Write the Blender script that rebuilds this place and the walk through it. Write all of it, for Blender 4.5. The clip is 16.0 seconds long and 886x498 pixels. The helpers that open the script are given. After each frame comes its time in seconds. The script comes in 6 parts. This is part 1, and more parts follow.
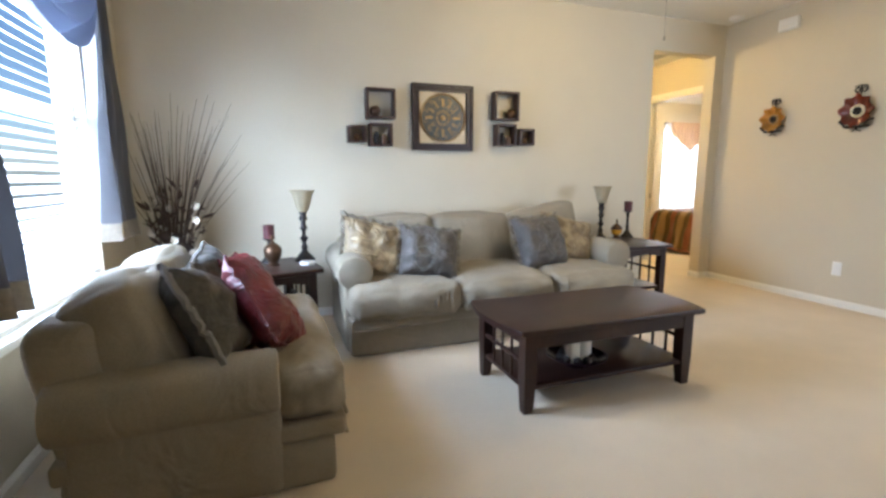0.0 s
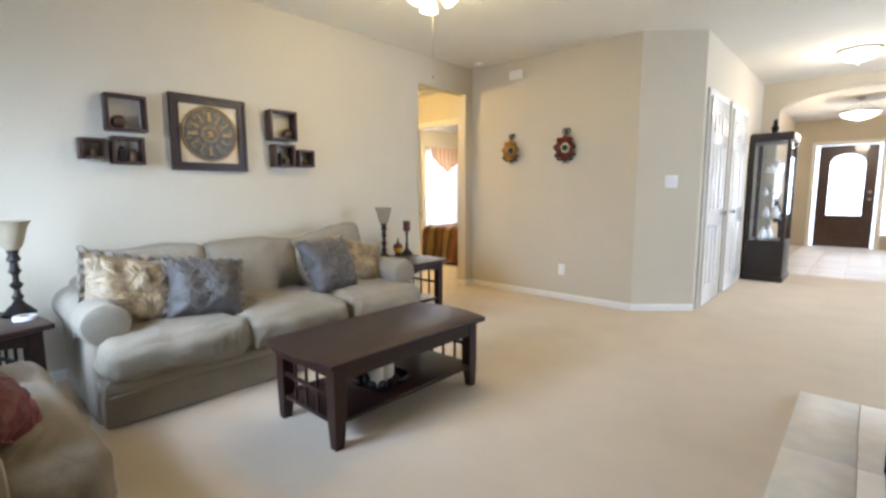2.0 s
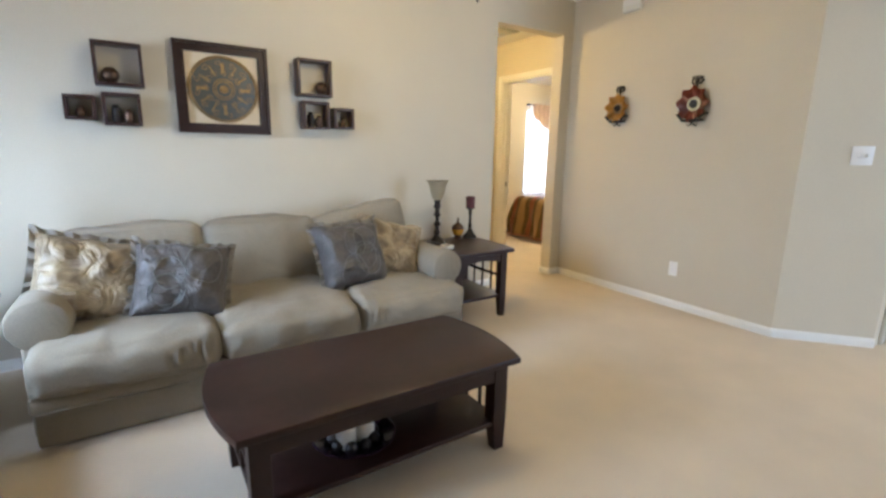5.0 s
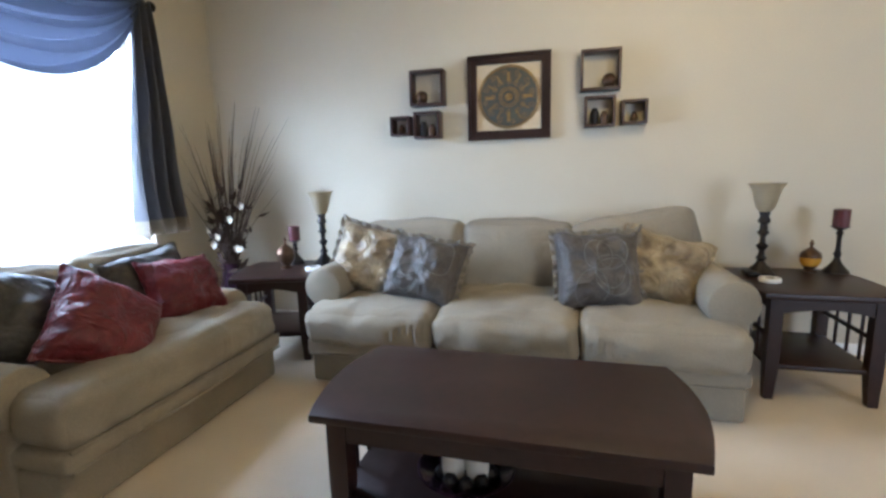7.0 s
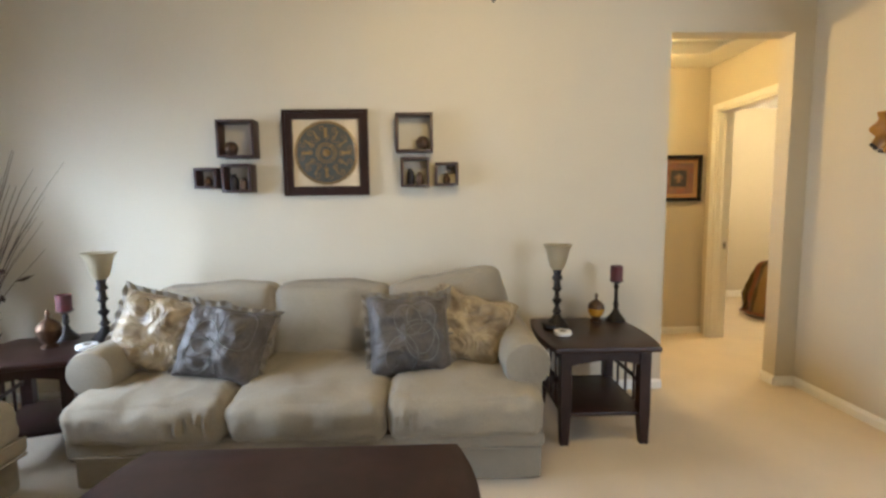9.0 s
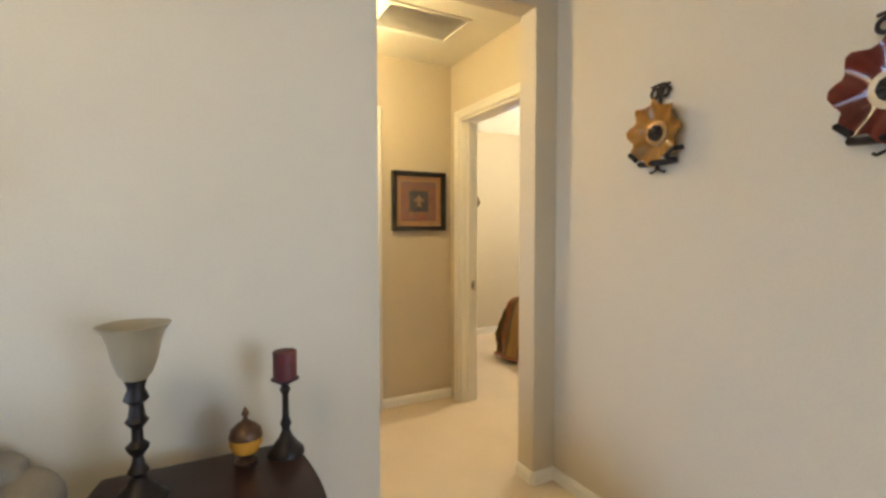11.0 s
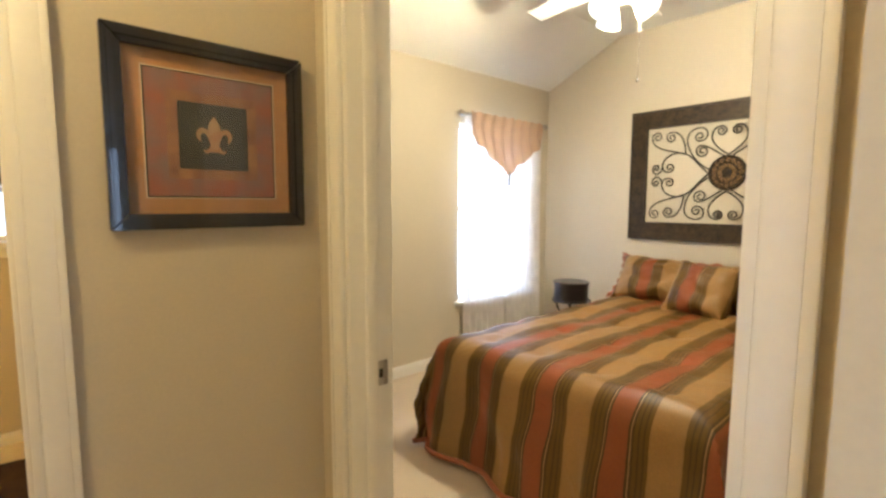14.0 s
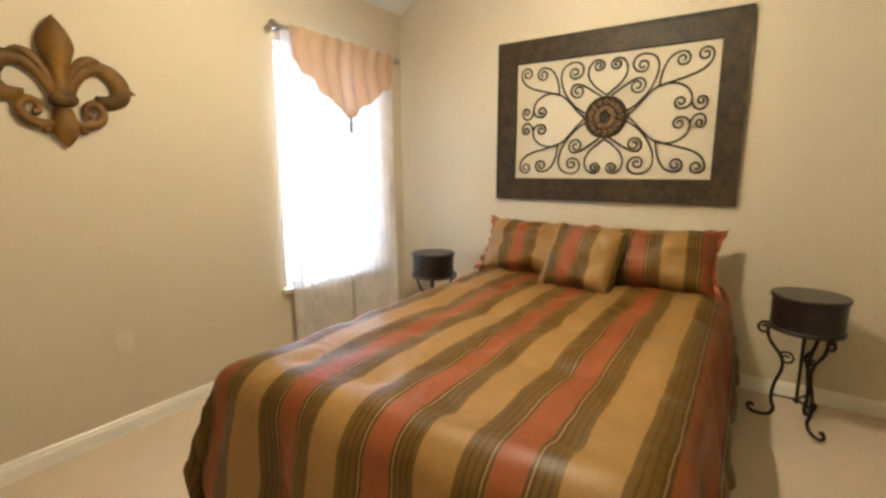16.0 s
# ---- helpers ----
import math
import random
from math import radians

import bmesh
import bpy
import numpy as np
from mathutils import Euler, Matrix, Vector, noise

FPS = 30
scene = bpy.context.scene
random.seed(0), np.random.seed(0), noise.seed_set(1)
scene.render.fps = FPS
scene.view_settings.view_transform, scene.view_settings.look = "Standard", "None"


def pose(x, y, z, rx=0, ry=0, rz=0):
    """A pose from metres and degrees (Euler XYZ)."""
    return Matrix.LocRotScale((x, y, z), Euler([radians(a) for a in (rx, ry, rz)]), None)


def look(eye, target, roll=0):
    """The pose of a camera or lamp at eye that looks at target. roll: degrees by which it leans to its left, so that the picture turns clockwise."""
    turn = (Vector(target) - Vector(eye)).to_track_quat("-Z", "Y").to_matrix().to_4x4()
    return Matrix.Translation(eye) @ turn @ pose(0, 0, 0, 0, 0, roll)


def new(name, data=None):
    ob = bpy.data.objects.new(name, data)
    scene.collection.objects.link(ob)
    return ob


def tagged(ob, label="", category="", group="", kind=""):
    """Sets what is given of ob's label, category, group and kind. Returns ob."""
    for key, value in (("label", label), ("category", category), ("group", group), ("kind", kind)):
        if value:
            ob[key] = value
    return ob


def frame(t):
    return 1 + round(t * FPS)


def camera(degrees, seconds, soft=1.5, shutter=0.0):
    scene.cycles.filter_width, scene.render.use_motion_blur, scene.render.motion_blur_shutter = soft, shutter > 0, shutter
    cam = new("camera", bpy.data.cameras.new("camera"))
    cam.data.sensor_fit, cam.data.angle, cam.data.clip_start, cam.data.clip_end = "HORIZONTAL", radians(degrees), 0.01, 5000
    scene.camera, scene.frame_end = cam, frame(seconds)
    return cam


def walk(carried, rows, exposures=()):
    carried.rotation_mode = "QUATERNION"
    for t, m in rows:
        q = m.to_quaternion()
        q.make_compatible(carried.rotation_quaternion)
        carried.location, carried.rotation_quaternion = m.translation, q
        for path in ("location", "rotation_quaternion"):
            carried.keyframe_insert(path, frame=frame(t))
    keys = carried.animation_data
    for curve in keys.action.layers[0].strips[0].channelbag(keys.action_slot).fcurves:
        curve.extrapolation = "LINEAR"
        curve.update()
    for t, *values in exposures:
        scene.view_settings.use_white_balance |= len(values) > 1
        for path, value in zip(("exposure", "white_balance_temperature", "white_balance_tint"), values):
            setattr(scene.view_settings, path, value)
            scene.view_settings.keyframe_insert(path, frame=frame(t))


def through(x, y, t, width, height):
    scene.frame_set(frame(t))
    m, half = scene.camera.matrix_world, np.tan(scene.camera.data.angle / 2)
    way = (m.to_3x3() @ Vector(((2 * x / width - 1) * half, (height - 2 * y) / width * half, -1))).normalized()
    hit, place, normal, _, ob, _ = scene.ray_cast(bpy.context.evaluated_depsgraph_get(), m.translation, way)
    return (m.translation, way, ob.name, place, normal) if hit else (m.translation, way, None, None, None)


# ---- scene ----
cam = camera(87.4, 16.0, soft=2.8)
PATH = [
    (0, (-4.394, -3.704, 1.088), (-3.726, -1.843, 0.782), -0.2),
    (0.5, (-4.404, -3.705, 1.129), (-3.563, -1.917, 0.822), -0.2),
    (1, (-4.488, -3.662, 1.143), (-3.39, -2.014, 0.86), 0.5),
    (1.5, (-4.507, -3.597, 1.148), (-3.187, -2.118, 0.885), 0.4),
    (2, (-4.473, -3.603, 1.141), (-3.008, -2.263, 0.899), -0.2),
    (2.5, (-4.439, -3.626, 1.151), (-2.882, -2.393, 0.912), -0.7),
    (3, (-4.392, -3.592, 1.134), (-2.782, -2.429, 0.899), -0.9),
    (3.2, (-4.351, -3.547, 1.129), (-2.729, -2.402, 0.889), -0.9),
    (5.3, (-3.39, -3.214, 1.227), (-2.56, -1.452, 0.775), 0.8),
    (5.5, (-3.277, -3.172, 1.227), (-2.634, -1.337, 0.755), 0.5),
    (6, (-3.033, -3.07, 1.203), (-2.862, -1.135, 0.727), -0.6),
    (6.5, (-2.84, -3.074, 1.158), (-3.087, -1.133, 0.743), -1.5),
    (7, (-2.678, -3.094, 1.103), (-3.204, -1.192, 0.778), -1.5),
    (7.5, (-2.596, -3.064, 1.068), (-3.21, -1.175, 0.833), -1.7),
    (8, (-2.47, -2.986, 1.006), (-3.046, -1.075, 0.872), -2.0),
    (8.5, (-2.376, -3.04, 1.212), (-2.734, -1.084, 0.992), -1.6),
    (9, (-2.422, -2.96, 1.256), (-2.374, -0.97, 1.054), -0.7),
    (9.5, (-2.252, -2.759, 1.244), (-1.892, -0.797, 1.098), -0.5),
    (10, (-1.962, -2.446, 1.254), (-1.386, -0.534, 1.14), -0.7),
    (10.2, (-1.864, -2.311, 1.256), (-1.197, -0.428, 1.152), -0.8),
    (12.3, (-1.083, -0.943, 1.247), (-0.045, 0.764, 1.152), 1.5),
    (12.5, (-1.013, -0.831, 1.245), (0.026, 0.875, 1.151), 1.3),
    (13, (-0.851, -0.511, 1.267), (0.234, 1.164, 1.147), 0.3),
    (13.5, (-0.692, -0.19, 1.282), (0.498, 1.41, 1.135), -0.0),
    (14, (-0.491, 0.071, 1.29), (0.82, 1.57, 1.099), 0.2),
    (14.5, (-0.234, 0.340, 1.300), (1.204, 1.715, 1.062), -1.3),
    (15, (-0.044, 0.34, 1.221), (1.509, 1.575, 0.97), -0.9),
    (15.5, (0.136, 0.491, 1.209), (1.789, 1.576, 0.91), -0.4),
    (16, (0.278, 0.487, 1.212), (1.926, 1.568, 0.875), -0.1),
]
EXPOSURES = [(0, -0.25, 5300, 10), (3.0, -0.26, 5150, 10), (5.5, -0.37, 5150, 10), (7, -0.38, 5080, 10), (8, -0.37, 5150, 10), (9.2, -0.36, 5600, 10), (10.5, -0.34, 5300, 10), (12.5, -0.36, 4800, 10), (14, -0.45, 4900, 10), (14.5, -0.55, 5500, 10), (16, -0.54, 5100, 10)]
walk(cam, [(t, look(*p)) for t, *p in PATH], EXPOSURES)

# ---- world and large lights ----
world = bpy.data.worlds.new("sky")
scene.world = world
world.use_nodes = True
_wn = world.node_tree.nodes
_sky = _wn.new("ShaderNodeTexSky")
_sky.sky_type = "NISHITA"
_sky.sun_disc = False
_sky.sun_elevation = radians(50)
_sky.sun_rotation = radians(150)
world.node_tree.links.new(_sky.outputs[0], _wn["Background"].inputs[0])
_wn["Background"].inputs[1].default_value = 0.12


def lamp(name, kind, m, energy, color, **more):
    data = bpy.data.lights.new(name, kind)
    data.energy, data.color = energy, color
    if kind == "AREA":
        data.shape, data.size, data.size_y = "RECTANGLE", more["w"], more["h"]
    elif kind == "POINT":
        data.shadow_soft_size = more.get("r", 0.05)
    elif kind == "SUN":
        data.angle = more["a"]
    ob = new(name, data)
    ob.matrix_world = m
    return ob


WARM = (1.0, 0.62, 0.28)
SOFTWARM = (1.0, 0.74, 0.46)
DAY = (0.86, 0.93, 1.0)
lamp("sun", "SUN", look((-3, -9, 12), (0, 0, 0)), 3.0, (1.0, 0.95, 0.88), a=radians(0.5))
lamp("window_light", "AREA", look((-5.50, -1.32, 1.40), (-4.0, -1.32, 1.25)), 350, (0.78, 0.88, 1.0), w=1.28, h=1.35)
lamp("bedroom_window_light", "AREA", look((2.50, 3.03, 1.25), (2.50, 0.0, 1.25)), 72, DAY, w=0.9, h=1.35)
lamp("bath_window_light", "AREA", look((-0.76, 3.60, 1.5), (-0.76, 0.0, 1.5)), 4, DAY, w=0.55, h=0.75)
# Unseen rear window, added on the assumption drawn from the coffee table's shadows.
lamp("assumed_rear_window_light", "AREA", look((1.9, -8.2, 1.3), (1.2, 0.0, 1.2)), 285, (0.84, 0.92, 1.0), w=2.6, h=2.0)
lamp("entry_glass_light", "AREA", look((8.03, -3.48, 1.3), (0.0, -3.48, 1.2)), 55, (1.0, 0.97, 0.93), w=1.5, h=1.8)
lamp("fan_bulb", "POINT", pose(-2.24, -1.47, 2.23), 46, (1.0, 0.70, 0.28), r=0.09)
lamp("passage_bulb", "POINT", pose(2.09, -3.41, 2.40), 40, SOFTWARM, r=0.1)
lamp("foyer_bulb", "POINT", pose(5.5, -3.39, 2.15), 70, SOFTWARM, r=0.12)
lamp("hall_bulb", "POINT", pose(-0.93, 0.66, 2.24), 50, (1.0, 0.645, 0.20), r=0.08)
lamp("bath_bulb", "POINT", pose(-0.12, 2.2, 1.93), 66, (1.0, 0.53, 0.07), r=0.08)
lamp("bedroom_bulb", "POINT", pose(1.70, 1.28, 2.17), 175, (1.0, 0.745, 0.38), r=0.045)


# ---- materials ----
def material(name, color, rough=0.6, metal=0.0, vary=0.08, grain=40.0, bump=0.1, dist=0.002, stain=2.5, spec=0.5, second=None, coords="Object", coat=0.0, sheen=0.0, pieces=0.0, folds=0.0, fold_scale=7.0):
    m = bpy.data.materials.new(name)
    m.use_nodes = True
    nt = m.node_tree
    n, l = nt.nodes, nt.links
    b = n["Principled BSDF"]
    b.inputs["Roughness"].default_value = rough
    b.inputs["Metallic"].default_value = metal
    b.inputs["Specular IOR Level"].default_value = spec
    b.inputs["Coat Weight"].default_value = coat
    b.inputs["Sheen Weight"].default_value = sheen
    tc = n.new("ShaderNodeTexCoord")
    big, fine = n.new("ShaderNodeTexNoise"), n.new("ShaderNodeTexNoise")
    big.inputs["Scale"].default_value, fine.inputs["Scale"].default_value = stain, grain
    big.inputs["Detail"].default_value, fine.inputs["Detail"].default_value = 4, 3
    l.new(tc.outputs[coords], big.inputs["Vector"])
    l.new(tc.outputs[coords], fine.inputs["Vector"])
    ramp = n.new("ShaderNodeMix")
    ramp.data_type = "RGBA"
    c2 = second or tuple(c * (1 - vary) for c in color)
    c1 = color if second else tuple(min(1, c * (1 + vary * 0.5)) for c in color)
    ramp.inputs[6].default_value, ramp.inputs[7].default_value = (*c1, 1), (*c2, 1)
    add = n.new("ShaderNodeMath")
    add.operation = "MULTIPLY_ADD"
    l.new(fine.outputs[0], add.inputs[0])
    add.inputs[1].default_value = 0.45
    half = n.new("ShaderNodeMath")
    half.operation = "MULTIPLY"
    half.inputs[1].default_value = 0.55
    l.new(big.outputs[0], half.inputs[0])
    l.new(half.outputs[0], add.inputs[2])
    spread = n.new("ShaderNodeMapRange")
    spread.inputs[1].default_value, spread.inputs[2].default_value = 0.36, 0.64
    l.new(add.outputs[0], spread.inputs[0])
    l.new(spread.outputs[0], ramp.inputs[0])
    out = ramp.outputs[2]
    if pieces:
        info, hsv, mr = n.new("ShaderNodeObjectInfo"), n.new("ShaderNodeHueSaturation"), n.new("ShaderNodeMapRange")
        mr.inputs[3].default_value, mr.inputs[4].default_value = 1 - pieces, 1 + pieces
        l.new(info.outputs["Random"], mr.inputs[0])
        l.new(mr.outputs[0], hsv.inputs["Value"])
        l.new(out, hsv.inputs["Color"])
        out = hsv.outputs[0]
    l.new(out, b.inputs["Base Color"])
    if bump:
        bp = n.new("ShaderNodeBump")
        bp.inputs["Strength"].default_value, bp.inputs["Distance"].default_value = bump, dist
        l.new(fine.outputs[0], bp.inputs["Height"])
        if folds:
            fz, fb = n.new("ShaderNodeTexNoise"), n.new("ShaderNodeBump")
            fz.inputs["Scale"].default_value, fz.inputs["Detail"].default_value, fz.inputs["Distortion"].default_value = fold_scale, 2.0, 1.6
            l.new(tc.outputs[coords], fz.inputs["Vector"])
            fb.inputs["Strength"].default_value, fb.inputs["Distance"].default_value = 1.0, folds
            l.new(fz.outputs[0], fb.inputs["Height"])
            l.new(fb.outputs[0], bp.inputs["Normal"])
        l.new(bp.outputs[0], b.inputs["Normal"])
    return m


def glow(name, color, strength):
    m = bpy.data.materials.new(name)
    m.use_nodes = True
    b = m.node_tree.nodes["Principled BSDF"]
    b.inputs["Base Color"].default_value = (*color, 1)
    b.inputs["Emission Color"].default_value = (*color, 1)
    b.inputs["Emission Strength"].default_value = strength
    b.inputs["Roughness"].default_value = 0.4
    return m


def striped(name, stops, axis, period, rough=0.45, wobble=0.012, sheen=0.0, shift=0.0):
    """Woven stripes along one object axis; stops: (place 0..1, colour)."""
    m = bpy.data.materials.new(name)
    m.use_nodes = True
    n, l = m.node_tree.nodes, m.node_tree.links
    b = n["Principled BSDF"]
    b.inputs["Roughness"].default_value = rough
    b.inputs["Sheen Weight"].default_value = sheen
    b.inputs["Specular IOR Level"].default_value = 0.28
    tc, sep, nz = n.new("ShaderNodeTexCoord"), n.new("ShaderNodeSeparateXYZ"), n.new("ShaderNodeTexNoise")
    l.new(tc.outputs["Object"], sep.inputs[0])
    nz.inputs["Scale"].default_value = 6.5
    nz.inputs["Detail"].default_value, nz.inputs["Distortion"].default_value = 2.0, 0.9
    l.new(tc.outputs["Object"], nz.inputs["Vector"])
    wob = n.new("ShaderNodeMath")
    wob.operation = "MULTIPLY_ADD"
    wob.inputs[1].default_value = wobble
    l.new(nz.outputs[0], wob.inputs[0])
    l.new(sep.outputs[axis], wob.inputs[2])
    div, fr = n.new("ShaderNodeMath"), n.new("ShaderNodeMath")
    div.operation, fr.operation = "DIVIDE", "FRACT"
    div.inputs[1].default_value = period
    mov = n.new("ShaderNodeMath")
    mov.inputs[1].default_value = shift
    l.new(wob.outputs[0], mov.inputs[0])
    l.new(mov.outputs[0], div.inputs[0])
    l.new(div.outputs[0], fr.inputs[0])
    ramp = n.new("ShaderNodeValToRGB")
    ramp.color_ramp.interpolation = "CONSTANT"
    while len(ramp.color_ramp.elements) < len(stops):
        ramp.color_ramp.elements.new(0.5)
    for e, (p, c) in zip(ramp.color_ramp.elements, stops):
        e.position, e.color = p, (*c, 1)
    l.new(fr.outputs[0], ramp.inputs[0])
    fine = n.new("ShaderNodeTexNoise")
    fine.inputs["Scale"].default_value = 160
    l.new(tc.outputs["Object"], fine.inputs["Vector"])
    mul = n.new("ShaderNodeMix")
    mul.data_type, mul.blend_type = "RGBA", "MULTIPLY"
    mul.inputs[0].default_value = 0.35
    l.new(ramp.outputs[0], mul.inputs[6])
    l.new(fine.outputs[0], mul.inputs[7])
    l.new(mul.outputs[2], b.inputs["Base Color"])
    bp = n.new("ShaderNodeBump")
    bp.inputs["Strength"].default_value, bp.inputs["Distance"].default_value = 0.8, 0.014
    l.new(nz.outputs[0], bp.inputs["Height"])
    l.new(bp.outputs[0], b.inputs["Normal"])
    return m


def glass(name, color=(1, 1, 1), rough=0.0):
    m = bpy.data.materials.new(name)
    m.use_nodes = True
    b = m.node_tree.nodes["Principled BSDF"]
    b.inputs["Base Color"].default_value = (*color, 1)
    b.inputs["Transmission Weight"].default_value = 1.0
    b.inputs["Roughness"].default_value = rough
    b.inputs["IOR"].default_value = 1.45
    return m


def sheer(name, color, see, rough=0.9, vary=0.15, through=0.5):
    """Thin cloth that lets part of the light through."""
    m = bpy.data.materials.new(name)
    m.use_nodes = True
    n, l = m.node_tree.nodes, m.node_tree.links
    b = n["Principled BSDF"]
    out = n["Material Output"]
    b.inputs["Base Color"].default_value = (*color, 1)
    b.inputs["Roughness"].default_value = rough
    tr, tp, mix, mix2 = n.new("ShaderNodeBsdfTranslucent"), n.new("ShaderNodeBsdfTransparent"), n.new("ShaderNodeMixShader"), n.new("ShaderNodeMixShader")
    tr.inputs[0].default_value = (*color, 1)
    mix.inputs[0].default_value = through
    l.new(b.outputs[0], mix.inputs[1])
    l.new(tr.outputs[0], mix.inputs[2])
    tc, nz, mr = n.new("ShaderNodeTexCoord"), n.new("ShaderNodeTexNoise"), n.new("ShaderNodeMapRange")
    nz.inputs["Scale"].default_value = 9
    l.new(tc.outputs["Object"], nz.inputs["Vector"])
    mr.inputs[1].default_value, mr.inputs[2].default_value = 0.35, 0.65
    mr.inputs[3].default_value, mr.inputs[4].default_value = max(0, see - vary), min(1, see + vary)
    l.new(nz.outputs[0], mr.inputs[0])
    l.new(mr.outputs[0], mix2.inputs[0])
    l.new(mix.outputs[0], mix2.inputs[1])
    l.new(tp.outputs[0], mix2.inputs[2])
    l.new(mix2.outputs[0], out.inputs[0])
    return m


M_WALL = material("beige_wall_paint", (0.56, 0.495, 0.375), 0.75, vary=0.05, grain=120, bump=0.12, dist=0.002, stain=1.2, spec=0.3)
M_CEIL = material("ceiling_paint", (0.77, 0.74, 0.66), 0.85, vary=0.04, grain=90, bump=0.15, dist=0.003, spec=0.2)
M_TRIM = material("white_trim_paint", (0.78, 0.75, 0.69), 0.35, vary=0.03, grain=60, bump=0.03)
M_CARPET = material("cream_carpet", (0.65, 0.545, 0.405), 0.95, vary=0.07, grain=260, bump=0.6, dist=0.006, stain=3.0, spec=0.1, sheen=0.06)
M_TILE = material("foyer_tile", (0.66, 0.61, 0.54), 0.42, vary=0.1, grain=14, bump=0.03, pieces=0.06)
M_BATHFLOOR = material("bath_vinyl", (0.66, 0.58, 0.45), 0.35, vary=0.08, grain=20, bump=0.03)
M_GROUT = material("grout", (0.56, 0.51, 0.44), 0.9, grain=80)
M_HEARTH = material("hearth_stone", (0.68, 0.62, 0.52), 0.5, vary=0.10, grain=11, bump=0.04, stain=5, pieces=0.05)
M_SOFA = material("greige_chenille", (0.265, 0.225, 0.165), 0.9, folds=0.012, fold_scale=4.5, vary=0.16, grain=180, bump=0.35, dist=0.003, stain=4, spec=0.2, sheen=0.06)
M_WOOD = material("espresso_wood", (0.025, 0.010, 0.007), 0.4, vary=0.35, grain=30, bump=0.04, stain=6, coat=0.0, spec=0.32)
M_WOODB = material("brown_box_wood", (0.040, 0.015, 0.010), 0.4, vary=0.3, grain=40, bump=0.05)
M_BLACKWOOD = material("black_cabinet_wood", (0.018, 0.013, 0.012), 0.3, vary=0.25, grain=30, bump=0.03, coat=0.08)
M_IRON = material("dark_iron", (0.020, 0.015, 0.013), 0.45, metal=0.6, vary=0.3, grain=90, bump=0.15)
M_BRONZE = material("aged_bronze", (0.10, 0.055, 0.03), 0.4, metal=0.7, vary=0.5, grain=40, bump=0.2)
M_RED = material("crimson_satin", (0.110, 0.0035, 0.007), 0.5, folds=0.03, fold_scale=9.0, vary=0.35, grain=45, bump=0.6, dist=0.006, stain=9)
M_GREY = material("slate_damask", (0.080, 0.066, 0.055), 0.6, folds=0.03, fold_scale=8.0, vary=0.35, grain=70, bump=0.3, stain=12, sheen=0.06)
M_GOLDCL = material("tan_gold_cloth", (0.34, 0.26, 0.145), 0.5, folds=0.05, fold_scale=8.0, second=(0.125, 0.082, 0.042), grain=16, bump=0.3, dist=0.005, stain=9, sheen=0.06)
M_DKPIL = material("dark_brown_pillow", (0.024, 0.021, 0.019), 0.7, folds=0.03, second=(0.060, 0.052, 0.040), grain=60, bump=0.4, stain=10, sheen=0.06)
M_FRINGE = material("grey_brown_trim", (0.19, 0.16, 0.12), 0.8, vary=0.4, grain=150, bump=0.5)
M_LACE = material("pale_embroidery", (0.135, 0.125, 0.11), 0.6, vary=0.2, grain=120)
M_DRAPE = sheer("slate_blue_satin", (0.052, 0.058, 0.085), 0.0, rough=0.4, vary=0.0, through=0.30)
M_PANEL = sheer("grey_satin_panel", (0.075, 0.074, 0.082), 0.0, rough=0.38, vary=0.0, through=0.09)
M_DRAPETRIM = material("tan_curtain_hem", (0.24, 0.20, 0.15), 0.6, vary=0.2, grain=60)
M_SHADE = sheer("frosted_lamp_glass", (0.52, 0.45, 0.31), 0.06, rough=0.35, vary=0.04)
M_WHITE = material("white_plastic", (0.80, 0.78, 0.74), 0.35, vary=0.03, grain=50, bump=0.02)
M_WAX = material("white_wax", (0.75, 0.70, 0.60), 0.45, vary=0.05, grain=30, bump=0.05)
M_REDWAX = material("red_candle_wax", (0.11, 0.010, 0.014), 0.45, second=(0.05, 0.02, 0.02), grain=24)
M_AMBER = material("amber_band", (0.55, 0.27, 0.03), 0.25, vary=0.25, grain=20)
M_PLUM = material("plum_ceramic", (0.035, 0.014, 0.030), 0.18, vary=0.3, grain=12, coat=0.5)
M_PAPER = material("tan_mat_board", (0.62, 0.50, 0.32), 0.7, vary=0.08, grain=60)
M_MEDAL = material("dark_teal_medallion", (0.035, 0.045, 0.045), 0.45, second=(0.075, 0.06, 0.035), grain=26, bump=0.2, stain=20)
M_OLDGOLD = material("old_gold", (0.33, 0.20, 0.07), 0.38, metal=0.5, vary=0.35, grain=40, bump=0.15)
M_GOLDBROWN = material("gilded_brown_wood", (0.145, 0.074, 0.010), 0.5, spec=0.22, vary=0.6, grain=14, bump=0.15, stain=9)
M_SUNGOLD = material("ochre_glaze", (0.48, 0.24, 0.04), 0.22, vary=0.5, grain=10, bump=0.1, stain=8, coat=0.5)
M_SUNRED = material("oxblood_glaze", (0.20, 0.035, 0.018), 0.2, vary=0.5, grain=10, bump=0.1, stain=8, coat=0.5)
M_STICK = material("dried_twig", (0.055, 0.032, 0.022), 0.8, vary=0.4, grain=60)
M_PETAL = material("cream_petal", (0.72, 0.66, 0.55), 0.7, vary=0.1, grain=40)
M_ORCHID = material("red_petal", (0.34, 0.014, 0.016), 0.55, vary=0.4, grain=40)
M_LEAF = material("dark_leaf", (0.025, 0.06, 0.02), 0.4, vary=0.3, grain=30)
M_BLIND = sheer("white_blind_slat", (0.88, 0.88, 0.88), 0.0, rough=0.5, vary=0.0, through=0.55)
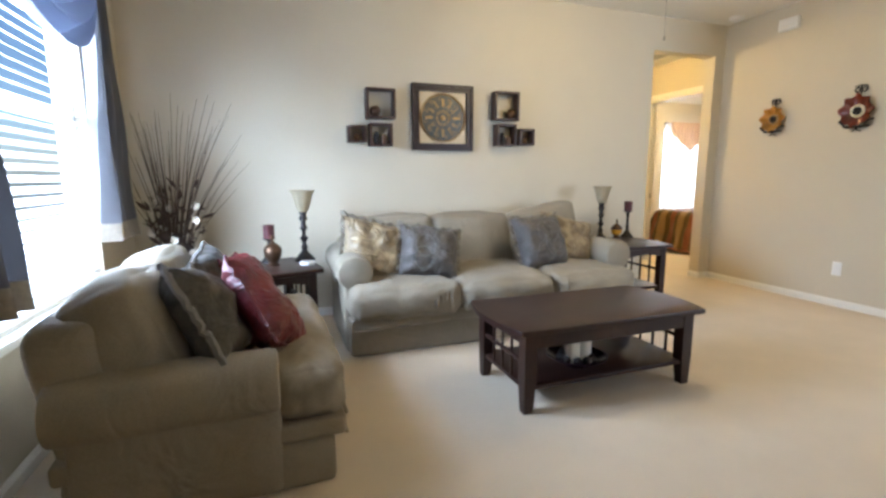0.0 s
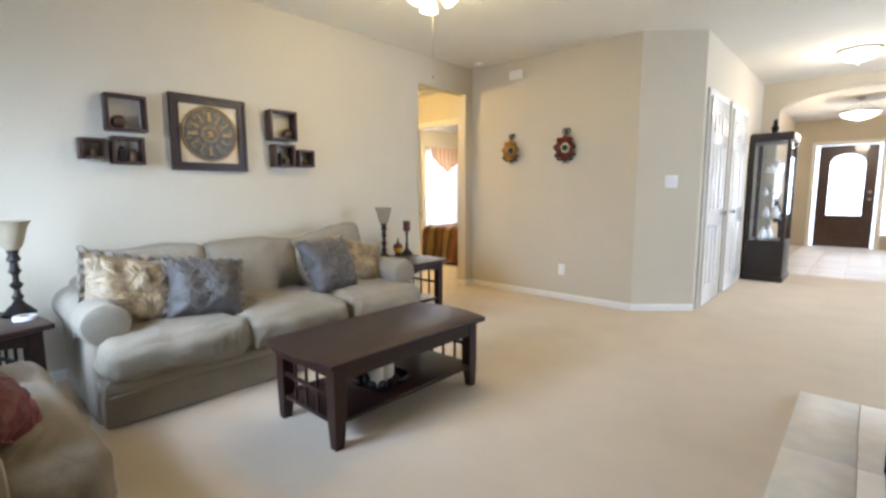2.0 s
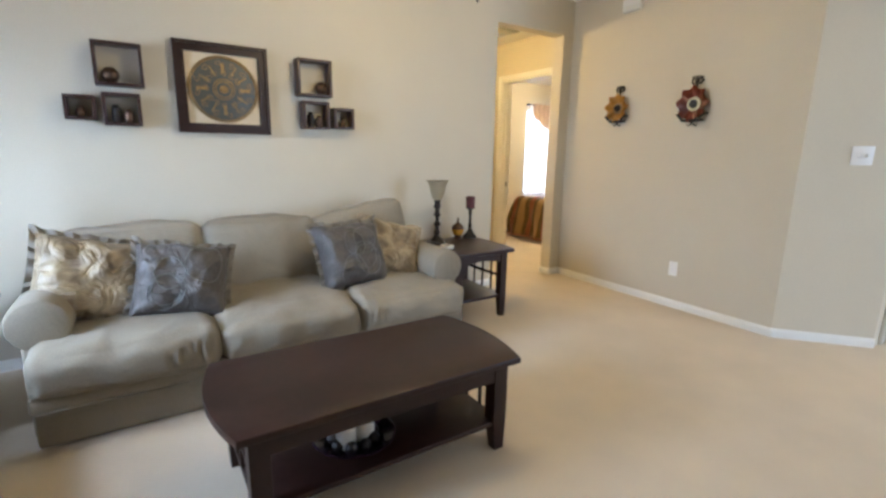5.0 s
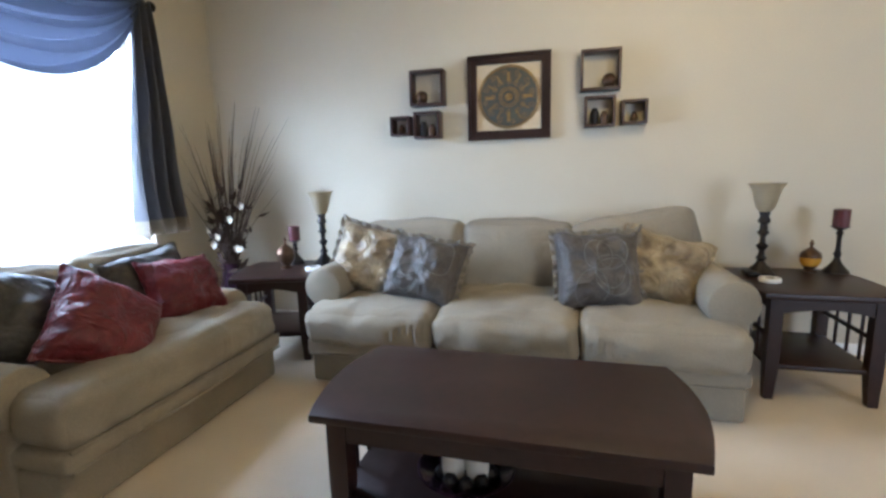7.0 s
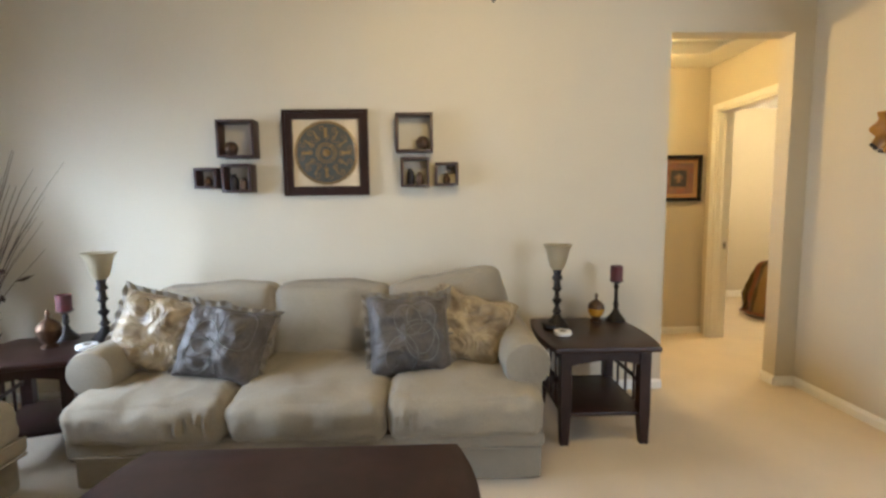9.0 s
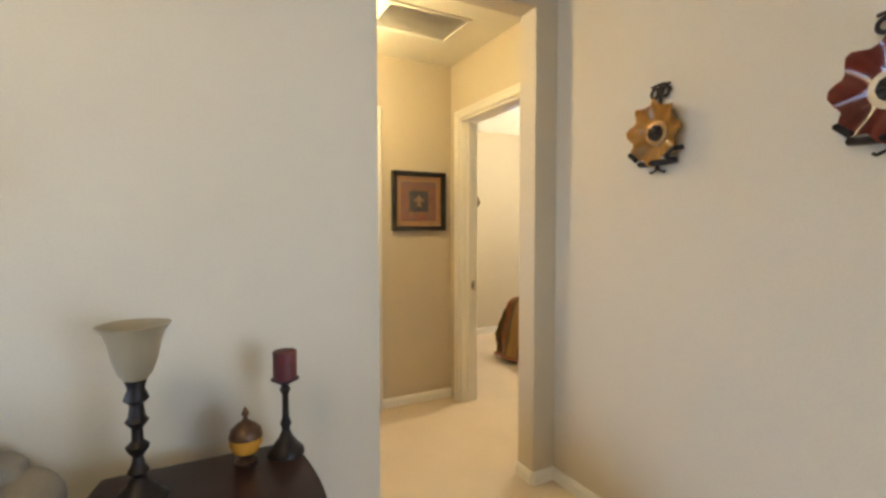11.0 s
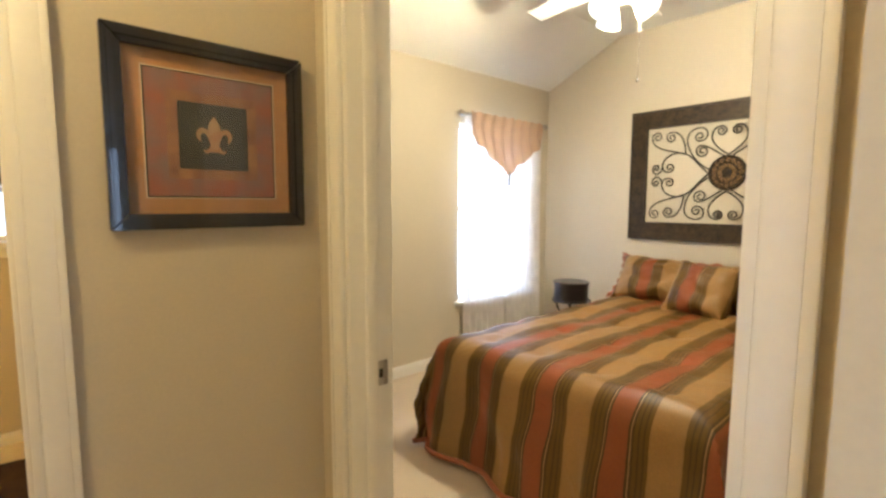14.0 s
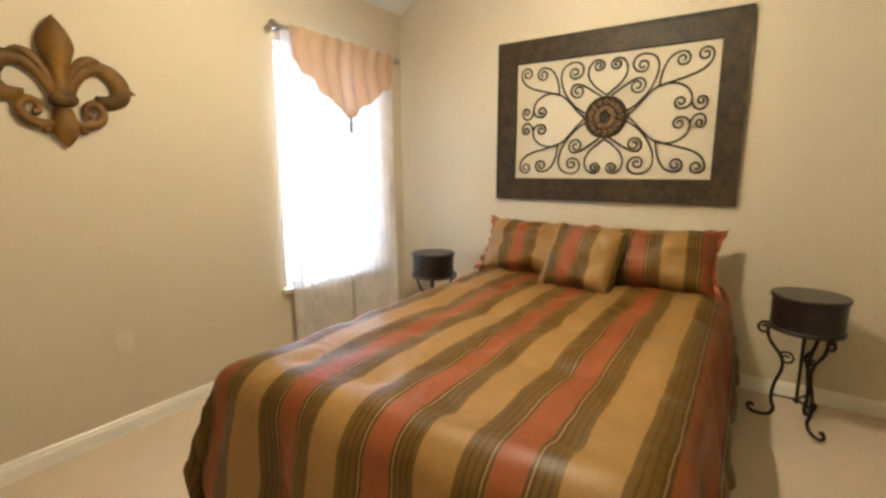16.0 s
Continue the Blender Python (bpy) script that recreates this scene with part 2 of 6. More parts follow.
M_CHROME = material("brushed_nickel", (0.45, 0.42, 0.38), 0.3, metal=1.0, vary=0.1, grain=80, bump=0.02)
M_BRASS = material("brass_cylinder", (0.50, 0.38, 0.12), 0.22, metal=1.0, vary=0.2, grain=20)
M_GLASS = glass("clear_glass")
M_SMOKE = material("firebox_black", (0.008, 0.008, 0.010), 0.3, vary=0.3, grain=20)
M_DOORWOOD = material("walnut_entry_door", (0.060, 0.026, 0.014), 0.35, vary=0.35, grain=20, bump=0.05, coat=0.2)
M_GLOWSHADE = glow("lit_glass_shade", (1.0, 0.86, 0.62), 6.0)
M_OUTSIDE = glow("bright_outdoors", (0.93, 0.97, 1.0), 2.0)
M_PORCELAIN = material("white_porcelain", (0.80, 0.77, 0.70), 0.12, vary=0.02, grain=20, bump=0.0, coat=0.5)
M_RUG = material("dark_brown_rug", (0.045, 0.020, 0.012), 0.95, vary=0.5, grain=90, bump=0.8, dist=0.008, stain=10)
M_BATHCURT = material("brown_taffeta", (0.026, 0.011, 0.0045), 0.5, vary=0.4, grain=30, bump=0.25, stain=9)
M_MAT = material("ochre_mat", (0.40, 0.20, 0.07), 0.6, vary=0.15, grain=40)
M_RUST = material("rust_print", (0.27, 0.075, 0.035), 0.6, second=(0.18, 0.12, 0.12), grain=20, stain=9)
M_BORDER = material("tan_scroll_border", (0.34, 0.17, 0.075), 0.6, second=(0.15, 0.06, 0.045), grain=34, stain=22)
M_LILY = material("pale_lily_ink", (0.42, 0.30, 0.17), 0.6, second=(0.30, 0.11, 0.06), grain=50)
M_INK = material("blue_black_print", (0.035, 0.040, 0.050), 0.55, vary=0.3, grain=20)
M_BLACKFR = material("black_frame_lacquer", (0.012, 0.010, 0.010), 0.25, vary=0.2, grain=40, coat=0.3)
M_SCROLLFR = material("hammered_brown_frame", (0.056, 0.034, 0.014), 0.5, second=(0.014, 0.010, 0.007), grain=45, bump=0.6, dist=0.005, stain=18, spec=0.25)
M_VALANCE = sheer("copper_crinkle_cloth", (0.56, 0.37, 0.23), 0.03, rough=0.6, vary=0.03, through=0.12)
M_SHEER = sheer("white_sheer", (0.74, 0.69, 0.65), 0.06, vary=0.08, through=0.19)
_tan, _olive, _terra, _dk = (0.31, 0.180, 0.050), (0.118, 0.064, 0.004), (0.25, 0.070, 0.017), (0.066, 0.034, 0.004)
_gold = (0.34, 0.21, 0.070)
STRIPES = [(0.0, _tan), (0.25, _olive), (0.29, _dk), (0.305, _olive), (0.345, _dk), (0.36, _olive), (0.40, _dk), (0.425, _gold), (0.436, _dk), (0.46, _terra), (0.69, _dk), (0.714, _gold), (0.725, _dk), (0.75, _olive), (0.79, _dk), (0.805, _olive), (0.845, _dk), (0.86, _olive), (0.915, _tan)]
M_STRIPE = striped("striped_satin_comforter", STRIPES, 1, 0.335)
M_STRIPEP = striped("striped_satin_sham", STRIPES, 0, 0.335, shift=0.235)
M_TERRA = material("terracotta_satin", (0.30, 0.095, 0.035), 0.45, vary=0.2, grain=40, bump=0.2, sheen=0.06)
M_CLOSET = material("white_closet_door", (0.78, 0.75, 0.70), 0.22, vary=0.02, grain=40, bump=0.01, coat=0.3)


# ---- mesh helpers ----
def box(bm, x0, x1, y0, y1, z0, z1, bevel=0.0, seg=2):
    r = bmesh.ops.create_cube(bm, size=1.0, matrix=Matrix.Translation(((x0 + x1) / 2, (y0 + y1) / 2, (z0 + z1) / 2)) @ Matrix.Diagonal((abs(x1 - x0), abs(y1 - y0), abs(z1 - z0), 1)))
    if bevel:
        vs = set(r["verts"])
        es = [e for e in bm.edges if e.verts[0] in vs and e.verts[1] in vs]
        bmesh.ops.bevel(bm, geom=es, offset=bevel, segments=seg, affect="EDGES", profile=0.5)


def boxm(bm, m, sx, sy, sz, bevel=0.0):
    r = bmesh.ops.create_cube(bm, size=1.0, matrix=m @ Matrix.Diagonal((sx, sy, sz, 1)))
    if bevel:
        vs = set(r["verts"])
        es = [e for e in bm.edges if e.verts[0] in vs and e.verts[1] in vs]
        bmesh.ops.bevel(bm, geom=es, offset=bevel, segments=2, affect="EDGES", profile=0.5)


def lathe(bm, profile, cx=0, cy=0, seg=28, m=None):
    rings = []
    for r, z in profile:
        ring = []
        for i in range(seg):
            a = 2 * math.pi * i / seg
            p = Vector((cx + r * math.cos(a), cy + r * math.sin(a), z))
            ring.append(bm.verts.new(m @ p if m else p))
        rings.append(ring)
    for a, b in zip(rings, rings[1:]):
        for i in range(seg):
            bm.faces.new((a[i], a[(i + 1) % seg], b[(i + 1) % seg], b[i]))
    if profile[0][0] > 1e-5:
        bm.faces.new(rings[0][::-1])
    if profile[-1][0] > 1e-5:
        bm.faces.new(rings[-1])


def tube(bm, pts, r, seg=6, taper=None):
    pts = [Vector(p) for p in pts]
    rings = []
    up = Vector((0.13, 0.31, 0.94))
    for i, p in enumerate(pts):
        d = (pts[min(i + 1, len(pts) - 1)] - pts[max(i - 1, 0)])
        if d.length < 1e-7:
            d = Vector((0, 0, 1))
        d.normalize()
        u = d.cross(up)
        if u.length < 1e-3:
            u = d.cross(Vector((1, 0, 0)))
        u.normalize()
        v = d.cross(u)
        rr = r if taper is None else r + (taper - r) * i / (len(pts) - 1)
        rings.append([bm.verts.new(p + rr * (math.cos(2 * math.pi * k / seg) * u + math.sin(2 * math.pi * k / seg) * v)) for k in range(seg)])
    for a, b in zip(rings, rings[1:]):
        for k in range(seg):
            bm.faces.new((a[k], a[(k + 1) % seg], b[(k + 1) % seg], b[k]))
    bm.faces.new(rings[0][::-1])
    bm.faces.new(rings[-1])


def prism(bm, outline, y0, y1, m=None):
    """An outline of (x, z) drawn out along y."""
    a = [bm.verts.new((m @ Vector((x, y0, z))) if m else (x, y0, z)) for x, z in outline]
    b = [bm.verts.new((m @ Vector((x, y1, z))) if m else (x, y1, z)) for x, z in outline]
    n = len(outline)
    bm.faces.new(a)
    bm.faces.new(b[::-1])
    for i in range(n):
        bm.faces.new((a[i], b[i], b[(i + 1) % n], a[(i + 1) % n]))


def slab(bm, outline, z0, z1, bevel=0.0):
    """An outline of (x, y) drawn up along z."""
    a = [bm.verts.new((x, y, z0)) for x, y in outline]
    b = [bm.verts.new((x, y, z1)) for x, y in outline]
    n = len(outline)
    fs = [bm.faces.new(a[::-1]), bm.faces.new(b)]
    for i in range(n):
        bm.faces.new((a[i], a[(i + 1) % n], b[(i + 1) % n], b[i]))
    if bevel:
        es = list({e for f in fs for e in f.edges})
        bmesh.ops.bevel(bm, geom=es, offset=bevel, segments=2, affect="EDGES", profile=0.5)


def soft(bm, w, d, h, r, bulge=0.02, n=12, wrinkle=0.006, seed=0, m=None, scale=5.0, gather=0.0):
    """A stuffed block centred on the origin: rounded edges, swollen faces, uneven cloth."""
    half = Vector((w / 2, d / 2, h / 2))
    inner = Vector([max(c - r, 0.001) for c in half])
    keys = {}

    def point(u):
        p = Vector([c * hh for c, hh in zip(u, half)])
        q = Vector([max(-i, min(i, c)) for c, i in zip(p, inner)])
        dlt = p - q
        if dlt.length > 1e-9:
            p = q + dlt.normalized() * min(r, dlt.length) if dlt.length > r else p
        nrm = Vector([c / hh for c, hh in zip(p, half)])
        sw = [bulge * (1 - u[(k + 1) % 3] ** 2) * (1 - u[(k + 2) % 3] ** 2) * u[k] for k in range(3)]
        p = p + Vector(sw)
        wv = noise.noise_vector(p * scale + Vector((seed * 7.3, seed * 3.1, seed))) * wrinkle + noise.noise_vector(p * scale * 3 + Vector((seed, 9.1, seed))) * wrinkle * 0.45
        p = p + wv
        if gather and u[1] < -0.2:
            pull = max(0.0, noise.noise(Vector((p.x * 2.6 + seed, 3.0, seed)))) * max(0.0, 1 - abs(u[2] - 0.1)) * 2.2
            p.y += gather * pull * math.sin(p.x * 150 + 2.5 * noise.noise(Vector((p.x * 9, p.z * 14, seed))))
        return m @ p if m else p

    def vert(u):
        k = tuple(round(c, 5) for c in u)
        if k not in keys:
            keys[k] = bm.verts.new(point(u))
        return keys[k]

    s = [math.sin((-1 + 2 * i / n) * math.pi / 2) for i in range(n + 1)]
    for ax in range(3):
        for sg in (-1, 1):
            for i in range(n):
                for j in range(n):
                    q = []
                    for a, b in ((i, j), (i + 1, j), (i + 1, j + 1), (i, j + 1)):
                        u = [0, 0, 0]
                        u[ax], u[(ax + 1) % 3], u[(ax + 2) % 3] = sg, s[a], s[b]
                        q.append(vert(u))
                    bm.faces.new(q if sg > 0 else q[::-1])


def pillow(bm, w, h, t, seed=0, m=None, n=20, pinch=0.07):
    """A throw pillow in the xz plane, thickness along y, with drawn-in edges and folds."""
    for sg in (-1, 1):
        grid = []
        for i in range(n + 1):
            row = []
            for j in range(n + 1):
                u, v = -1 + 2 * i / n, -1 + 2 * j / n
                k = max(0.0, (1 - u ** 4) * (1 - v ** 4)) ** 0.55
                x = w / 2 * u * (1 - pinch * (1 - v * v))
                z = h / 2 * v * (1 - pinch * (1 - u * u))
                c = noise.noise(Vector((u * 1.7 + seed * 5, v * 1.7, seed + sg))) * 0.30 + noise.noise(Vector((u * 4.3, v * 4.3 + seed, sg))) * 0.16
                p = Vector((x, sg * t / 2 * k * (1 + c), z - 0.03 * h * (1 - v) * u * u + 0.022 * noise.noise(Vector((u * 2, seed, v * 2)))))
                row.append(bm.verts.new(m @ p if m else p))
            grid.append(row)
        for i in range(n):
            for j in range(n):
                q = (grid[i][j], grid[i + 1][j], grid[i + 1][j + 1], grid[i][j + 1])
                bm.faces.new(q if sg < 0 else q[::-1])
    bmesh.ops.remove_doubles(bm, verts=bm.verts[:], dist=0.0008)


def edge_loop(w, h, pinch=0.07, n=14, wav=0.0, seed=0):
    out = []
    for side in range(4):
        for i in range(n):
            s = -1 + 2 * i / n
            u, v = ((s, -1), (1, s), (-s, 1), (-1, -s))[side]
            k = 1 + wav * noise.noise(Vector((u * 6 + seed, v * 6, 1.0)))
            out.append((w / 2 * u * (1 - pinch * (1 - v * v)) * k, 0.0, h / 2 * v * (1 - pinch * (1 - u * u)) * k))
    return out + out[:1]


def finish(name, bm, mat, smooth=True):
    me = bpy.data.meshes.new(name)
    bmesh.ops.recalc_face_normals(bm, faces=bm.faces[:])
    bm.to_mesh(me)
    bm.free()
    me.materials.append(mat)
    if smooth:
        me.shade_smooth()
        me.set_sharp_from_angle(angle=radians(38))
    return new(name, me)


def part(name, bm, mat, parent=None, label="", smooth=True):
    ob = finish(name, bm, mat, smooth)
    if parent:
        ob.parent = parent
    return tagged(ob, label)


def thing(name, label, category, m=None, group="", kind=""):
    ob = new(name)
    ob.empty_display_size = 0.1
    if m is not None:
        ob.matrix_world = m
    return tagged(ob, label, category, group, kind)


def simple(name, bm, mat, label="", category="", m=None, group="", kind="", smooth=True):
    ob = finish(name, bm, mat, smooth)
    if m is not None:
        ob.matrix_world = m
    return tagged(ob, label, category, group, kind)


def boxpart(name, mat, parent, *d, bevel=0.004, label=""):
    bm = bmesh.new()
    box(bm, *d, bevel=bevel)
    return part(name, bm, mat, parent, label)


def struct(name, mat, *boxes, label="", bevel=0.0):
    bm = bmesh.new()
    for d in boxes:
        box(bm, *d, bevel=bevel)
    return simple(name, bm, mat, label, "", kind="structure", smooth=False)


def petal(pts, flat=0.55, ridge=0.0, lift=0.018):
    """A carved petal in the xz plane, facing -y: pts are (x, z, half width) along its midline."""
    line = []
    for i in range(len(pts) - 1):
        p = [Vector(pts[max(0, min(len(pts) - 1, i + k))]) for k in (-1, 0, 1, 2)]
        for j in range(4):
            t = j / 4
            line.append(0.5 * (2 * p[1] + (p[2] - p[0]) * t + (2 * p[0] - 5 * p[1] + 4 * p[2] - p[3]) * t * t + (3 * p[1] - p[0] - 3 * p[2] + p[3]) * t ** 3))
    line.append(Vector(pts[-1]))
    bm = bmesh.new()
    rings = []
    for i, c in enumerate(line):
        a, b = line[max(i - 1, 0)], line[min(i + 1, len(line) - 1)]
        d = Vector((b.x - a.x, 0, b.y - a.y)).normalized()
        s = Vector((-d.z, 0, d.x))
        r = max(c.z, 0.002)
        ring = []
        for k in range(16):
            u = 2 * math.pi * k / 16
            h = math.sin(u) * flat * (1 - ridge * max(0.0, math.cos(3 * (u - math.pi / 2) + math.pi)))
            ring.append(bm.verts.new(Vector((c.x, -lift, c.y)) + s * r * math.cos(u) + Vector((0, -1, 0)) * min(r * h, 0.06) * (1 if h > 0 else min(1, lift / (r * flat)))))
        rings.append(ring)
    for a, b in zip(rings, rings[1:]):
        for k in range(16):
            bm.faces.new((a[k], a[(k + 1) % 16], b[(k + 1) % 16], b[k]))
    bm.faces.new(rings[0][::-1])
    bm.faces.new(rings[-1])
    return bm


def spiral(cx, cz, r0, r1, a0, turns, n=22):
    return [(cx + (r0 + (r1 - r0) * i / n) * math.cos(a0 + turns * 2 * math.pi * i / n), cz + (r0 + (r1 - r0) * i / n) * math.sin(a0 + turns * 2 * math.pi * i / n)) for i in range(n + 1)]


# ---- structure ----
CEIL = 2.59
XL = -5.32
OX0, OX1 = -0.912, -0.13
struct("floor", M_CARPET, (XL - 0.12, 3.5, -8.4, 0.0, -0.1, 0.0), (-2.2, 3.4, 0.0, 1.31, -0.1, 0.0), (0.15, 3.4, 1.31, 3.0, -0.1, 0.0), label="cream cut-pile carpet over all rooms")
struct("floor_foyer", M_GROUT, (3.5, 8.2, -8.4, -2.0, -0.1, -0.006), label="pale foyer floor grout bed")
struct("floor_bath", M_BATHFLOOR, (-2.2, 0.15, 1.31, 3.6, -0.1, 0.0), label="pale sheet vinyl bathroom floor")
struct("wall_north", M_WALL, (XL - 0.12, OX0, 0, 0.12, 0, CEIL), (OX0, OX1, 0, 0.12, 2.285, CEIL), (OX1, 0.2, 0, 0.12, 0, CEIL), label="beige painted living room wall")
struct("wall_east", M_WALL, (0, 0.2, -1.976, 0, 0, CEIL), label="beige painted wall beside the hall opening")
bm = bmesh.new()
slab(bm, [(0, -1.976), (0.385, -2.42), (3.4, -2.42), (3.4, -2.29), (0.45, -2.29), (0.2, -2.0), (0.2, -1.976)], 0, CEIL)
simple("wall_angle", bm, M_WALL, "beige angled wall corner", kind="structure", smooth=False)
# west wall with the window opening
WY0, WY1, WZ0, WZ1 = -1.98, -0.66, 0.54, 2.08
struct("wall_west", M_WALL, (XL - 0.14, XL, -8.4, WY0, 0, CEIL), (XL - 0.14, XL, WY1, 0, 0, CEIL), (XL - 0.14, XL, WY0, WY1, 0, WZ0), (XL - 0.14, XL, WY0, WY1, WZ1, CEIL), label="beige painted window wall")
struct("wall_south", M_WALL, (XL - 0.14, 0.5, -8.4, -8.3, 0, CEIL), (3.3, 8.2, -8.4, -8.3, 0, CEIL), (0.5, 3.3, -8.4, -8.3, 2.35, CEIL), (0.5, 3.3, -8.4, -8.3, 0, 0.25), label="beige painted rear wall")
struct("wall_foyer_far", M_WALL, (7.9, 8.05, -2.72, -2.1, 0, CEIL), (7.9, 8.05, -3.75, -2.72, 2.07, CEIL), (7.9, 8.05, -4.13, -3.75, 0, 0.28), (7.9, 8.05, -4.13, -3.75, 2.13, CEIL), (7.9, 8.05, -8.4, -4.13, 0, CEIL), label="beige painted entry wall")
struct("wall_foyer_side", M_WALL, (3.5, 7.9, -2.34, -2.21, 0, CEIL), label="beige painted foyer side wall")
struct("wall_passage", M_WALL, (3.4, 7.9, -5.3, -5.2, 0, CEIL), label="beige painted passage wall")
# arch wall
bm = bmesh.new()
ya, yb, zs, zt = -4.38, -2.62, 2.17, 2.44
box(bm, 3.34, 3.5, -5.3, ya, 0, CEIL)
box(bm, 3.34, 3.5, yb, -2.424, 0, CEIL)
arc = [((ya + yb) / 2 - (yb - ya) / 2 * math.cos(math.pi * i / 20), zs + (zt - zs) * math.sin(math.pi * i / 20)) for i in range(21)]
AX = Matrix(((0, 1, 0, 3.34), (1, 0, 0, 0), (0, 0, 1, 0), (0, 0, 0, 1)))
for a, b in zip(arc, arc[1:]):
    prism(bm, [(a[0], a[1]), (b[0], b[1]), (b[0], CEIL), (a[0], CEIL)], 0, 0.16, AX)
simple("wall_arch", bm, M_WALL, "beige wall with a wide arched opening", kind="structure", smooth=False)
struct("ceiling", M_CEIL, (XL - 0.14, 8.2, -8.4, 0.12, CEIL, CEIL + 0.12), label="off-white painted ceiling")
# hall
XH, XB = 0.09, 0.215
BD0, BD1 = -1.13, -0.515
struct("ceiling_hall", M_CEIL, (-2.2, XH, 0.12, 1.25, 2.42, 2.54), label="off-white hall ceiling")
struct("wall_hall_far", M_WALL, (-2.2, BD0, 1.25, 1.37, 0, 2.54), (BD1, XB, 1.25, 1.37, 0, 2.54), (BD0, BD1, 1.25, 1.37, 2.01, 2.54), label="beige hall wall with a bathroom doorway")
struct("wall_hall_end", M_WALL, (-2.32, -2.2, 0.124, 3.6, 0, 2.54), label="beige wall closing the hall")
DY0, DY1 = 0.225, 1.10

struct("wall_bedroom_west", M_WALL, (XH, XB, 0.12, DY0, 0, 2.9), (XH, XB, DY1, 1.25, 0, 2.9), (XH, XB, DY0, DY1, 2.01, 2.9), (0.08, XB, 1.37, 2.99, 0, 2.9), label="beige wall with the bedroom doorway")
struct("wall_bedroom_return", M_WALL, (0.2, 0.26, -1.8, 0.1, 0, 2.9), label="beige bedroom wall behind the living room")
# bath
struct("wall_bath_far", M_WALL, (-2.2, -1.01, 3.4, 3.52, 0, 2.5), (-0.45, 0.2, 3.4, 3.52, 0, 2.5), (-1.01, -0.45, 3.4, 3.52, 0, 1.09), (-1.01, -0.45, 3.4, 3.52, 1.9, 2.5), label="beige bathroom window wall")
struct("wall_bath_side", M_WALL, (0.12, 0.2, 2.8, 3.4, 0, 2.5), (0.074, 0.08, 1.37, 2.8, 0, 2.5), (-1.25, -1.17, 1.37, 3.4, 0, 2.5), label="beige bathroom side walls")
struct("ceiling_bath", M_CEIL, (-2.2, 0.2, 1.37, 3.52, 2.40, 2.5), label="off-white bathroom ceiling")
# bedroom
BX, BY = 3.245, 2.82
struct("wall_bedroom_north", M_WALL, (0.2, 2.08, BY, BY + 0.14, 0, 2.9), (2.92, 3.4, BY, BY + 0.14, 0, 2.9), (2.08, 2.92, BY, BY + 0.14, 0, 0.50), (2.08, 2.92, BY, BY + 0.14, 1.94, 2.9), label="warm beige bedroom window wall")
struct("wall_bedroom_east", M_WALL, (BX, BX + 0.12, -2.0, BY, 0, 2.9), label="warm beige bedroom headboard wall")
struct("wall_bedroom_south", M_WALL, (0.2, BX, -1.9, -1.8, 0, 2.9), label="warm beige bedroom rear wall")
bm = bmesh.new()
cz0, cz1, cy1 = 2.36, 2.68, 2.12
prism(bm, [(BY, cz0), (cy1, cz1), (-1.8, cz1), (-1.8, 2.9), (BY, 2.9)], 0.2, BX, Matrix(((0, 1, 0, 0), (1, 0, 0, 0), (0, 0, 1, 0), (0, 0, 0, 1))))
simple("ceiling_bedroom", bm, M_CEIL, "off-white bedroom ceiling sloping to the window", kind="structure", smooth=False)


def skirting(name, x0, y0, x1, y1, label="white painted baseboard", k=0.74):
    """A moulded board along a wall line; the room is on the left of the direction walked."""
    d = Vector((x1 - x0, y1 - y0, 0))
    ln = d.length
    d.normalize()
    nrm = Vector((-d.y, d.x, 0))
    bm = bmesh.new()
    prof = [(0.0, 0.0), (0.014, 0.0), (0.014, 0.058), (0.010, 0.068), (0.008, 0.078), (0.004, 0.083), (0.0, 0.084)]
    a = [bm.verts.new(Vector((x0, y0, 0)) + nrm * p + Vector((0, 0, q * k))) for p, q in prof]
    b = [bm.verts.new(Vector((x1, y1, 0)) + nrm * p + Vector((0, 0, q * k))) for p, q in prof]
    for i in range(len(prof) - 1):
        bm.faces.new((a[i], b[i], b[i + 1], a[i + 1]))
    bm.faces.new(a[::-1])
    bm.faces.new(b)
    return simple(name, bm, M_TRIM, label, kind="structure", smooth=False)


skirting("baseboard_1", OX0, 0, XL, 0)
skirting("baseboard_2", 0, -1.976, 0, 0)
skirting("baseboard_3", 0.385, -2.42, 0, -1.976)
skirting("baseboard_4", 0.0, 0.0, OX1, 0.0)
skirting("baseboard_5", OX1, 0.0, OX1, 0.12)
skirting("baseboard_6", XH, 1.25, BD1 + 0.06, 1.25)
skirting("baseboard_7", XL, 0, XL, -8.3)
skirting("baseboard_8", BX, BY, 0.2, BY, k=1.0)
skirting("baseboard_9", BX, -1.9, BX, BY, k=1.0)
skirting("baseboard_10", 0.12, 3.4, -1.17, 3.4)
skirting("baseboard_11", XB, BY, XB, DY1 + 0.065, k=1.0)
skirting("baseboard_12", OX0, 0.12, OX0, 0.0)


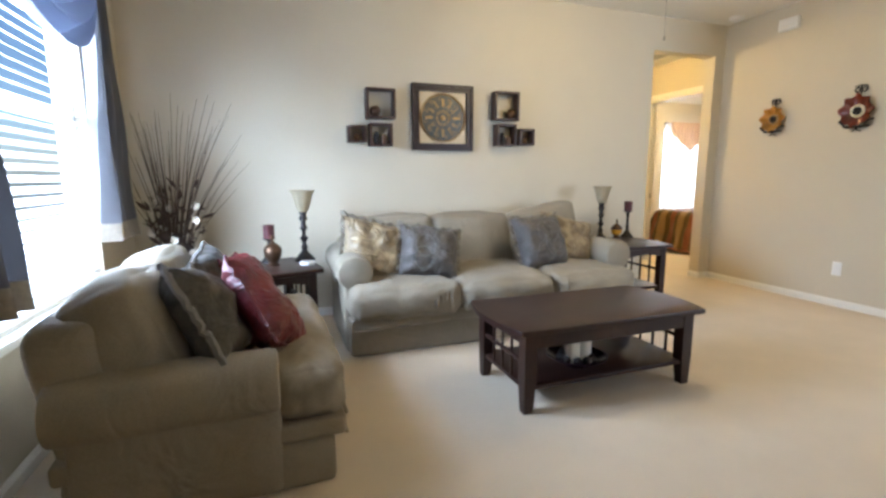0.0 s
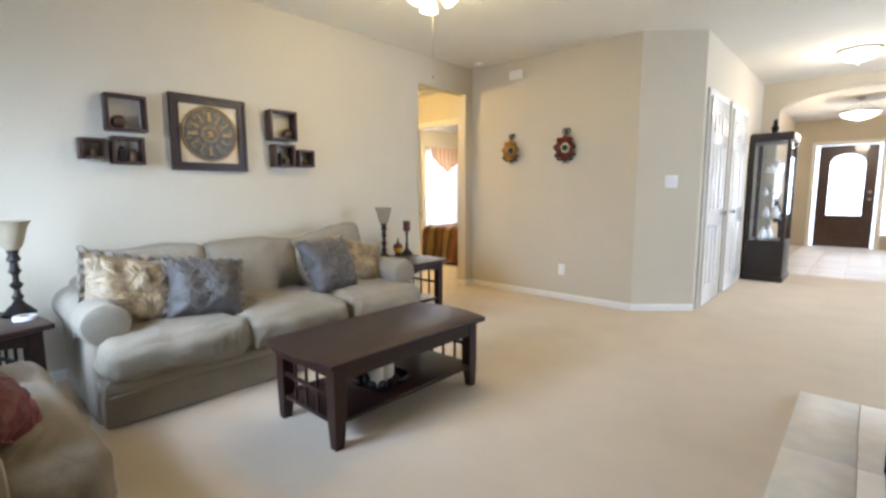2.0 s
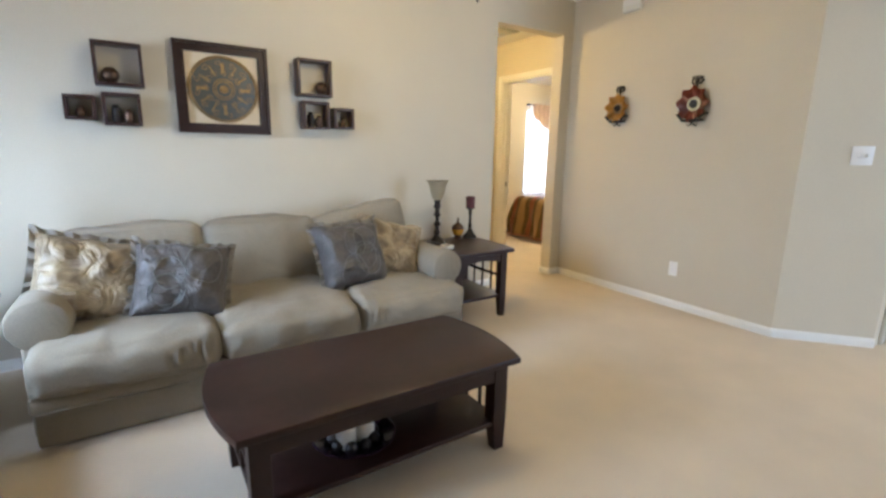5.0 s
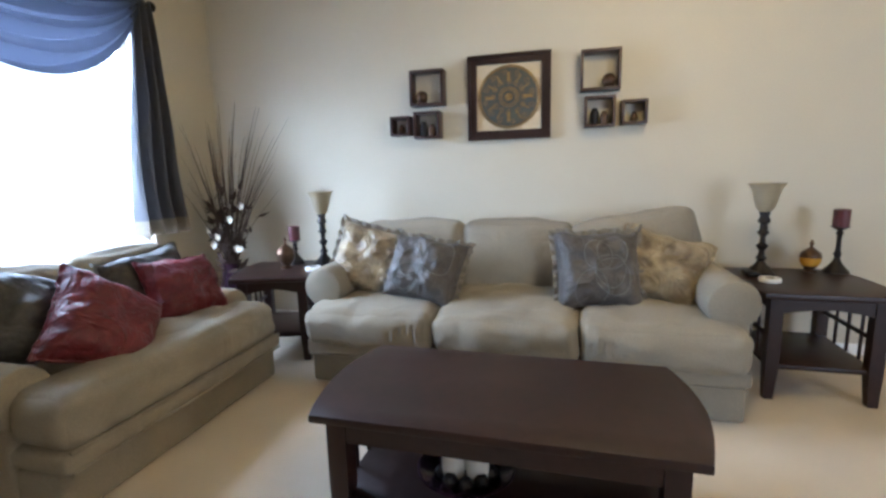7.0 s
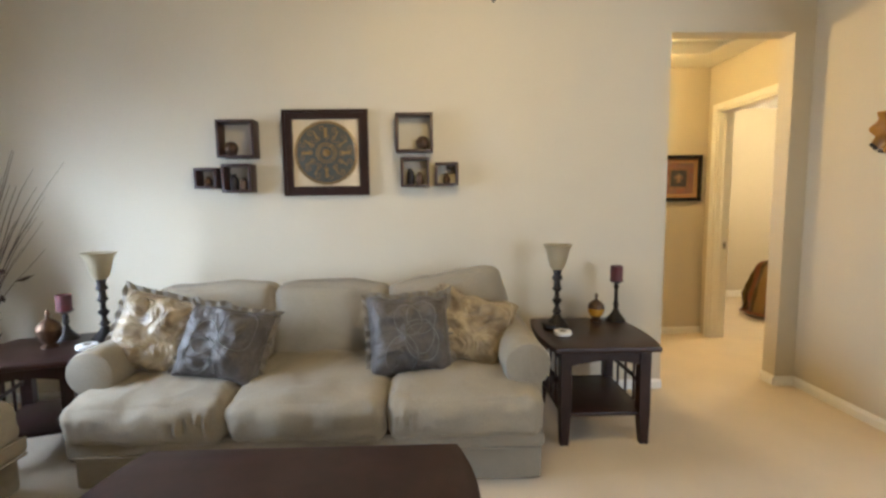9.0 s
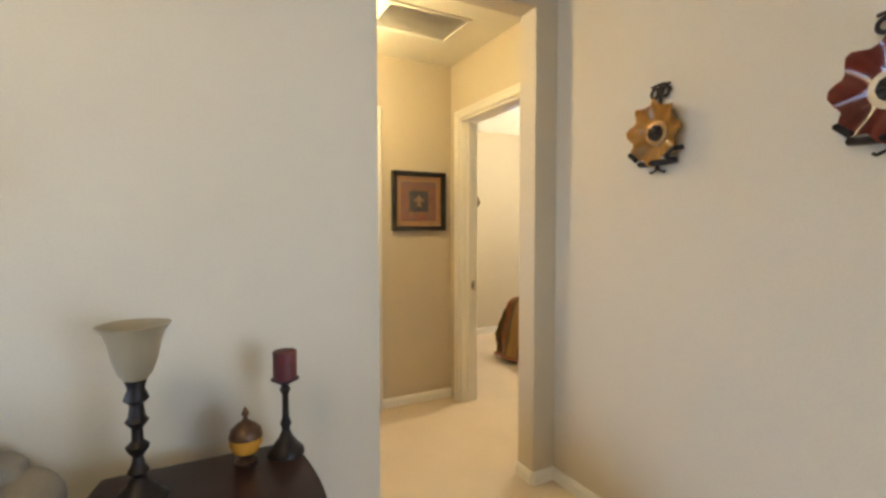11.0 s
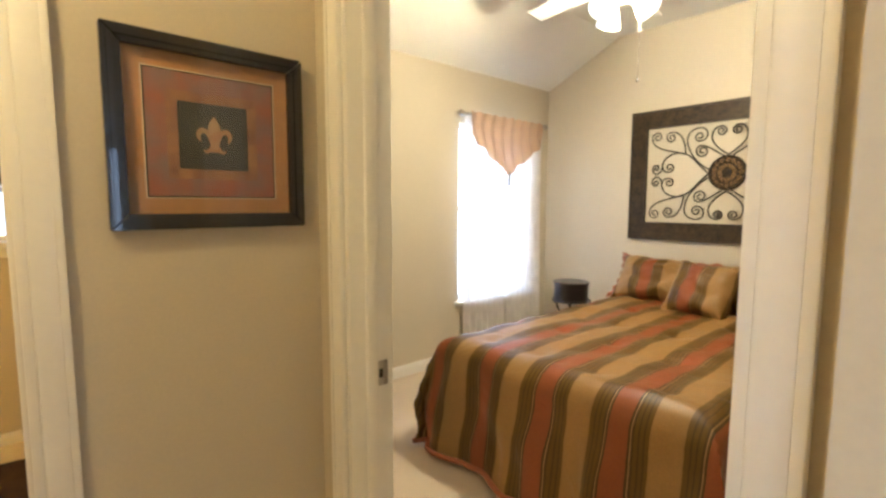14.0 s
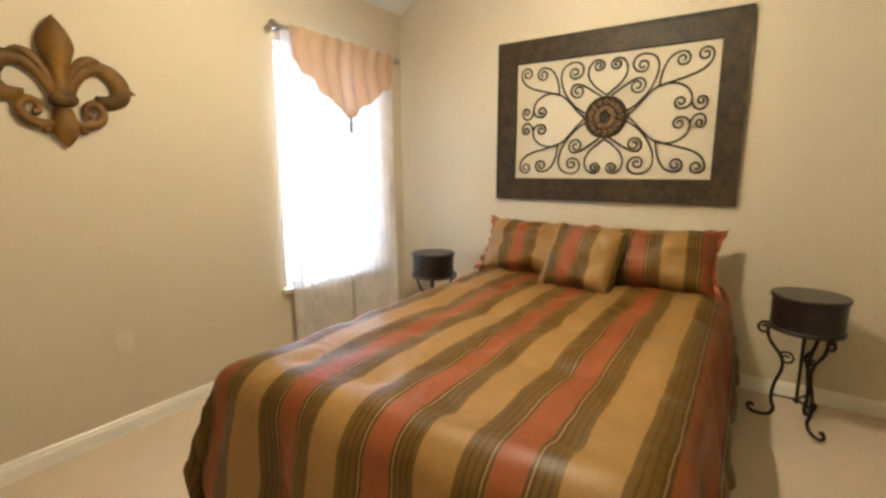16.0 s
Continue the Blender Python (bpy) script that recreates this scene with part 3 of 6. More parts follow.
def casing(name, axis, at, side, lo, hi, top, w=0.062, depth=0.018, label="white painted door casing"):
    """Moulded casing round a doorway: the wall's face is axis = at, side is the way it faces."""
    bm = bmesh.new()

    def bx(a0, a1, z0, z1, d0, d1, bev):
        p0, p1 = sorted((at + side * d0, at + side * d1))
        if axis == "x":
            box(bm, p0, p1, a0, a1, z0, z1, bev)
        else:
            box(bm, a0, a1, p0, p1, z0, z1, bev)

    bx(lo - w, lo - 0.006, 0, top + w, 0.0, depth, 0.005)
    bx(hi + 0.006, hi + w, 0, top + w, 0.0, depth, 0.005)
    bx(lo - 0.006, hi + 0.006, top + 0.006, top + w, 0.0, depth - 0.001, 0.005)
    bx(lo - w, lo - w + 0.014, 0, top + w, depth, depth + 0.004, 0.003)
    bx(hi + w - 0.014, hi + w, 0, top + w, depth, depth + 0.004, 0.003)
    bx(lo - w + 0.014, hi + w - 0.014, top + w - 0.014, top + w, depth, depth + 0.004, 0.003)
    return simple(name, bm, M_TRIM, label, kind="structure")


def jamb(name, axis, p0, p1, lo, hi, top):
    bm = bmesh.new()
    mid = (p0 + p1) / 2

    def bx(a0, a1, z0, z1, d0, d1):
        if axis == "x":
            box(bm, d0, d1, a0, a1, z0, z1, 0.002)
        else:
            box(bm, a0, a1, d0, d1, z0, z1, 0.002)
    bx(lo - 0.006, lo + 0.012, 0, top, p0 - 0.003, p1 + 0.003)
    bx(hi - 0.012, hi + 0.006, 0, top, p0 - 0.003, p1 + 0.003)
    bx(lo + 0.012, hi - 0.012, top - 0.012, top + 0.006, p0 - 0.003, p1 + 0.003)
    bx(lo + 0.012, lo + 0.023, 0, top - 0.012, mid - 0.02, mid + 0.012)
    bx(hi - 0.023, hi - 0.012, 0, top - 0.012, mid - 0.02, mid + 0.012)
    return simple(name, bm, M_TRIM, "white painted door jamb with stop", kind="structure")


casing("trim_bedroom_door", "x", XH, -1, DY0, DY1, 2.01)
casing("trim_bedroom_door_inside", "x", XB, 1, DY0, DY1, 2.01, depth=0.012)
jamb("jamb_bedroom_door", "x", XH, XB, DY0, DY1, 2.01)
casing("trim_bath_door", "y", 1.25, -1, BD0, BD1, 2.01)
jamb("jamb_bath_door", "y", 1.25, 1.37, BD0, BD1, 2.01)


# ---- living room: seating ----
def seat_group(name, label, m, width, depth, seats, cats, sag, arm=0.505, inset=0.13, lean=13, tee=False):
    """A skirted sofa: local x along its length, front at -y, floor at z = 0."""
    ob = thing(name, label, "sofa", m)
    w, d = width / 2, depth
    bm = bmesh.new()
    soft(bm, width, d - 0.14, 0.18, 0.02, 0.006, 12, 0.004, 1, Matrix.Translation((0, 0.0, 0.09)))
    part("skirt", bm, M_SOFA, ob)
    bm = bmesh.new()
    soft(bm, width + 0.01, d - 0.072, 0.075, 0.022, 0.004, 12, 0.004, 4, Matrix.Translation((0, -0.012, 0.212)))
    part("front_rail", bm, M_SOFA, ob)
    for z, y in ((0.176, -d / 2 + 0.026), (0.250, -d / 2 + 0.024)):
        bm = bmesh.new()
        tube(bm, [(-w + 0.012 + (width - 0.024) * i / 14, y, z + 0.002 * math.sin(i * 1.7)) for i in range(15)], 0.0065, 6)
        part("welt", bm, M_SOFA, ob)
    bm = bmesh.new()
    soft(bm, width - 0.06, 0.22, 0.50, 0.07, 0.01, 12, 0.006, 2, Matrix.Translation((0, d / 2 - 0.13, 0.42)) @ Matrix.Rotation(radians(-8), 4, "X"))
    part("back_frame", bm, M_SOFA, ob)
    for k, s in enumerate((-1, 1)):
        bm = bmesh.new()
        cx = s * (w - 0.055)
        n, ln = 20, d - 0.07 - inset
        prof = [(cx + 0.115 * math.cos(a) * (1.0 if math.cos(a) * s > 0 else 0.92), arm + 0.112 * math.sin(a)) for a in [2 * math.pi * i / n for i in range(n)]]
        ys = [-d / 2 + inset, -d / 2 + inset + 0.006, -d / 2 + inset + 0.03] + [-d / 2 + inset + 0.03 + (ln - 0.08) * i / 8 for i in range(1, 9)] + [d / 2 - 0.06]
        sc = [0.80, 0.93, 1.0] + [1.0] * 8 + [0.9]
        rings = []
        for y, q in zip(ys, sc):
            ring = []
            for x, z in prof:
                wv = noise.noise(Vector((x * 5, y * 5, z * 5 + k))) * 0.006
                ring.append(bm.verts.new((cx + (x - cx) * q * (1 + wv * 8), y, arm + (z - arm) * q + wv)))
            rings.append(ring)
        for a, b in zip(rings, rings[1:]):
            for i in range(n):
                bm.faces.new((a[i], a[(i + 1) % n], b[(i + 1) % n], b[i]))
        bm.faces.new(rings[0][::-1])
        bm.faces.new(rings[-1])
        part("arm_roll", bm, M_SOFA, ob)
        bm = bmesh.new()
        soft(bm, 0.15, ln - 0.03, arm + 0.02, 0.03, 0.004, 12, 0.005, 5 + k, Matrix.Translation((s * (w - 0.054), inset / 2 - 0.045, arm / 2 + 0.017)))
        part("arm_panel", bm, M_SOFA, ob)
    sw = (width - 0.01) / seats
    for i in range(seats):
        bm = bmesh.new()
        cx = -w + 0.005 + sw * (i + 0.5)
        bulge_m = Matrix.Translation((cx, -d / 2 + 0.40 - 0.02, 0.342)) @ Matrix.Rotation(radians(2.0), 4, "X")
        if tee:
            soft(bm, width - 0.32, 0.72, 0.20, 0.062, 0.026, 46, 0.012, 10 + i + seats, Matrix.Translation((cx, -d / 2 + 0.46, 0.346)), 7.0, gather=0.006)
            soft(bm, sw - 0.006, inset + 0.02, 0.20, 0.06, 0.012, 30, 0.010, 11 + i + seats, Matrix.Translation((cx, -d / 2 + inset / 2 + 0.03, 0.336)), 7.0, gather=0.006)
        else:
            soft(bm, sw - 0.006, 0.80, 0.20, 0.062, 0.026, 46, 0.015, 10 + i + seats, bulge_m, 7.0, gather=0.006)
        part("seat_cushion", bm, M_SOFA, ob)
    bw = (width - 0.14) / cats
    for i in range(cats):
        bm = bmesh.new()
        cx = -w + 0.07 + bw * (i + 0.5)
        dz, tilt = sag[i]
        soft(bm, bw - 0.006, 0.25, 0.45, 0.055, 0.030, 20, 0.015, 30 + i + seats, Matrix.Translation((cx, d / 2 - 0.27, 0.575 + dz)) @ Matrix.Rotation(radians(-lean), 4, "X") @ Matrix.Rotation(radians(tilt), 4, "Y"), 5.0)
        part("back_cushion", bm, M_SOFA, ob)
    return ob


seat_group("sofa", "greige chenille three-seat sofa with rolled arms and plump cushions", pose(-2.975, -0.565, 0), 2.07, 0.98, 3, 3, [(-0.005, -3), (0.0, 0), (0.03, -9)])
seat_group("loveseat", "greige chenille loveseat with rolled arms below the window", pose(-4.66, -1.55, 0, 0, 0, 91.5), 1.17, 0.95, 1, 2, [(-0.05, 4), (-0.055, 0)], 0.395, 0.245, 24, True)


def throw(label, m, w, h, t, mat, trim, seed, scrolls=False, r=0.010):
    ob = thing("throw_pillow", label, "pillow", m)
    bm = bmesh.new()
    pillow(bm, w, h, t, seed)
    body = part("cover", bm, mat, ob)
    shift = lambda x, z: z - 0.03 * h * (1 - 2 * z / h) * (2 * x / w) ** 2 + 0.022 * noise.noise(Vector((2 * x / w * 2, seed, 2 * z / h * 2)))
    bm = bmesh.new()
    if trim is M_FRINGE:
        lp, lo = edge_loop(w * 0.985, h * 0.985, n=34)[:-1], edge_loop(w * 1.11, h * 1.12, n=34)[:-1]
        a = [bm.verts.new((x, 0.004 * math.sin(k * 2.1), shift(x, z))) for k, (x, y, z) in enumerate(lp)]
        b = [bm.verts.new((x * (1 + 0.012 * noise.noise(Vector((k * 1.7, seed, 0)))), 0.013 * math.sin(k * 1.45 + seed) + 0.006 * noise.noise(Vector((k, 0, seed))), shift(x, z))) for k, (x, y, z) in enumerate(lo)]
        c = [bm.verts.new((v.co.x * 1.004, v.co.y + 0.004, v.co.z)) for v in b]
        for k in range(len(a)):
            q = (k + 1) % len(a)
            bm.faces.new((a[k], a[q], b[q], b[k]))
            bm.faces.new((b[k], b[q], c[q], c[k]))
    else:
        lp = [(x, 0.012 * noise.noise(Vector((x * 60, z * 60, seed))), shift(x, z)) for x, y, z in edge_loop(w, h, n=26, wav=0.03, seed=seed)]
        tube(bm, lp, r, 5)
    part("edging", bm, trim, ob)
    if scrolls:
        bm = bmesh.new()
        rng = random.Random(seed)
        for k in range(5):
            cx, cz = rng.uniform(-0.25, 0.25) * w, rng.uniform(-0.28, 0.28) * h
            rr = rng.uniform(0.14, 0.22) * w
            for sg in (-1,):
                pts = []
                for i in range(25):
                    a = 2 * math.pi * i / 24
                    x, z = cx + rr * math.cos(a), cz + rr * math.sin(a) * 1.15
                    u, v = max(-0.97, min(0.97, 2 * x / w)), max(-0.97, min(0.97, 2 * z / h))
                    kk = max(0.0, (1 - u ** 4) * (1 - v ** 4)) ** 0.55
                    cc = noise.noise(Vector((u * 1.7 + seed * 5, v * 1.7, seed + sg))) * 0.30 + noise.noise(Vector((u * 4.3, v * 4.3 + seed, sg))) * 0.16
                    pts.append((x * (1 - 0.07 * (1 - v * v)), sg * t / 2 * kk * (1 + cc) * 1.0 - 0.001, z * (1 - 0.07 * (1 - u * u)) - 0.03 * h * (1 - v) * u * u + 0.022 * noise.noise(Vector((u * 2, seed, v * 2)))))
                tube(bm, pts, 0.0035, 4)
        part("embroidery", bm, M_LACE, ob, "pale looping embroidery")
    return ob


throw("tan and gold patterned throw pillow with dark fringe", pose(-3.78, -0.65, 0.605, -24, 14, 6), 0.47, 0.41, 0.22, M_GOLDCL, M_FRINGE, 3)
throw("slate grey pillow with looping embroidery and fringe", pose(-3.43, -0.74, 0.585, -27, 9, -5), 0.42, 0.36, 0.23, M_GREY, M_FRINGE, 4, True)
throw("slate blue-grey pillow with looping embroidery and fringe", pose(-2.54, -0.69, 0.60, -24, -2, 6), 0.42, 0.40, 0.23, M_GREY, M_FRINGE, 6, True)
throw("tan and gold pillow leaning on the sofa arm", pose(-2.24, -0.58, 0.595, -30, 15, -12), 0.44, 0.37, 0.22, M_GOLDCL, M_GOLDCL, 8)
throw("crimson satin pillow leaning at an angle on the loveseat", pose(-4.45, -1.74, 0.54, -38, 36, 70), 0.42, 0.40, 0.18, M_RED, M_RED, 11, r=0.006)
throw("crimson satin pillow standing on the loveseat", pose(-4.56, -1.24, 0.56, -26, 4, 84), 0.40, 0.33, 0.19, M_RED, M_RED, 12, r=0.006)
throw("dark brown velvety pillow with pale fur edging", pose(-4.64, -1.85, 0.58, -32, 20, 80), 0.43, 0.37, 0.19, M_DKPIL, M_LACE, 13, r=0.014)
throw("dark brown pillow with pale piping behind red one", pose(-4.68, -1.30, 0.575, -22, -4, 90), 0.46, 0.38, 0.16, M_DKPIL, M_LACE, 14, r=0.008)


# ---- living room: tables ----
def bowed(x0, x1, y0, y1, bow, n=10):
    out = [(x0, y0), (x1, y0)]
    out += [(x1 + bow * math.sin(math.pi * i / n), y0 + (y1 - y0) * i / n) for i in range(1, n)]
    out += [(x1, y1), (x0, y1)]
    out += [(x0 - bow * math.sin(math.pi * i / n), y1 + (y0 - y1) * i / n) for i in range(1, n)]
    return out


def mission_table(name, label, cat, m, w, d, h, bow, leg, shelf, arched):
    ob = thing(name, label, cat, m)
    bm = bmesh.new()
    slab(bm, bowed(-w / 2, w / 2, -d / 2, d / 2, bow), h - 0.028, h, 0.006)
    part("tabletop", bm, M_WOOD, ob)
    ix, iy = w / 2 - 0.035, d / 2 - 0.035
    for sx in (-1, 1):
        for sy in (-1, 1):
            bm = bmesh.new()
            cx, cy = sx * (ix - leg / 2), sy * (iy - leg / 2)
            t = leg / 2
            vs = []
            for z, q, o in ((0, 0.72, 0.3), (0.10, 0.9, 0.1), (0.16, 1.0, 0.0), (h - 0.028, 1.0, 0.0)):
                vs.append([bm.verts.new((cx + t * q * a + sx * t * o * 0.5, cy + t * q * b + sy * t * o * 0.5, z)) for a, b in ((-1, -1), (1, -1), (1, 1), (-1, 1))])
            for a, b in zip(vs, vs[1:]):
                for i in range(4):
                    bm.faces.new((a[i], a[(i + 1) % 4], b[(i + 1) % 4], b[i]))
            bm.faces.new(vs[0][::-1])
            bm.faces.new(vs[-1])
            part("leg", bm, M_WOOD, ob, smooth=False)
    az = h - 0.028
    for sy in (-1, 1):
        bm = bmesh.new()
        x0, x1 = -ix + leg, ix - leg
        o = [(x0, az), (x1, az), (x1, az - 0.075)]
        o += [(x1 + (x0 - x1) * i / 10, az - 0.075 + (0.025 if arched else 0.0) * math.sin(math.pi * i / 10)) for i in range(1, 10)]
        o += [(x0, az - 0.075)]
        cy = sy * (iy - 0.016)
        prism(bm, o, cy - 0.01, cy + 0.01)
        bmesh.ops.triangulate(bm, faces=[f for f in bm.faces if len(f.verts) > 4])
        part("apron", bm, M_WOOD, ob, smooth=False)
    for sx in (-1, 1):
        cx = sx * (ix - 0.016)
        boxpart("side_apron", M_WOOD, ob, cx - 0.01, cx + 0.01, -iy + leg, iy - leg, az - 0.06, az, bevel=0.002)
        boxpart("side_rail", M_WOOD, ob, cx - 0.008, cx + 0.008, -iy + leg, iy - leg, h * 0.56, h * 0.56 + 0.018, bevel=0.002)
        for k in range(3):
            y = (-iy + leg) + (2 * iy - 2 * leg) * (k + 1) / 4
            boxpart("spindle", M_WOOD, ob, cx - 0.006, cx + 0.006, y - 0.006, y + 0.006, shelf + 0.022, az - 0.06, bevel=0.0015)
    boxpart("shelf", M_WOOD, ob, -ix + 0.012, ix - 0.012, -iy + 0.012, iy - 0.012, shelf, shelf + 0.022, bevel=0.003)
    return ob


mission_table("coffee_table", "dark espresso wood coffee table with bowed ends and slatted sides", "coffee table", pose(-2.875, -1.70, 0), 1.065, 0.575, 0.415, 0.05, 0.062, 0.11, False)
mission_table("end_table", "dark espresso wood end table with slatted sides, beside the hall opening", "end table", pose(-1.548, -0.44, 0), 0.53, 0.61, 0.525, 0.035, 0.055, 0.15, True)
mission_table("end_table", "dark espresso wood end table with slatted sides, in the window corner", "end table", pose(-4.44, -0.57, 0, 0, 0, 18), 0.47, 0.55, 0.525, 0.035, 0.055, 0.15, True)


def torch_lamp(m):
    ob = thing("table_lamp", "turned dark bronze table lamp with a frosted cream glass uplight shade", "lamp", m)
    bm = bmesh.new()
    lathe(bm, [(0.068, 0), (0.07, 0.012), (0.055, 0.025), (0.045, 0.04), (0.028, 0.055), (0.018, 0.075)])
    part("base", bm, M_IRON, ob)
    bm = bmesh.new()
    lathe(bm, [(0.014, 0.075), (0.026, 0.09), (0.016, 0.108), (0.012, 0.13), (0.026, 0.150), (0.028, 0.158), (0.014, 0.172), (0.013, 0.205), (0.028, 0.225), (0.020, 0.236), (0.016, 0.27), (0.030, 0.283), (0.026, 0.296), (0.020, 0.31), (0.026, 0.335)])
    part("stem", bm, M_IRON, ob)
    bm = bmesh.new()
    pr = [(0.026, 0.335), (0.040, 0.352), (0.052, 0.39), (0.060, 0.43), (0.070, 0.46), (0.086, 0.48)]
    lathe(bm, pr + [(r - 0.003, z + 0.001) for r, z in pr[::-1]][:-1] + [(0.022, 0.34)])
    part("shade", bm, M_SHADE, ob, "frosted cream glass bell shade")
    return ob


def candle_stand(m, tall, label):
    ob = thing("candle_holder", label, "candle holder", m)
    bm = bmesh.new()
    lathe(bm, [(0.058, 0), (0.056, 0.012), (0.040, 0.03), (0.022, 0.055), (0.012, 0.08), (0.018, 0.10), (0.011, 0.12), (0.010, tall - 0.05), (0.017, tall - 0.035), (0.010, tall - 0.02), (0.030, tall - 0.008), (0.044, tall)])
    part("stand", bm, M_IRON, ob)
    bm = bmesh.new()
    lathe(bm, [(0.036, tall), (0.037, tall + 0.09), (0.030, tall + 0.092), (0.028, tall + 0.086), (0.0, tall + 0.085)])
    part("candle", bm, M_REDWAX, ob, "dark red patterned pillar candle")
    return ob


def ginger_jar(m, s, label, mid):
    ob = thing("lidded_urn", label, "urn", m)
    bm = bmesh.new()
    lathe(bm, [(0.034, 0), (0.034, 0.008), (0.022, 0.016), (0.036, 0.035)])
    part("foot", bm, M_BRONZE, ob)
    bm = bmesh.new()
    lathe(bm, [(0.036, 0.035), (0.046, 0.055), (0.049, 0.080)])
    part("bowl", bm, mid, ob)
    bm = bmesh.new()
    lathe(bm, [(0.050, 0.080), (0.050, 0.086), (0.044, 0.105), (0.026, 0.122), (0.010, 0.132), (0.006, 0.145), (0.012, 0.152), (0.004, 0.172), (0.0, 0.176)])
    part("lid", bm, M_BRONZE, ob, "domed dark lid with a pointed finial")
    ob.scale = (s, s, s)
    return ob


def coaster_dish(m):
    ob = thing("coaster_set", "small white ceramic coaster set with brown print", "coaster", m)
    for k in range(2):
        bm = bmesh.new()
        lathe(bm, [(0.047, 0.010 * k), (0.049, 0.010 * k + 0.003), (0.048, 0.010 * k + 0.009)])
        part("coaster", bm, M_WHITE, ob)
    bm = bmesh.new()
    lathe(bm, [(0.020, 0.0192), (0.020, 0.0202)])
    part("print", bm, M_BRONZE, ob)
    return ob


torch_lamp(pose(-1.70, -0.33, 0.525))
torch_lamp(pose(-4.225, -0.42, 0.525))
candle_stand(pose(-1.31, -0.22, 0.525), 0.245, "dark iron candle holder with a red pillar candle")
candle_stand(pose(-4.45, -0.40, 0.525), 0.16, "dark iron candle holder with a red candle, beside an urn")
ginger_jar(pose(-1.43, -0.22, 0.525), 1.0, "small amber and bronze lidded urn with pointed finial", M_AMBER)
ginger_jar(pose(-4.43, -0.54, 0.525), 1.15, "squat brown and bronze lidded bowl on the corner table", M_BRONZE)
coaster_dish(pose(-1.71, -0.49, 0.525))
coaster_dish(pose(-4.22, -0.57, 0.525))
bm = bmesh.new()
box(bm, -0.03, 0.03, -0.055, 0.055, 0, 0.028, 0.012)
simple("paperweight", bm, M_IRON, "small glossy black object on the end table", "ornament", pose(-1.755, -0.36, 0.525))

ob = thing("candle_bowl", "plum ceramic bowl holding white pillar candles, on the table shelf", "bowl", pose(-2.98, -1.79, 0.132))
bm = bmesh.new()
pr = [(0.06, 0), (0.065, 0.012), (0.11, 0.03), (0.155, 0.055)]
lathe(bm, pr + [(r - 0.006, z + 0.002) for r, z in pr[::-1]] + [(0.0, 0.014)])
part("bowl", bm, M_PLUM, ob)
bm = bmesh.new()
for k in range(9):
    a = 2 * math.pi * k / 9
    lathe(bm, [(0.0, 0.02), (0.022, 0.03), (0.025, 0.045), (0.015, 0.06), (0.0, 0.064)], 0.075 * math.cos(a), 0.075 * math.sin(a), 8)
tagged(part("filler", bm, M_IRON, ob, "dark polished filler"), kind="stuff")
for dx, dy, hh in ((-0.038, -0.02, 0.145), (0.038, -0.012, 0.135), (0.0, 0.045, 0.150)):
    bm = bmesh.new()
    lathe(bm, [(0.036, 0.03), (0.036, hh), (0.030, hh + 0.003), (0.0, hh - 0.004)], dx, dy)
    part("candle", bm, M_WAX, ob, "white pillar candle")

# ---- living room: wall pieces over the sofa ----
ob = thing("framed_medallion", "square dark wood frame round a dark bronze medallion on tan", "picture", pose(-3.068, 0, 1.567))
bm = bmesh.new()
for a in range(4):
    m = Matrix.Rotation(radians(90 * a), 4, "Y")
    prism(bm, [(-0.262, 0.262), (0.262, 0.262), (0.205, 0.205), (-0.205, 0.205)], -0.030, -0.002, m)
    prism(bm, [(-0.262, 0.262), (0.262, 0.262), (0.244, 0.244), (-0.244, 0.244)], -0.042, -0.030, m)
    prism(bm, [(-0.216, 0.216), (0.216, 0.216), (0.205, 0.205), (-0.205, 0.205)], -0.036, -0.030, m)
part("frame", bm, M_WOOD, ob, smooth=False)
boxpart("mat", M_PAPER, ob, -0.206, 0.206, -0.014, -0.004, -0.206, 0.206, bevel=0)
RY = Matrix.Rotation(radians(90), 4, "X")
bm = bmesh.new()
lathe(bm, [(0.168, 0.014), (0.168, 0.019), (0.160, 0.021), (0.0, 0.021)], seg=48, m=RY)
part("medallion", bm, M_MEDAL, ob).scale = (1.15, 1.0, 1.15)
bm = bmesh.new()
for r in (0.168, 0.160, 0.052, 0.040, 0.018):
    tube(bm, [(r * math.cos(2 * math.pi * i / 40), -0.022, r * math.sin(2 * math.pi * i / 40)) for i in range(41)], 0.0032, 5)
for k in range(12):
    a = 2 * math.pi * k / 12
    c, s = math.cos(a), math.sin(a)
    boxm(bm, Matrix.Translation((0.106 * c, -0.023, 0.106 * s)) @ Matrix.Rotation(-a, 4, "Y"), 0.052, 0.003, 0.007 if k % 3 else 0.016)
    sp = spiral(0.085, 0, 0.018, 0.006, k, 1.0, 10)
    tube(bm, [(x * c - z * s * (1 if k % 2 else -1), -0.0225, x * s + z * c * (1 if k % 2 else -1)) for x, z in sp], 0.002, 4)
    sp = spiral(0.130, 0.022, 0.016, 0.006, k + 1, 1.0, 10)
    tube(bm, [(x * c - z * s, -0.0225, x * s + z * c) for x, z in sp], 0.002, 4)
lathe(bm, [(0.016, 0.021), (0.010, 0.028), (0.0, 0.029)], seg=16, m=RY)
part("relief", bm, M_OLDGOLD, ob, "old gold rings and numerals in relief").scale = (1.15, 1.0, 1.15)


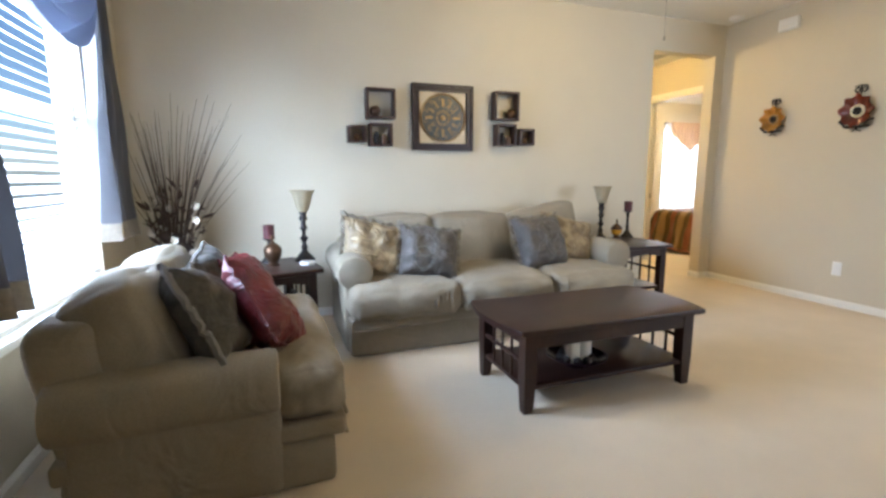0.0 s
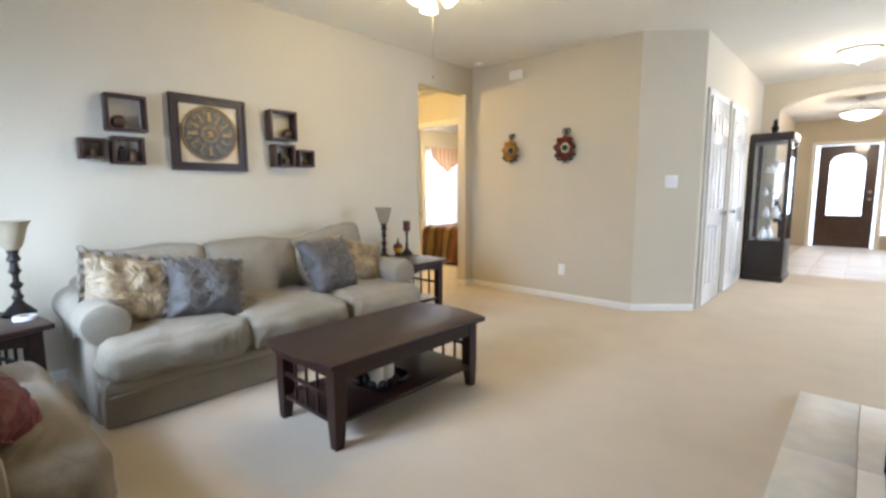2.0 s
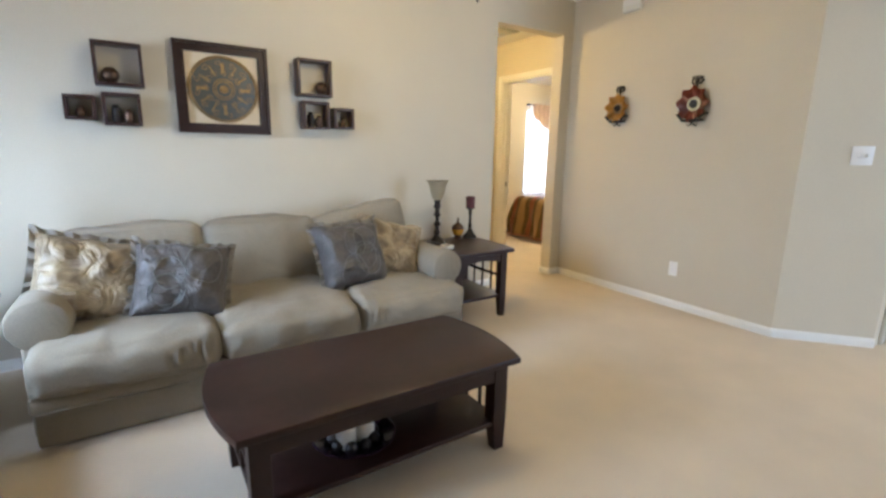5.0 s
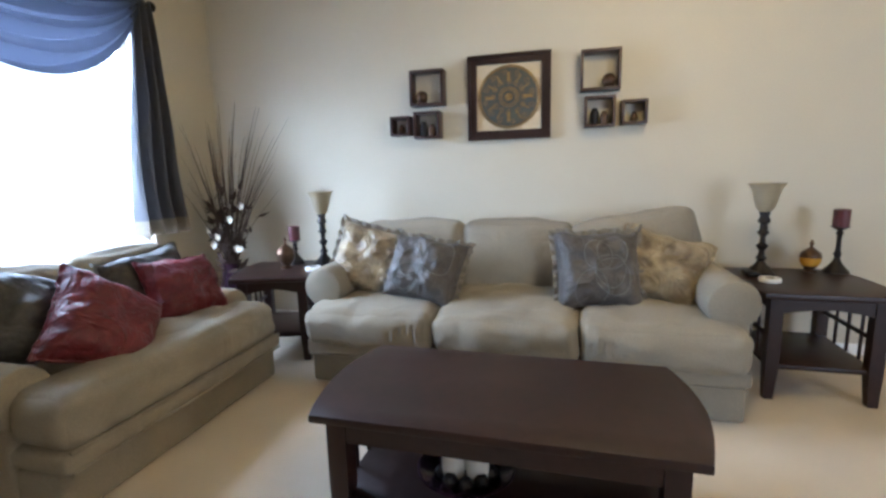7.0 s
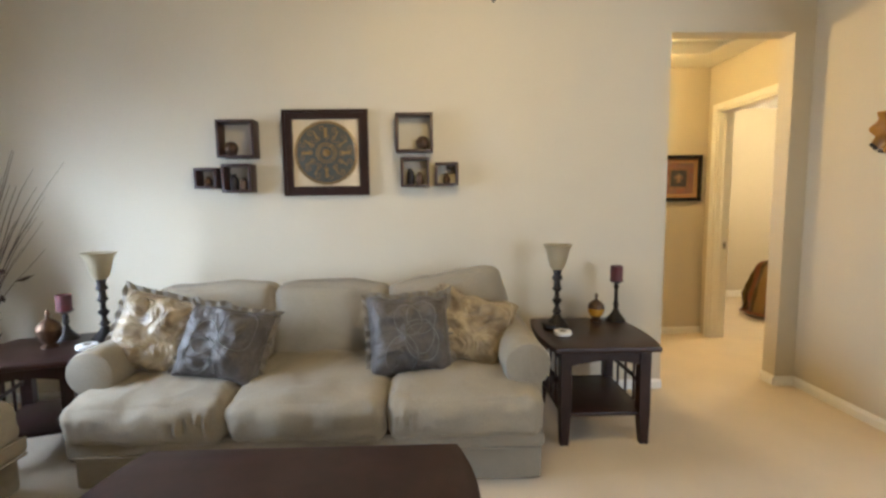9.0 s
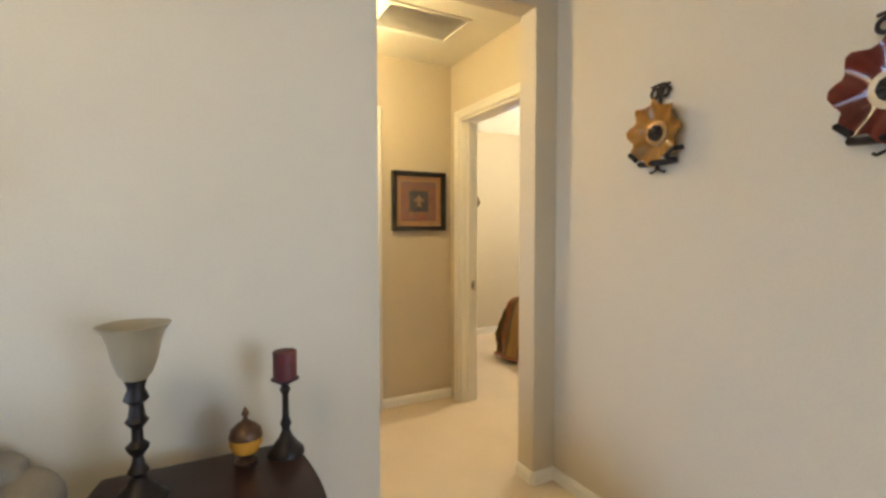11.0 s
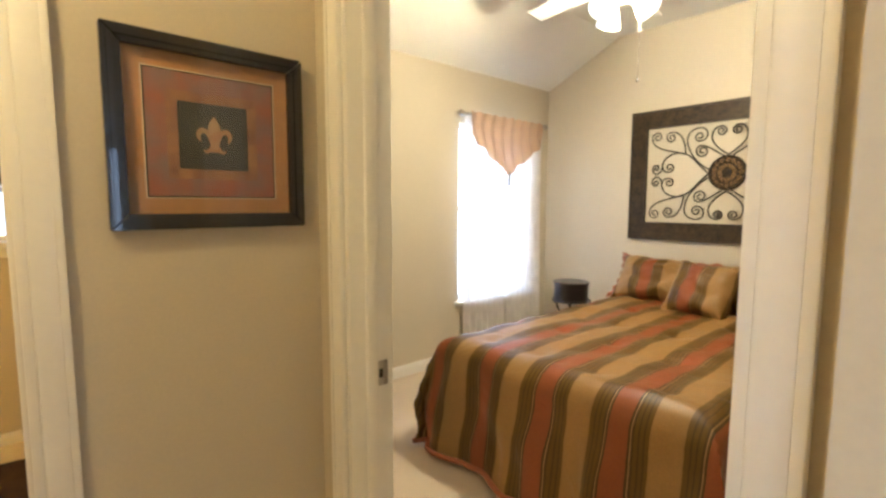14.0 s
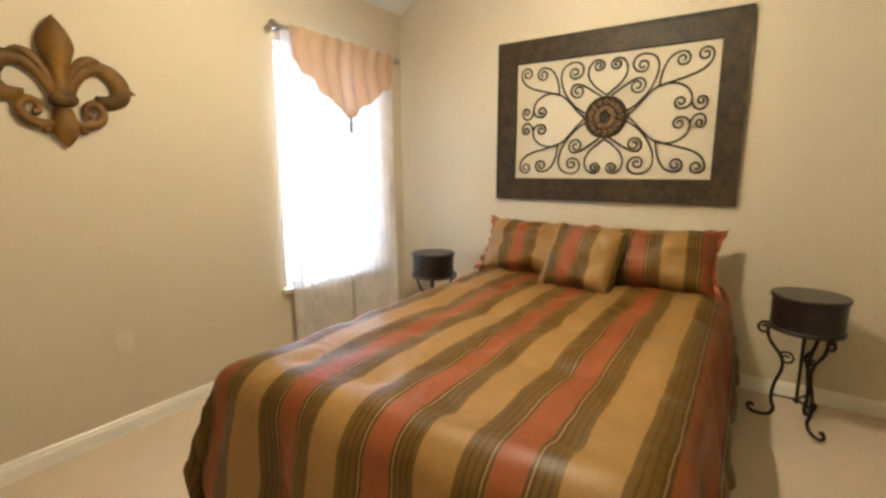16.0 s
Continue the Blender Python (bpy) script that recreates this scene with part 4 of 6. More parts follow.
def shadow_box(x0, x1, z0, z1, inside):
    w, h, dpt, t = x1 - x0, z1 - z0, 0.10, 0.016
    ob = thing("cube_shelf", "open dark wood cube shelf with a small ornament", "shelf", pose((x0 + x1) / 2, 0, z0), "cube shelves over the sofa")
    boxpart("top_board", M_WOODB, ob, -w / 2, w / 2, -dpt, -0.002, h - t, h, bevel=0.002)
    boxpart("bottom_board", M_WOODB, ob, -w / 2, w / 2, -dpt, -0.002, 0, t, bevel=0.002)
    for s in (-1, 1):
        a, b = sorted((s * w / 2, s * (w / 2 - t)))
        boxpart("side_board", M_WOODB, ob, a, b, -dpt + 0.001, -0.003, t, h - t, bevel=0.001)
    cx = (x0 + x1) / 2
    if inside == "ball":
        bm = bmesh.new()
        bmesh.ops.create_uvsphere(bm, u_segments=20, v_segments=12, radius=0.040)
        bmesh.ops.translate(bm, verts=bm.verts[:], vec=(0, 0, 0.040))
        for k in range(8):
            a = 2 * math.pi * k / 8
            tube(bm, [(0.0405 * math.sin(math.pi * i / 10) * math.cos(a), 0.0405 * math.sin(math.pi * i / 10) * math.sin(a), 0.04 - 0.0405 * math.cos(math.pi * i / 10)) for i in range(11)], 0.003, 4)
        simple("ornament_ball", bm, M_BRONZE, "dark banded ornament ball resting in a cube shelf", "ornament", pose(cx + (0.05 if x0 > -3 else -0.04), -0.055, z0 + t))
    elif inside == "jars":
        for k, dx in enumerate((-0.03, 0.028)):
            bm = bmesh.new()
            lathe(bm, [(0.02, 0), (0.026, 0.02), (0.024, 0.055 + 0.02 * (1 - k)), (0.014, 0.066 + 0.02 * (1 - k)), (0.017, 0.075 + 0.02 * (1 - k)), (0.0, 0.076 + 0.02 * (1 - k))], seg=16)
            simple("small_jar", bm, M_BRONZE if k else M_IRON, "small dark jar in a cube shelf", "jar", pose(cx + dx, -0.055, z0 + t))
    else:
        bm = bmesh.new()
        lathe(bm, [(0.018, 0), (0.026, 0.018), (0.020, 0.04), (0.010, 0.05), (0.014, 0.058), (0.0, 0.06)], seg=16)
        simple("small_vase", bm, M_BRONZE, "tiny bronze vase in a cube shelf", "vase", pose(cx, -0.055, z0 + t))


shadow_box(-3.707, -3.482, 1.537, 1.762, "ball")
shadow_box(-3.853, -3.716, 1.353, 1.479, "vase")
shadow_box(-3.687, -3.510, 1.328, 1.501, "jars")
shadow_box(-2.632, -2.405, 1.561, 1.795, "ball")
shadow_box(-2.606, -2.429, 1.350, 1.530, "jars")
shadow_box(-2.395, -2.252, 1.357, 1.497, "vase")


# ---- living room: east wall ----
def sun_plaque(m, mat, label, s):
    """A ruffled glazed plate in an iron holder: it faces local -y."""
    ob = thing("wall_plate", label, "wall decor", m)
    bm = bmesh.new()
    n, rings = 48, 9
    vs = []
    for j in range(rings):
        q = j / (rings - 1)
        row = []
        for i in range(n):
            a = 2 * math.pi * i / n
            ruff = 1 + 0.10 * q * math.cos(8 * a)
            r = s * (0.04 + 0.96 * q) * ruff
            dep = 0.02 + 0.030 * q ** 2 + 0.014 * q ** 3 * math.cos(8 * a + 1.5)
            row.append(bm.verts.new((r * 0.92 * math.cos(a), -dep, r * math.sin(a))))
        vs.append(row)
    for a, b in zip(vs, vs[1:]):
        for i in range(n):
            bm.faces.new((a[i], a[(i + 1) % n], b[(i + 1) % n], b[i]))
    bm.faces.new(vs[0])
    geo = bmesh.ops.solidify(bm, geom=bm.faces[:], thickness=0.006)
    part("plate", bm, mat, ob)
    bm = bmesh.new()
    lathe(bm, [(s * 0.40, 0.020), (s * 0.40, 0.030), (s * 0.34, 0.033), (0, 0.033)], seg=32, m=RY)
    part("ring", bm, M_PAPER if mat is M_SUNRED else M_OLDGOLD, ob, "pale yellow ring")
    bm = bmesh.new()
    lathe(bm, [(s * 0.26, 0.033), (s * 0.24, 0.042), (0, 0.043)], seg=24, m=RY)
    for k in range(8):
        a = 2 * math.pi * k / 8
        tube(bm, [(0, -0.044, 0), (s * 0.24 * math.cos(a), -0.043, s * 0.24 * math.sin(a))], 0.004, 4)
    part("boss", bm, M_IRON, ob, "dark openwork boss")
    bm = bmesh.new()
    z0 = s * 1.02
    tube(bm, [(0, -0.01, z0 - 0.03), (0, -0.012, z0 + s * 0.55)], 0.006)
    tube(bm, [(-s * 0.34, -0.012, z0 + s * 0.52), (0, -0.012, z0 + s * 0.57), (s * 0.34, -0.012, z0 + s * 0.52)], 0.005)
    for sg in (-1, 1):
        tube(bm, [(0, -0.012, z0 + s * 0.28), (sg * s * 0.02, -0.012, z0 + s * 0.28)], 0.006)
        tube(bm, [(sg * s * 0.19 + x, -0.012, z0 + s * 0.28 + z) for x, z in spiral(0, 0, s * 0.18, s * 0.10, 0, 1.1, 18)], 0.006)
    part("hanger", bm, M_IRON, ob, "scrolled black iron hanger")
    bm = bmesh.new()
    for sg in (-1, 1):
        tube(bm, [(sg * x, -0.05 + 0.004 * i, -s * (0.98 - 0.12 * (x / s) ** 2)) for i, x in enumerate([s * 0.1 * k for k in range(8)])], 0.011)
        tube(bm, [(0, -0.02, -s * 1.0), (sg * s * 0.06, -0.02, -s * 1.18), (sg * s * 0.24, -0.02, -s * 1.26), (sg * s * 0.30, -0.02, -s * 1.22)], 0.005)
    part("cradle", bm, M_IRON, ob, "curved black iron cradle")
    for sg in (-1, 1):
        bm = bmesh.new()
        tube(bm, [(sg * s * 0.86, -0.02, -s * 0.55), (sg * s * 0.80, -0.06, -s * 0.62), (sg * s * 0.55, -0.06, -s * 0.84)], 0.010)
        part("prong", bm, M_IRON, ob)
    return ob


sun_plaque(pose(0, -0.583, 1.605, 0, 0, -90), M_SUNGOLD, "ruffled ochre glazed wall plate in a scrolled iron holder", 0.115)
sun_plaque(pose(0, -1.249, 1.595, 0, 0, -90), M_SUNRED, "ruffled oxblood glazed wall plate in a scrolled iron holder", 0.125)


def outlet(m, label="white duplex outlet plate", mat=None):
    mat = mat or M_WHITE
    ob = thing("wall_outlet", label, "outlet", m)
    boxpart("plate", mat, ob, -0.036, 0.036, -0.006, 0, -0.058, 0.058, bevel=0.003)
    for z in (-0.022, 0.022):
        boxpart("socket", mat, ob, -0.017, 0.017, -0.009, -0.006, z - 0.014, z + 0.014, bevel=0.002)
    return ob


outlet(pose(0, -1.231, 0.319, 0, 0, -90))
outlet(pose(1.17, BY, 0.42), "painted-over beige outlet plate low on the wall", M_WALL)
ob = thing("light_switch", "white double light switch plate", "switch", pose(0.212, -2.220, 1.235, 0, 0, -49.1))
boxpart("plate", M_WHITE, ob, -0.058, 0.058, -0.006, 0, -0.058, 0.058, bevel=0.003)
for x in (-0.023, 0.023):
    boxpart("toggle", M_WHITE, ob, x - 0.005, x + 0.005, -0.016, -0.006, -0.012, 0.012, bevel=0.002)
ob = thing("door_chime", "white plastic door chime box high on the wall", "chime", pose(0, -0.637, 2.42, 0, 0, -90))
boxpart("housing", M_WHITE, ob, -0.085, 0.085, -0.045, 0, -0.05, 0.05, bevel=0.008)
boxpart("grille", M_TRIM, ob, -0.06, 0.06, -0.048, -0.045, -0.035, -0.01, bevel=0.001)
bm = bmesh.new()
lathe(bm, [(0.065, 0.0), (0.062, -0.02), (0.045, -0.034), (0.0, -0.036)])
simple("smoke_detector", bm, M_WHITE, "round white smoke detector on the ceiling", "smoke detector", pose(-0.15, -0.22, CEIL))


# ---- living room: window, curtains, corner vase ----
ob = thing("window_1", "white framed window with lowered white slat blinds", "window", pose(0, 0, 0), kind="structure")
bm = bmesh.new()
ym = (WY0 + WY1) / 2
for a, b in ((WY0, WY0 + 0.05), (WY1 - 0.05, WY1)):
    box(bm, XL - 0.11, XL - 0.05, a, b, WZ0, WZ1, 0.004)
part("window_frame", bm, M_TRIM, ob)
for z in (WZ0 + 0.0, 1.37, WZ1 - 0.05):
    boxpart("sash_rail", M_TRIM, ob, XL - 0.108, XL - 0.052, WY0 + 0.05, WY1 - 0.05, z, z + 0.05)
boxpart("window_sill", M_TRIM, ob, XL - 0.05, XL + 0.05, WY0 - 0.04, WY1 + 0.04, WZ0 - 0.035, WZ0 - 0.002)
boxpart("headrail", M_BLIND, ob, XL - 0.045, XL - 0.005, WY0 + 0.02, WY1 - 0.02, WZ1 - 0.05, WZ1 - 0.005)
slat = None
k = 0
z = WZ0 + 0.03
while z < WZ1 - 0.07:
    if slat is None:
        bm = bmesh.new()
        boxm(bm, Matrix.Rotation(radians(28), 4, "Y"), 0.052, WY1 - WY0 - 0.06, 0.0028)
        slat = part("slat", bm, M_BLIND, ob, smooth=False)
        s2 = slat
    else:
        s2 = new("slat", slat.data)
        s2.parent = ob
    s2.location = (XL - 0.026, ym, z)
    z += 0.047
for yy in (WY1 - 0.25, WY0 + 0.25):
    boxpart("ladder_tape", M_BLIND, ob, XL - 0.0015, XL + 0.0005, yy - 0.012, yy + 0.012, WZ0 + 0.03, WZ1 - 0.05, bevel=0)


def cloth(bm, rows):
    """A sheet of cloth from rows of points."""
    vs = [[bm.verts.new(p) for p in r] for r in rows]
    for a, b in zip(vs, vs[1:]):
        for i in range(len(a) - 1):
            bm.faces.new((a[i], a[i + 1], b[i + 1], b[i]))


ob = thing("curtain_rod", "dark rod with a round finial over the window", "curtain rod", pose(0, 0, 0))
bm = bmesh.new()
tube(bm, [(XL + 0.09, -2.20, 2.17), (XL + 0.09, -0.60, 2.17)], 0.013, 10)
part("rod", bm, M_IRON, ob)
for yy in (-2.22, -0.575):
    bm = bmesh.new()
    bmesh.ops.create_uvsphere(bm, u_segments=14, v_segments=10, radius=0.032, matrix=Matrix.Translation((XL + 0.09, yy, 2.17)))
    part("finial", bm, M_IRON, ob)
for yy in (-2.15, -0.65):
    boxpart("bracket", M_IRON, ob, XL, XL + 0.09, yy - 0.008, yy + 0.008, 2.155, 2.175)


def side_panel(y0, y1, z0, label, seed):
    ob = thing("window_curtain", label, "curtain", pose(0, 0, 0))
    bm = bmesh.new()
    rows = []
    for i in range(31):
        q = i / 30
        zz = 2.185 + (z0 - 2.185) * q
        wd = (0.42 + 0.42 * min(1, q * 1.2) ** 0.8 + 0.16 * q)
        row = []
        for j in range(41):
            u = j / 40
            c = (y0 + y1) / 2 + (y1 - y0) * (u - 0.5) * wd
            dep = 0.035 + 0.035 * q
            row.append((XL + 0.09 + dep * math.sin(u * 2 * math.pi * 3.5 + 0.6 * math.sin(3 * q + seed)) + 0.02 * noise.noise(Vector((u * 3, q * 3, seed))), c + 0.02 * math.sin(q * 5 + seed), zz))
        rows.append(row)
    cloth(bm, rows[:29])
    part("cloth", bm, M_PANEL, ob)
    bm = bmesh.new()
    cloth(bm, rows[28:])
    part("hem", bm, M_DRAPETRIM, ob, "tan contrast hem")
    return ob


side_panel(-0.86, -0.50, 0.76, "slate grey satin curtain panel with a tan hem", 1.0)
side_panel(-2.24, -1.84, 0.66, "slate grey satin curtain panel hanging behind the loveseat", 2.0)
ob = thing("swag_valance", "slate blue satin swag draped over the rod", "valance", pose(0, 0, 0))
for yc, wd in ((-1.38, 1.54),):
    bm = bmesh.new()
    rows = []
    for i in range(21):
        q = i / 20
        row = []
        for j in range(33):
            u = -1 + 2 * j / 32
            drop = (0.08 + 0.52 * q) * (1 - u * u) ** 0.8 - 0.02
            row.append((XL + 0.10 + 0.045 * math.sin(q * 26) * (1 - u * u) + 0.05 * q * (1 - u * u) + 0.01, yc + wd / 2 * u * (1 - 0.04 * q), 2.20 - drop))
        rows.append(row)
    cloth(bm, rows)
    part("swag", bm, M_DRAPE, ob)

ob = thing("floor_vase", "tall dark floor vase with dried twigs and cream blossoms", "vase", pose(-5.03, -0.33, 0))
bm = bmesh.new()
lathe(bm, [(0.075, 0), (0.085, 0.05), (0.10, 0.20), (0.085, 0.36), (0.055, 0.46), (0.062, 0.50), (0.05, 0.50), (0.04, 0.47), (0.0, 0.46)])
part("vase", bm, M_PLUM, ob)
rng = random.Random(5)
bm = bmesh.new()
tips = []
for k in range(64):
    a, lean = rng.uniform(0, 2 * math.pi), rng.uniform(0.05, 0.42) * (1.0 if k % 4 else 1.5)
    ln = rng.uniform(0.6, 1.2)
    dx, dy = math.cos(a) * lean, math.sin(a) * lean * 0.5
    if -5.03 + dx * ln * 1.1 < XL + 0.02:
        dx *= 0.25
    if -0.33 + dy * ln * 1.1 > -0.03:
        dy *= 0.3
    pts = []
    for i in range(9):
        q = i / 8
        pts.append((0.02 * math.cos(a) + dx * ln * q * (0.6 + 0.5 * q) + 0.012 * noise.noise(Vector((k, q * 3, 0))), 0.02 * math.sin(a) + dy * ln * q * (0.6 + 0.5 * q) + 0.012 * noise.noise(Vector((k, q * 3, 5))), 0.44 + ln * q * (1 - 0.12 * lean * q)))
    tube(bm, pts, 0.0042, 4, 0.001)
    tips.append(pts)
tagged(part("twig", bm, M_STICK, ob), kind="stuff")
bm = bmesh.new()
for k in range(150):
    pts = tips[k % 64]
    i = rng.randint(0, 4)
    p = Vector(pts[i]) + Vector((rng.uniform(-0.05, 0.05), rng.uniform(-0.05, 0.05), rng.uniform(-0.03, 0.03)))
    if p.x - 5.03 < XL + 0.02 or p.y - 0.33 > -0.03:
        continue
    d = Vector((rng.uniform(-1, 1), rng.uniform(-1, 1), rng.uniform(0, 1))).normalized()
    t = d.orthogonal().normalized()
    s = d.cross(t)
    w = rng.uniform(0.02, 0.05)
    vs = [bm.verts.new(p), bm.verts.new(p + d * w * 1.2 + t * w * 0.4), bm.verts.new(p + d * w * 2.6 + s * w * 0.3), bm.verts.new(p + d * w * 1.2 - t * w * 0.4)]
    bm.faces.new(vs)
tagged(part("dark_foliage", bm, M_STICK, ob), kind="stuff")
for k in range(13):
    a = rng.uniform(0, 2 * math.pi)
    c = Vector((rng.uniform(-0.13, 0.17), rng.uniform(-0.16, 0.08), rng.uniform(0.58, 0.95)))
    bm = bmesh.new()
    for j in range(5):
        b = a + 2 * math.pi * j / 5
        d = Vector((math.cos(b), -0.4, math.sin(b))).normalized()
        t = d.cross(Vector((0, -1, 0))).normalized()
        r = rng.uniform(0.022, 0.032)
        vs = [bm.verts.new(c), bm.verts.new(c + d * r * 0.6 + t * r * 0.45), bm.verts.new(c + d * r * 1.2 + Vector((0, -0.008, 0))), bm.verts.new(c + d * r * 0.6 - t * r * 0.45)]
        bm.faces.new(vs)
    part("blossom", bm, M_PETAL, ob, "cream silk blossom")


# ---- ceiling fans ----
def ceiling_fan(m, label, chain_drop, blade_mat, rod=0.0, cx=0.02, cy=0.01):
    ob = thing("ceiling_fan", label, "ceiling fan", m)
    if rod:
        bm = bmesh.new()
        lathe(bm, [(0.06, 0), (0.055, -0.03), (0.014, -0.05), (0.014, -rod)])
        part("downrod", bm, M_WHITE, ob)
    bm = bmesh.new()
    lathe(bm, [(0.08, -rod), (0.09, -0.02 - rod), (0.11, -0.05 - rod), (0.11, -0.10 - rod), (0.07, -0.13 - rod), (0.05, -0.16 - rod), (0.05, -0.19 - rod)])
    part("motor", bm, M_WHITE, ob)
    for k in range(5):
        a = 2 * math.pi * k / 5 + 0.2
        rot = Matrix.Rotation(a, 4, "Z")
        bm = bmesh.new()
        boxm(bm, rot @ Matrix.Translation((0.36, 0, -0.085 - rod)) @ Matrix.Rotation(radians(11), 4, "X"), 0.42, 0.125, 0.007, 0.003)
        part("blade", bm, blade_mat, ob)
        bm = bmesh.new()
        boxm(bm, rot @ Matrix.Translation((0.13, 0, -0.085 - rod)), 0.10, 0.03, 0.006, 0.002)
        part("blade_iron", bm, M_WHITE, ob)
    for k in range(3):
        a = 2 * math.pi * k / 3 + 0.9
        rot = Matrix.Rotation(a, 4, "Z") @ Matrix.Translation((0.075, 0, -0.185 - rod)) @ Matrix.Rotation(radians(-38), 4, "Y")
        bm = bmesh.new()
        pr = [(0.022, 0.0), (0.032, -0.025), (0.050, -0.065), (0.060, -0.10)]
        lathe(bm, pr + [(r - 0.004, z + 0.002) for r, z in pr[::-1]], m=rot, seg=20)
        part("shade", bm, M_GLOWSHADE, ob, "lit frosted glass shade")
    bm = bmesh.new()
    tube(bm, [(cx * 0.6, cy * 0.6, -0.18 - rod), (cx, cy, -0.20 - rod), (cx, cy, -chain_drop)], 0.0010, 5)
    lathe(bm, [(0.0, -chain_drop + 0.006), (0.005, -chain_drop), (0.007, -chain_drop - 0.016), (0.0, -chain_drop - 0.024)], cx, cy, 10)
    part("pull_chain", bm, M_LACE, ob, "thin metal pull chain")
    return ob


ceiling_fan(pose(-2.24, -1.47, CEIL), "white ceiling fan with three lit glass shades", 0.70, M_TRIM)
ceiling_fan(pose(1.70, 1.28, 2.68), "white bedroom ceiling fan with lit glass shades", 0.765, M_TRIM, 0.21, 0.08, -0.065)


def vent(name, m, w, d, n, label):
    ob = thing(name, label, "vent", m)
    bm = bmesh.new()
    for a in ((-w / 2, w / 2, -d / 2, -d / 2 + 0.02), (-w / 2, w / 2, d / 2 - 0.02, d / 2), (-w / 2, -w / 2 + 0.02, -d / 2 + 0.02, d / 2 - 0.02), (w / 2 - 0.02, w / 2, -d / 2 + 0.02, d / 2 - 0.02)):
        box(bm, *a, -0.012, 0, 0.003)
    part("frame", bm, M_WHITE, ob)
    for k in range(n):
        y = -d / 2 + 0.02 + (d - 0.04) * (k + 0.5) / n
        bm = bmesh.new()
        boxm(bm, Matrix.Translation((0, y, -0.006)) @ Matrix.Rotation(radians(35), 4, "X"), w - 0.042, (d - 0.04) / n * 0.9, 0.002)
        part("slat", bm, M_WHITE, ob, smooth=False)
    return ob


vent("return_air_grille", pose(-0.42, 0.68, 2.42), 0.50, 0.34, 12, "white slatted return air grille in the hall ceiling")
vent("ceiling_register", pose(1.60, 2.0, 2.626, 28, 0, 0), 0.22, 0.10, 6, "small white ceiling air register")
vent("exhaust_grille", pose(-0.35, 2.80, 2.40), 0.24, 0.22, 8, "white bathroom exhaust fan grille")


def bowl_light(name, m, r, label, drop=0.0):
    ob = thing(name, label, "ceiling light", m)
    bm = bmesh.new()
    lathe(bm, [(r * 1.08, 0 - drop), (r * 1.08, -0.02 - drop), (r * 0.98, -0.03 - drop), (r * 0.98, -0.012 - drop)])
    part("rim", bm, M_CHROME, ob)
    bm = bmesh.new()
    lathe(bm, [(r, -0.03 - drop), (r * 0.95, -0.05 - drop), (r * 0.75, -0.09 - drop), (r * 0.4, -0.115 - drop), (0.015, -0.122 - drop)])
    part("bowl", bm, M_GLOWSHADE, ob, "lit alabaster glass bowl")
    bm = bmesh.new()
    lathe(bm, [(0.012, -0.12 - drop), (0.016, -0.135 - drop), (0.0, -0.15 - drop)])
    if drop:
        lathe(bm, [(0.06, 0), (0.05, -0.02), (0.012, -0.03), (0.008, -0.04)])
        for k in range(3):
            a = 2 * math.pi * k / 3
            tube(bm, [(0, 0, -0.03), (r * math.cos(a), r * math.sin(a), -drop)], 0.003, 4)
    part("finial", bm, M_CHROME, ob)
    return ob


bowl_light("flush_light", pose(2.09, -3.41, CEIL), 0.17, "flush ceiling light with a lit alabaster bowl")
bowl_light("pendant_light", pose(5.5, -3.39, CEIL), 0.24, "hanging alabaster bowl pendant in the foyer", 0.20)
bowl_light("hall_light", pose(-0.93, 0.66, 2.42), 0.14, "flush hall ceiling light with a lit bowl")

# ---- passage and foyer ----


def panel_door(name, label, m, w, h, mat, knob_side):
    """A six-panel door: local x across, faces -y."""
    ob = thing(name, label, "door", m, kind="structure")
    boxpart("slab", mat, ob, -w / 2, w / 2, -0.035, 0, 0.01, h, bevel=0.002)
    for cx in (-w / 4 + 0.01, w / 4 - 0.01):
        for z0, z1 in ((0.20, 0.80), (0.95, 1.60), (1.70, h - 0.12)):
            bm = bmesh.new()
            x0, x1 = cx - w / 4 + 0.075, cx + w / 4 - 0.075
            for a in ((x0, x1, z0, z0 + 0.014), (x0, x1, z1 - 0.014, z1), (x0, x0 + 0.014, z0 + 0.014, z1 - 0.014), (x1 - 0.014, x1, z0 + 0.014, z1 - 0.014)):
                box(bm, a[0], a[1], -0.041, -0.034, a[2], a[3], 0.002)
            box(bm, x0 + 0.03, x1 - 0.03, -0.040, -0.034, z0 + 0.03, z1 - 0.03, 0.004)
            part("panel", bm, mat, ob)
    bm = bmesh.new()
    lathe(bm, [(0.028, 0.034), (0.028, 0.040), (0.010, 0.045), (0.010, 0.065), (0.026, 0.075), (0.028, 0.09), (0.0, 0.10)], seg=18, m=Matrix.Translation((knob_side * (w / 2 - 0.06), 0, 0.92)) @ RY)
    part("door_knob", bm, M_CHROME, ob, "brushed nickel knob")
    return ob


panel_door("door_1", "white six-panel closet door, closed", pose(0.88, -2.422, 0), 0.66, 2.03, M_CLOSET, 1)
panel_door("door_2", "white six-panel passage door, closed", pose(1.86, -2.422, 0), 0.74, 2.03, M_CLOSET, -1)
casing("trim_door_1", "y", -2.42, -1, 0.54, 1.22, 2.04)
casing("trim_door_2", "y", -2.42, -1, 1.48, 2.24, 2.04)

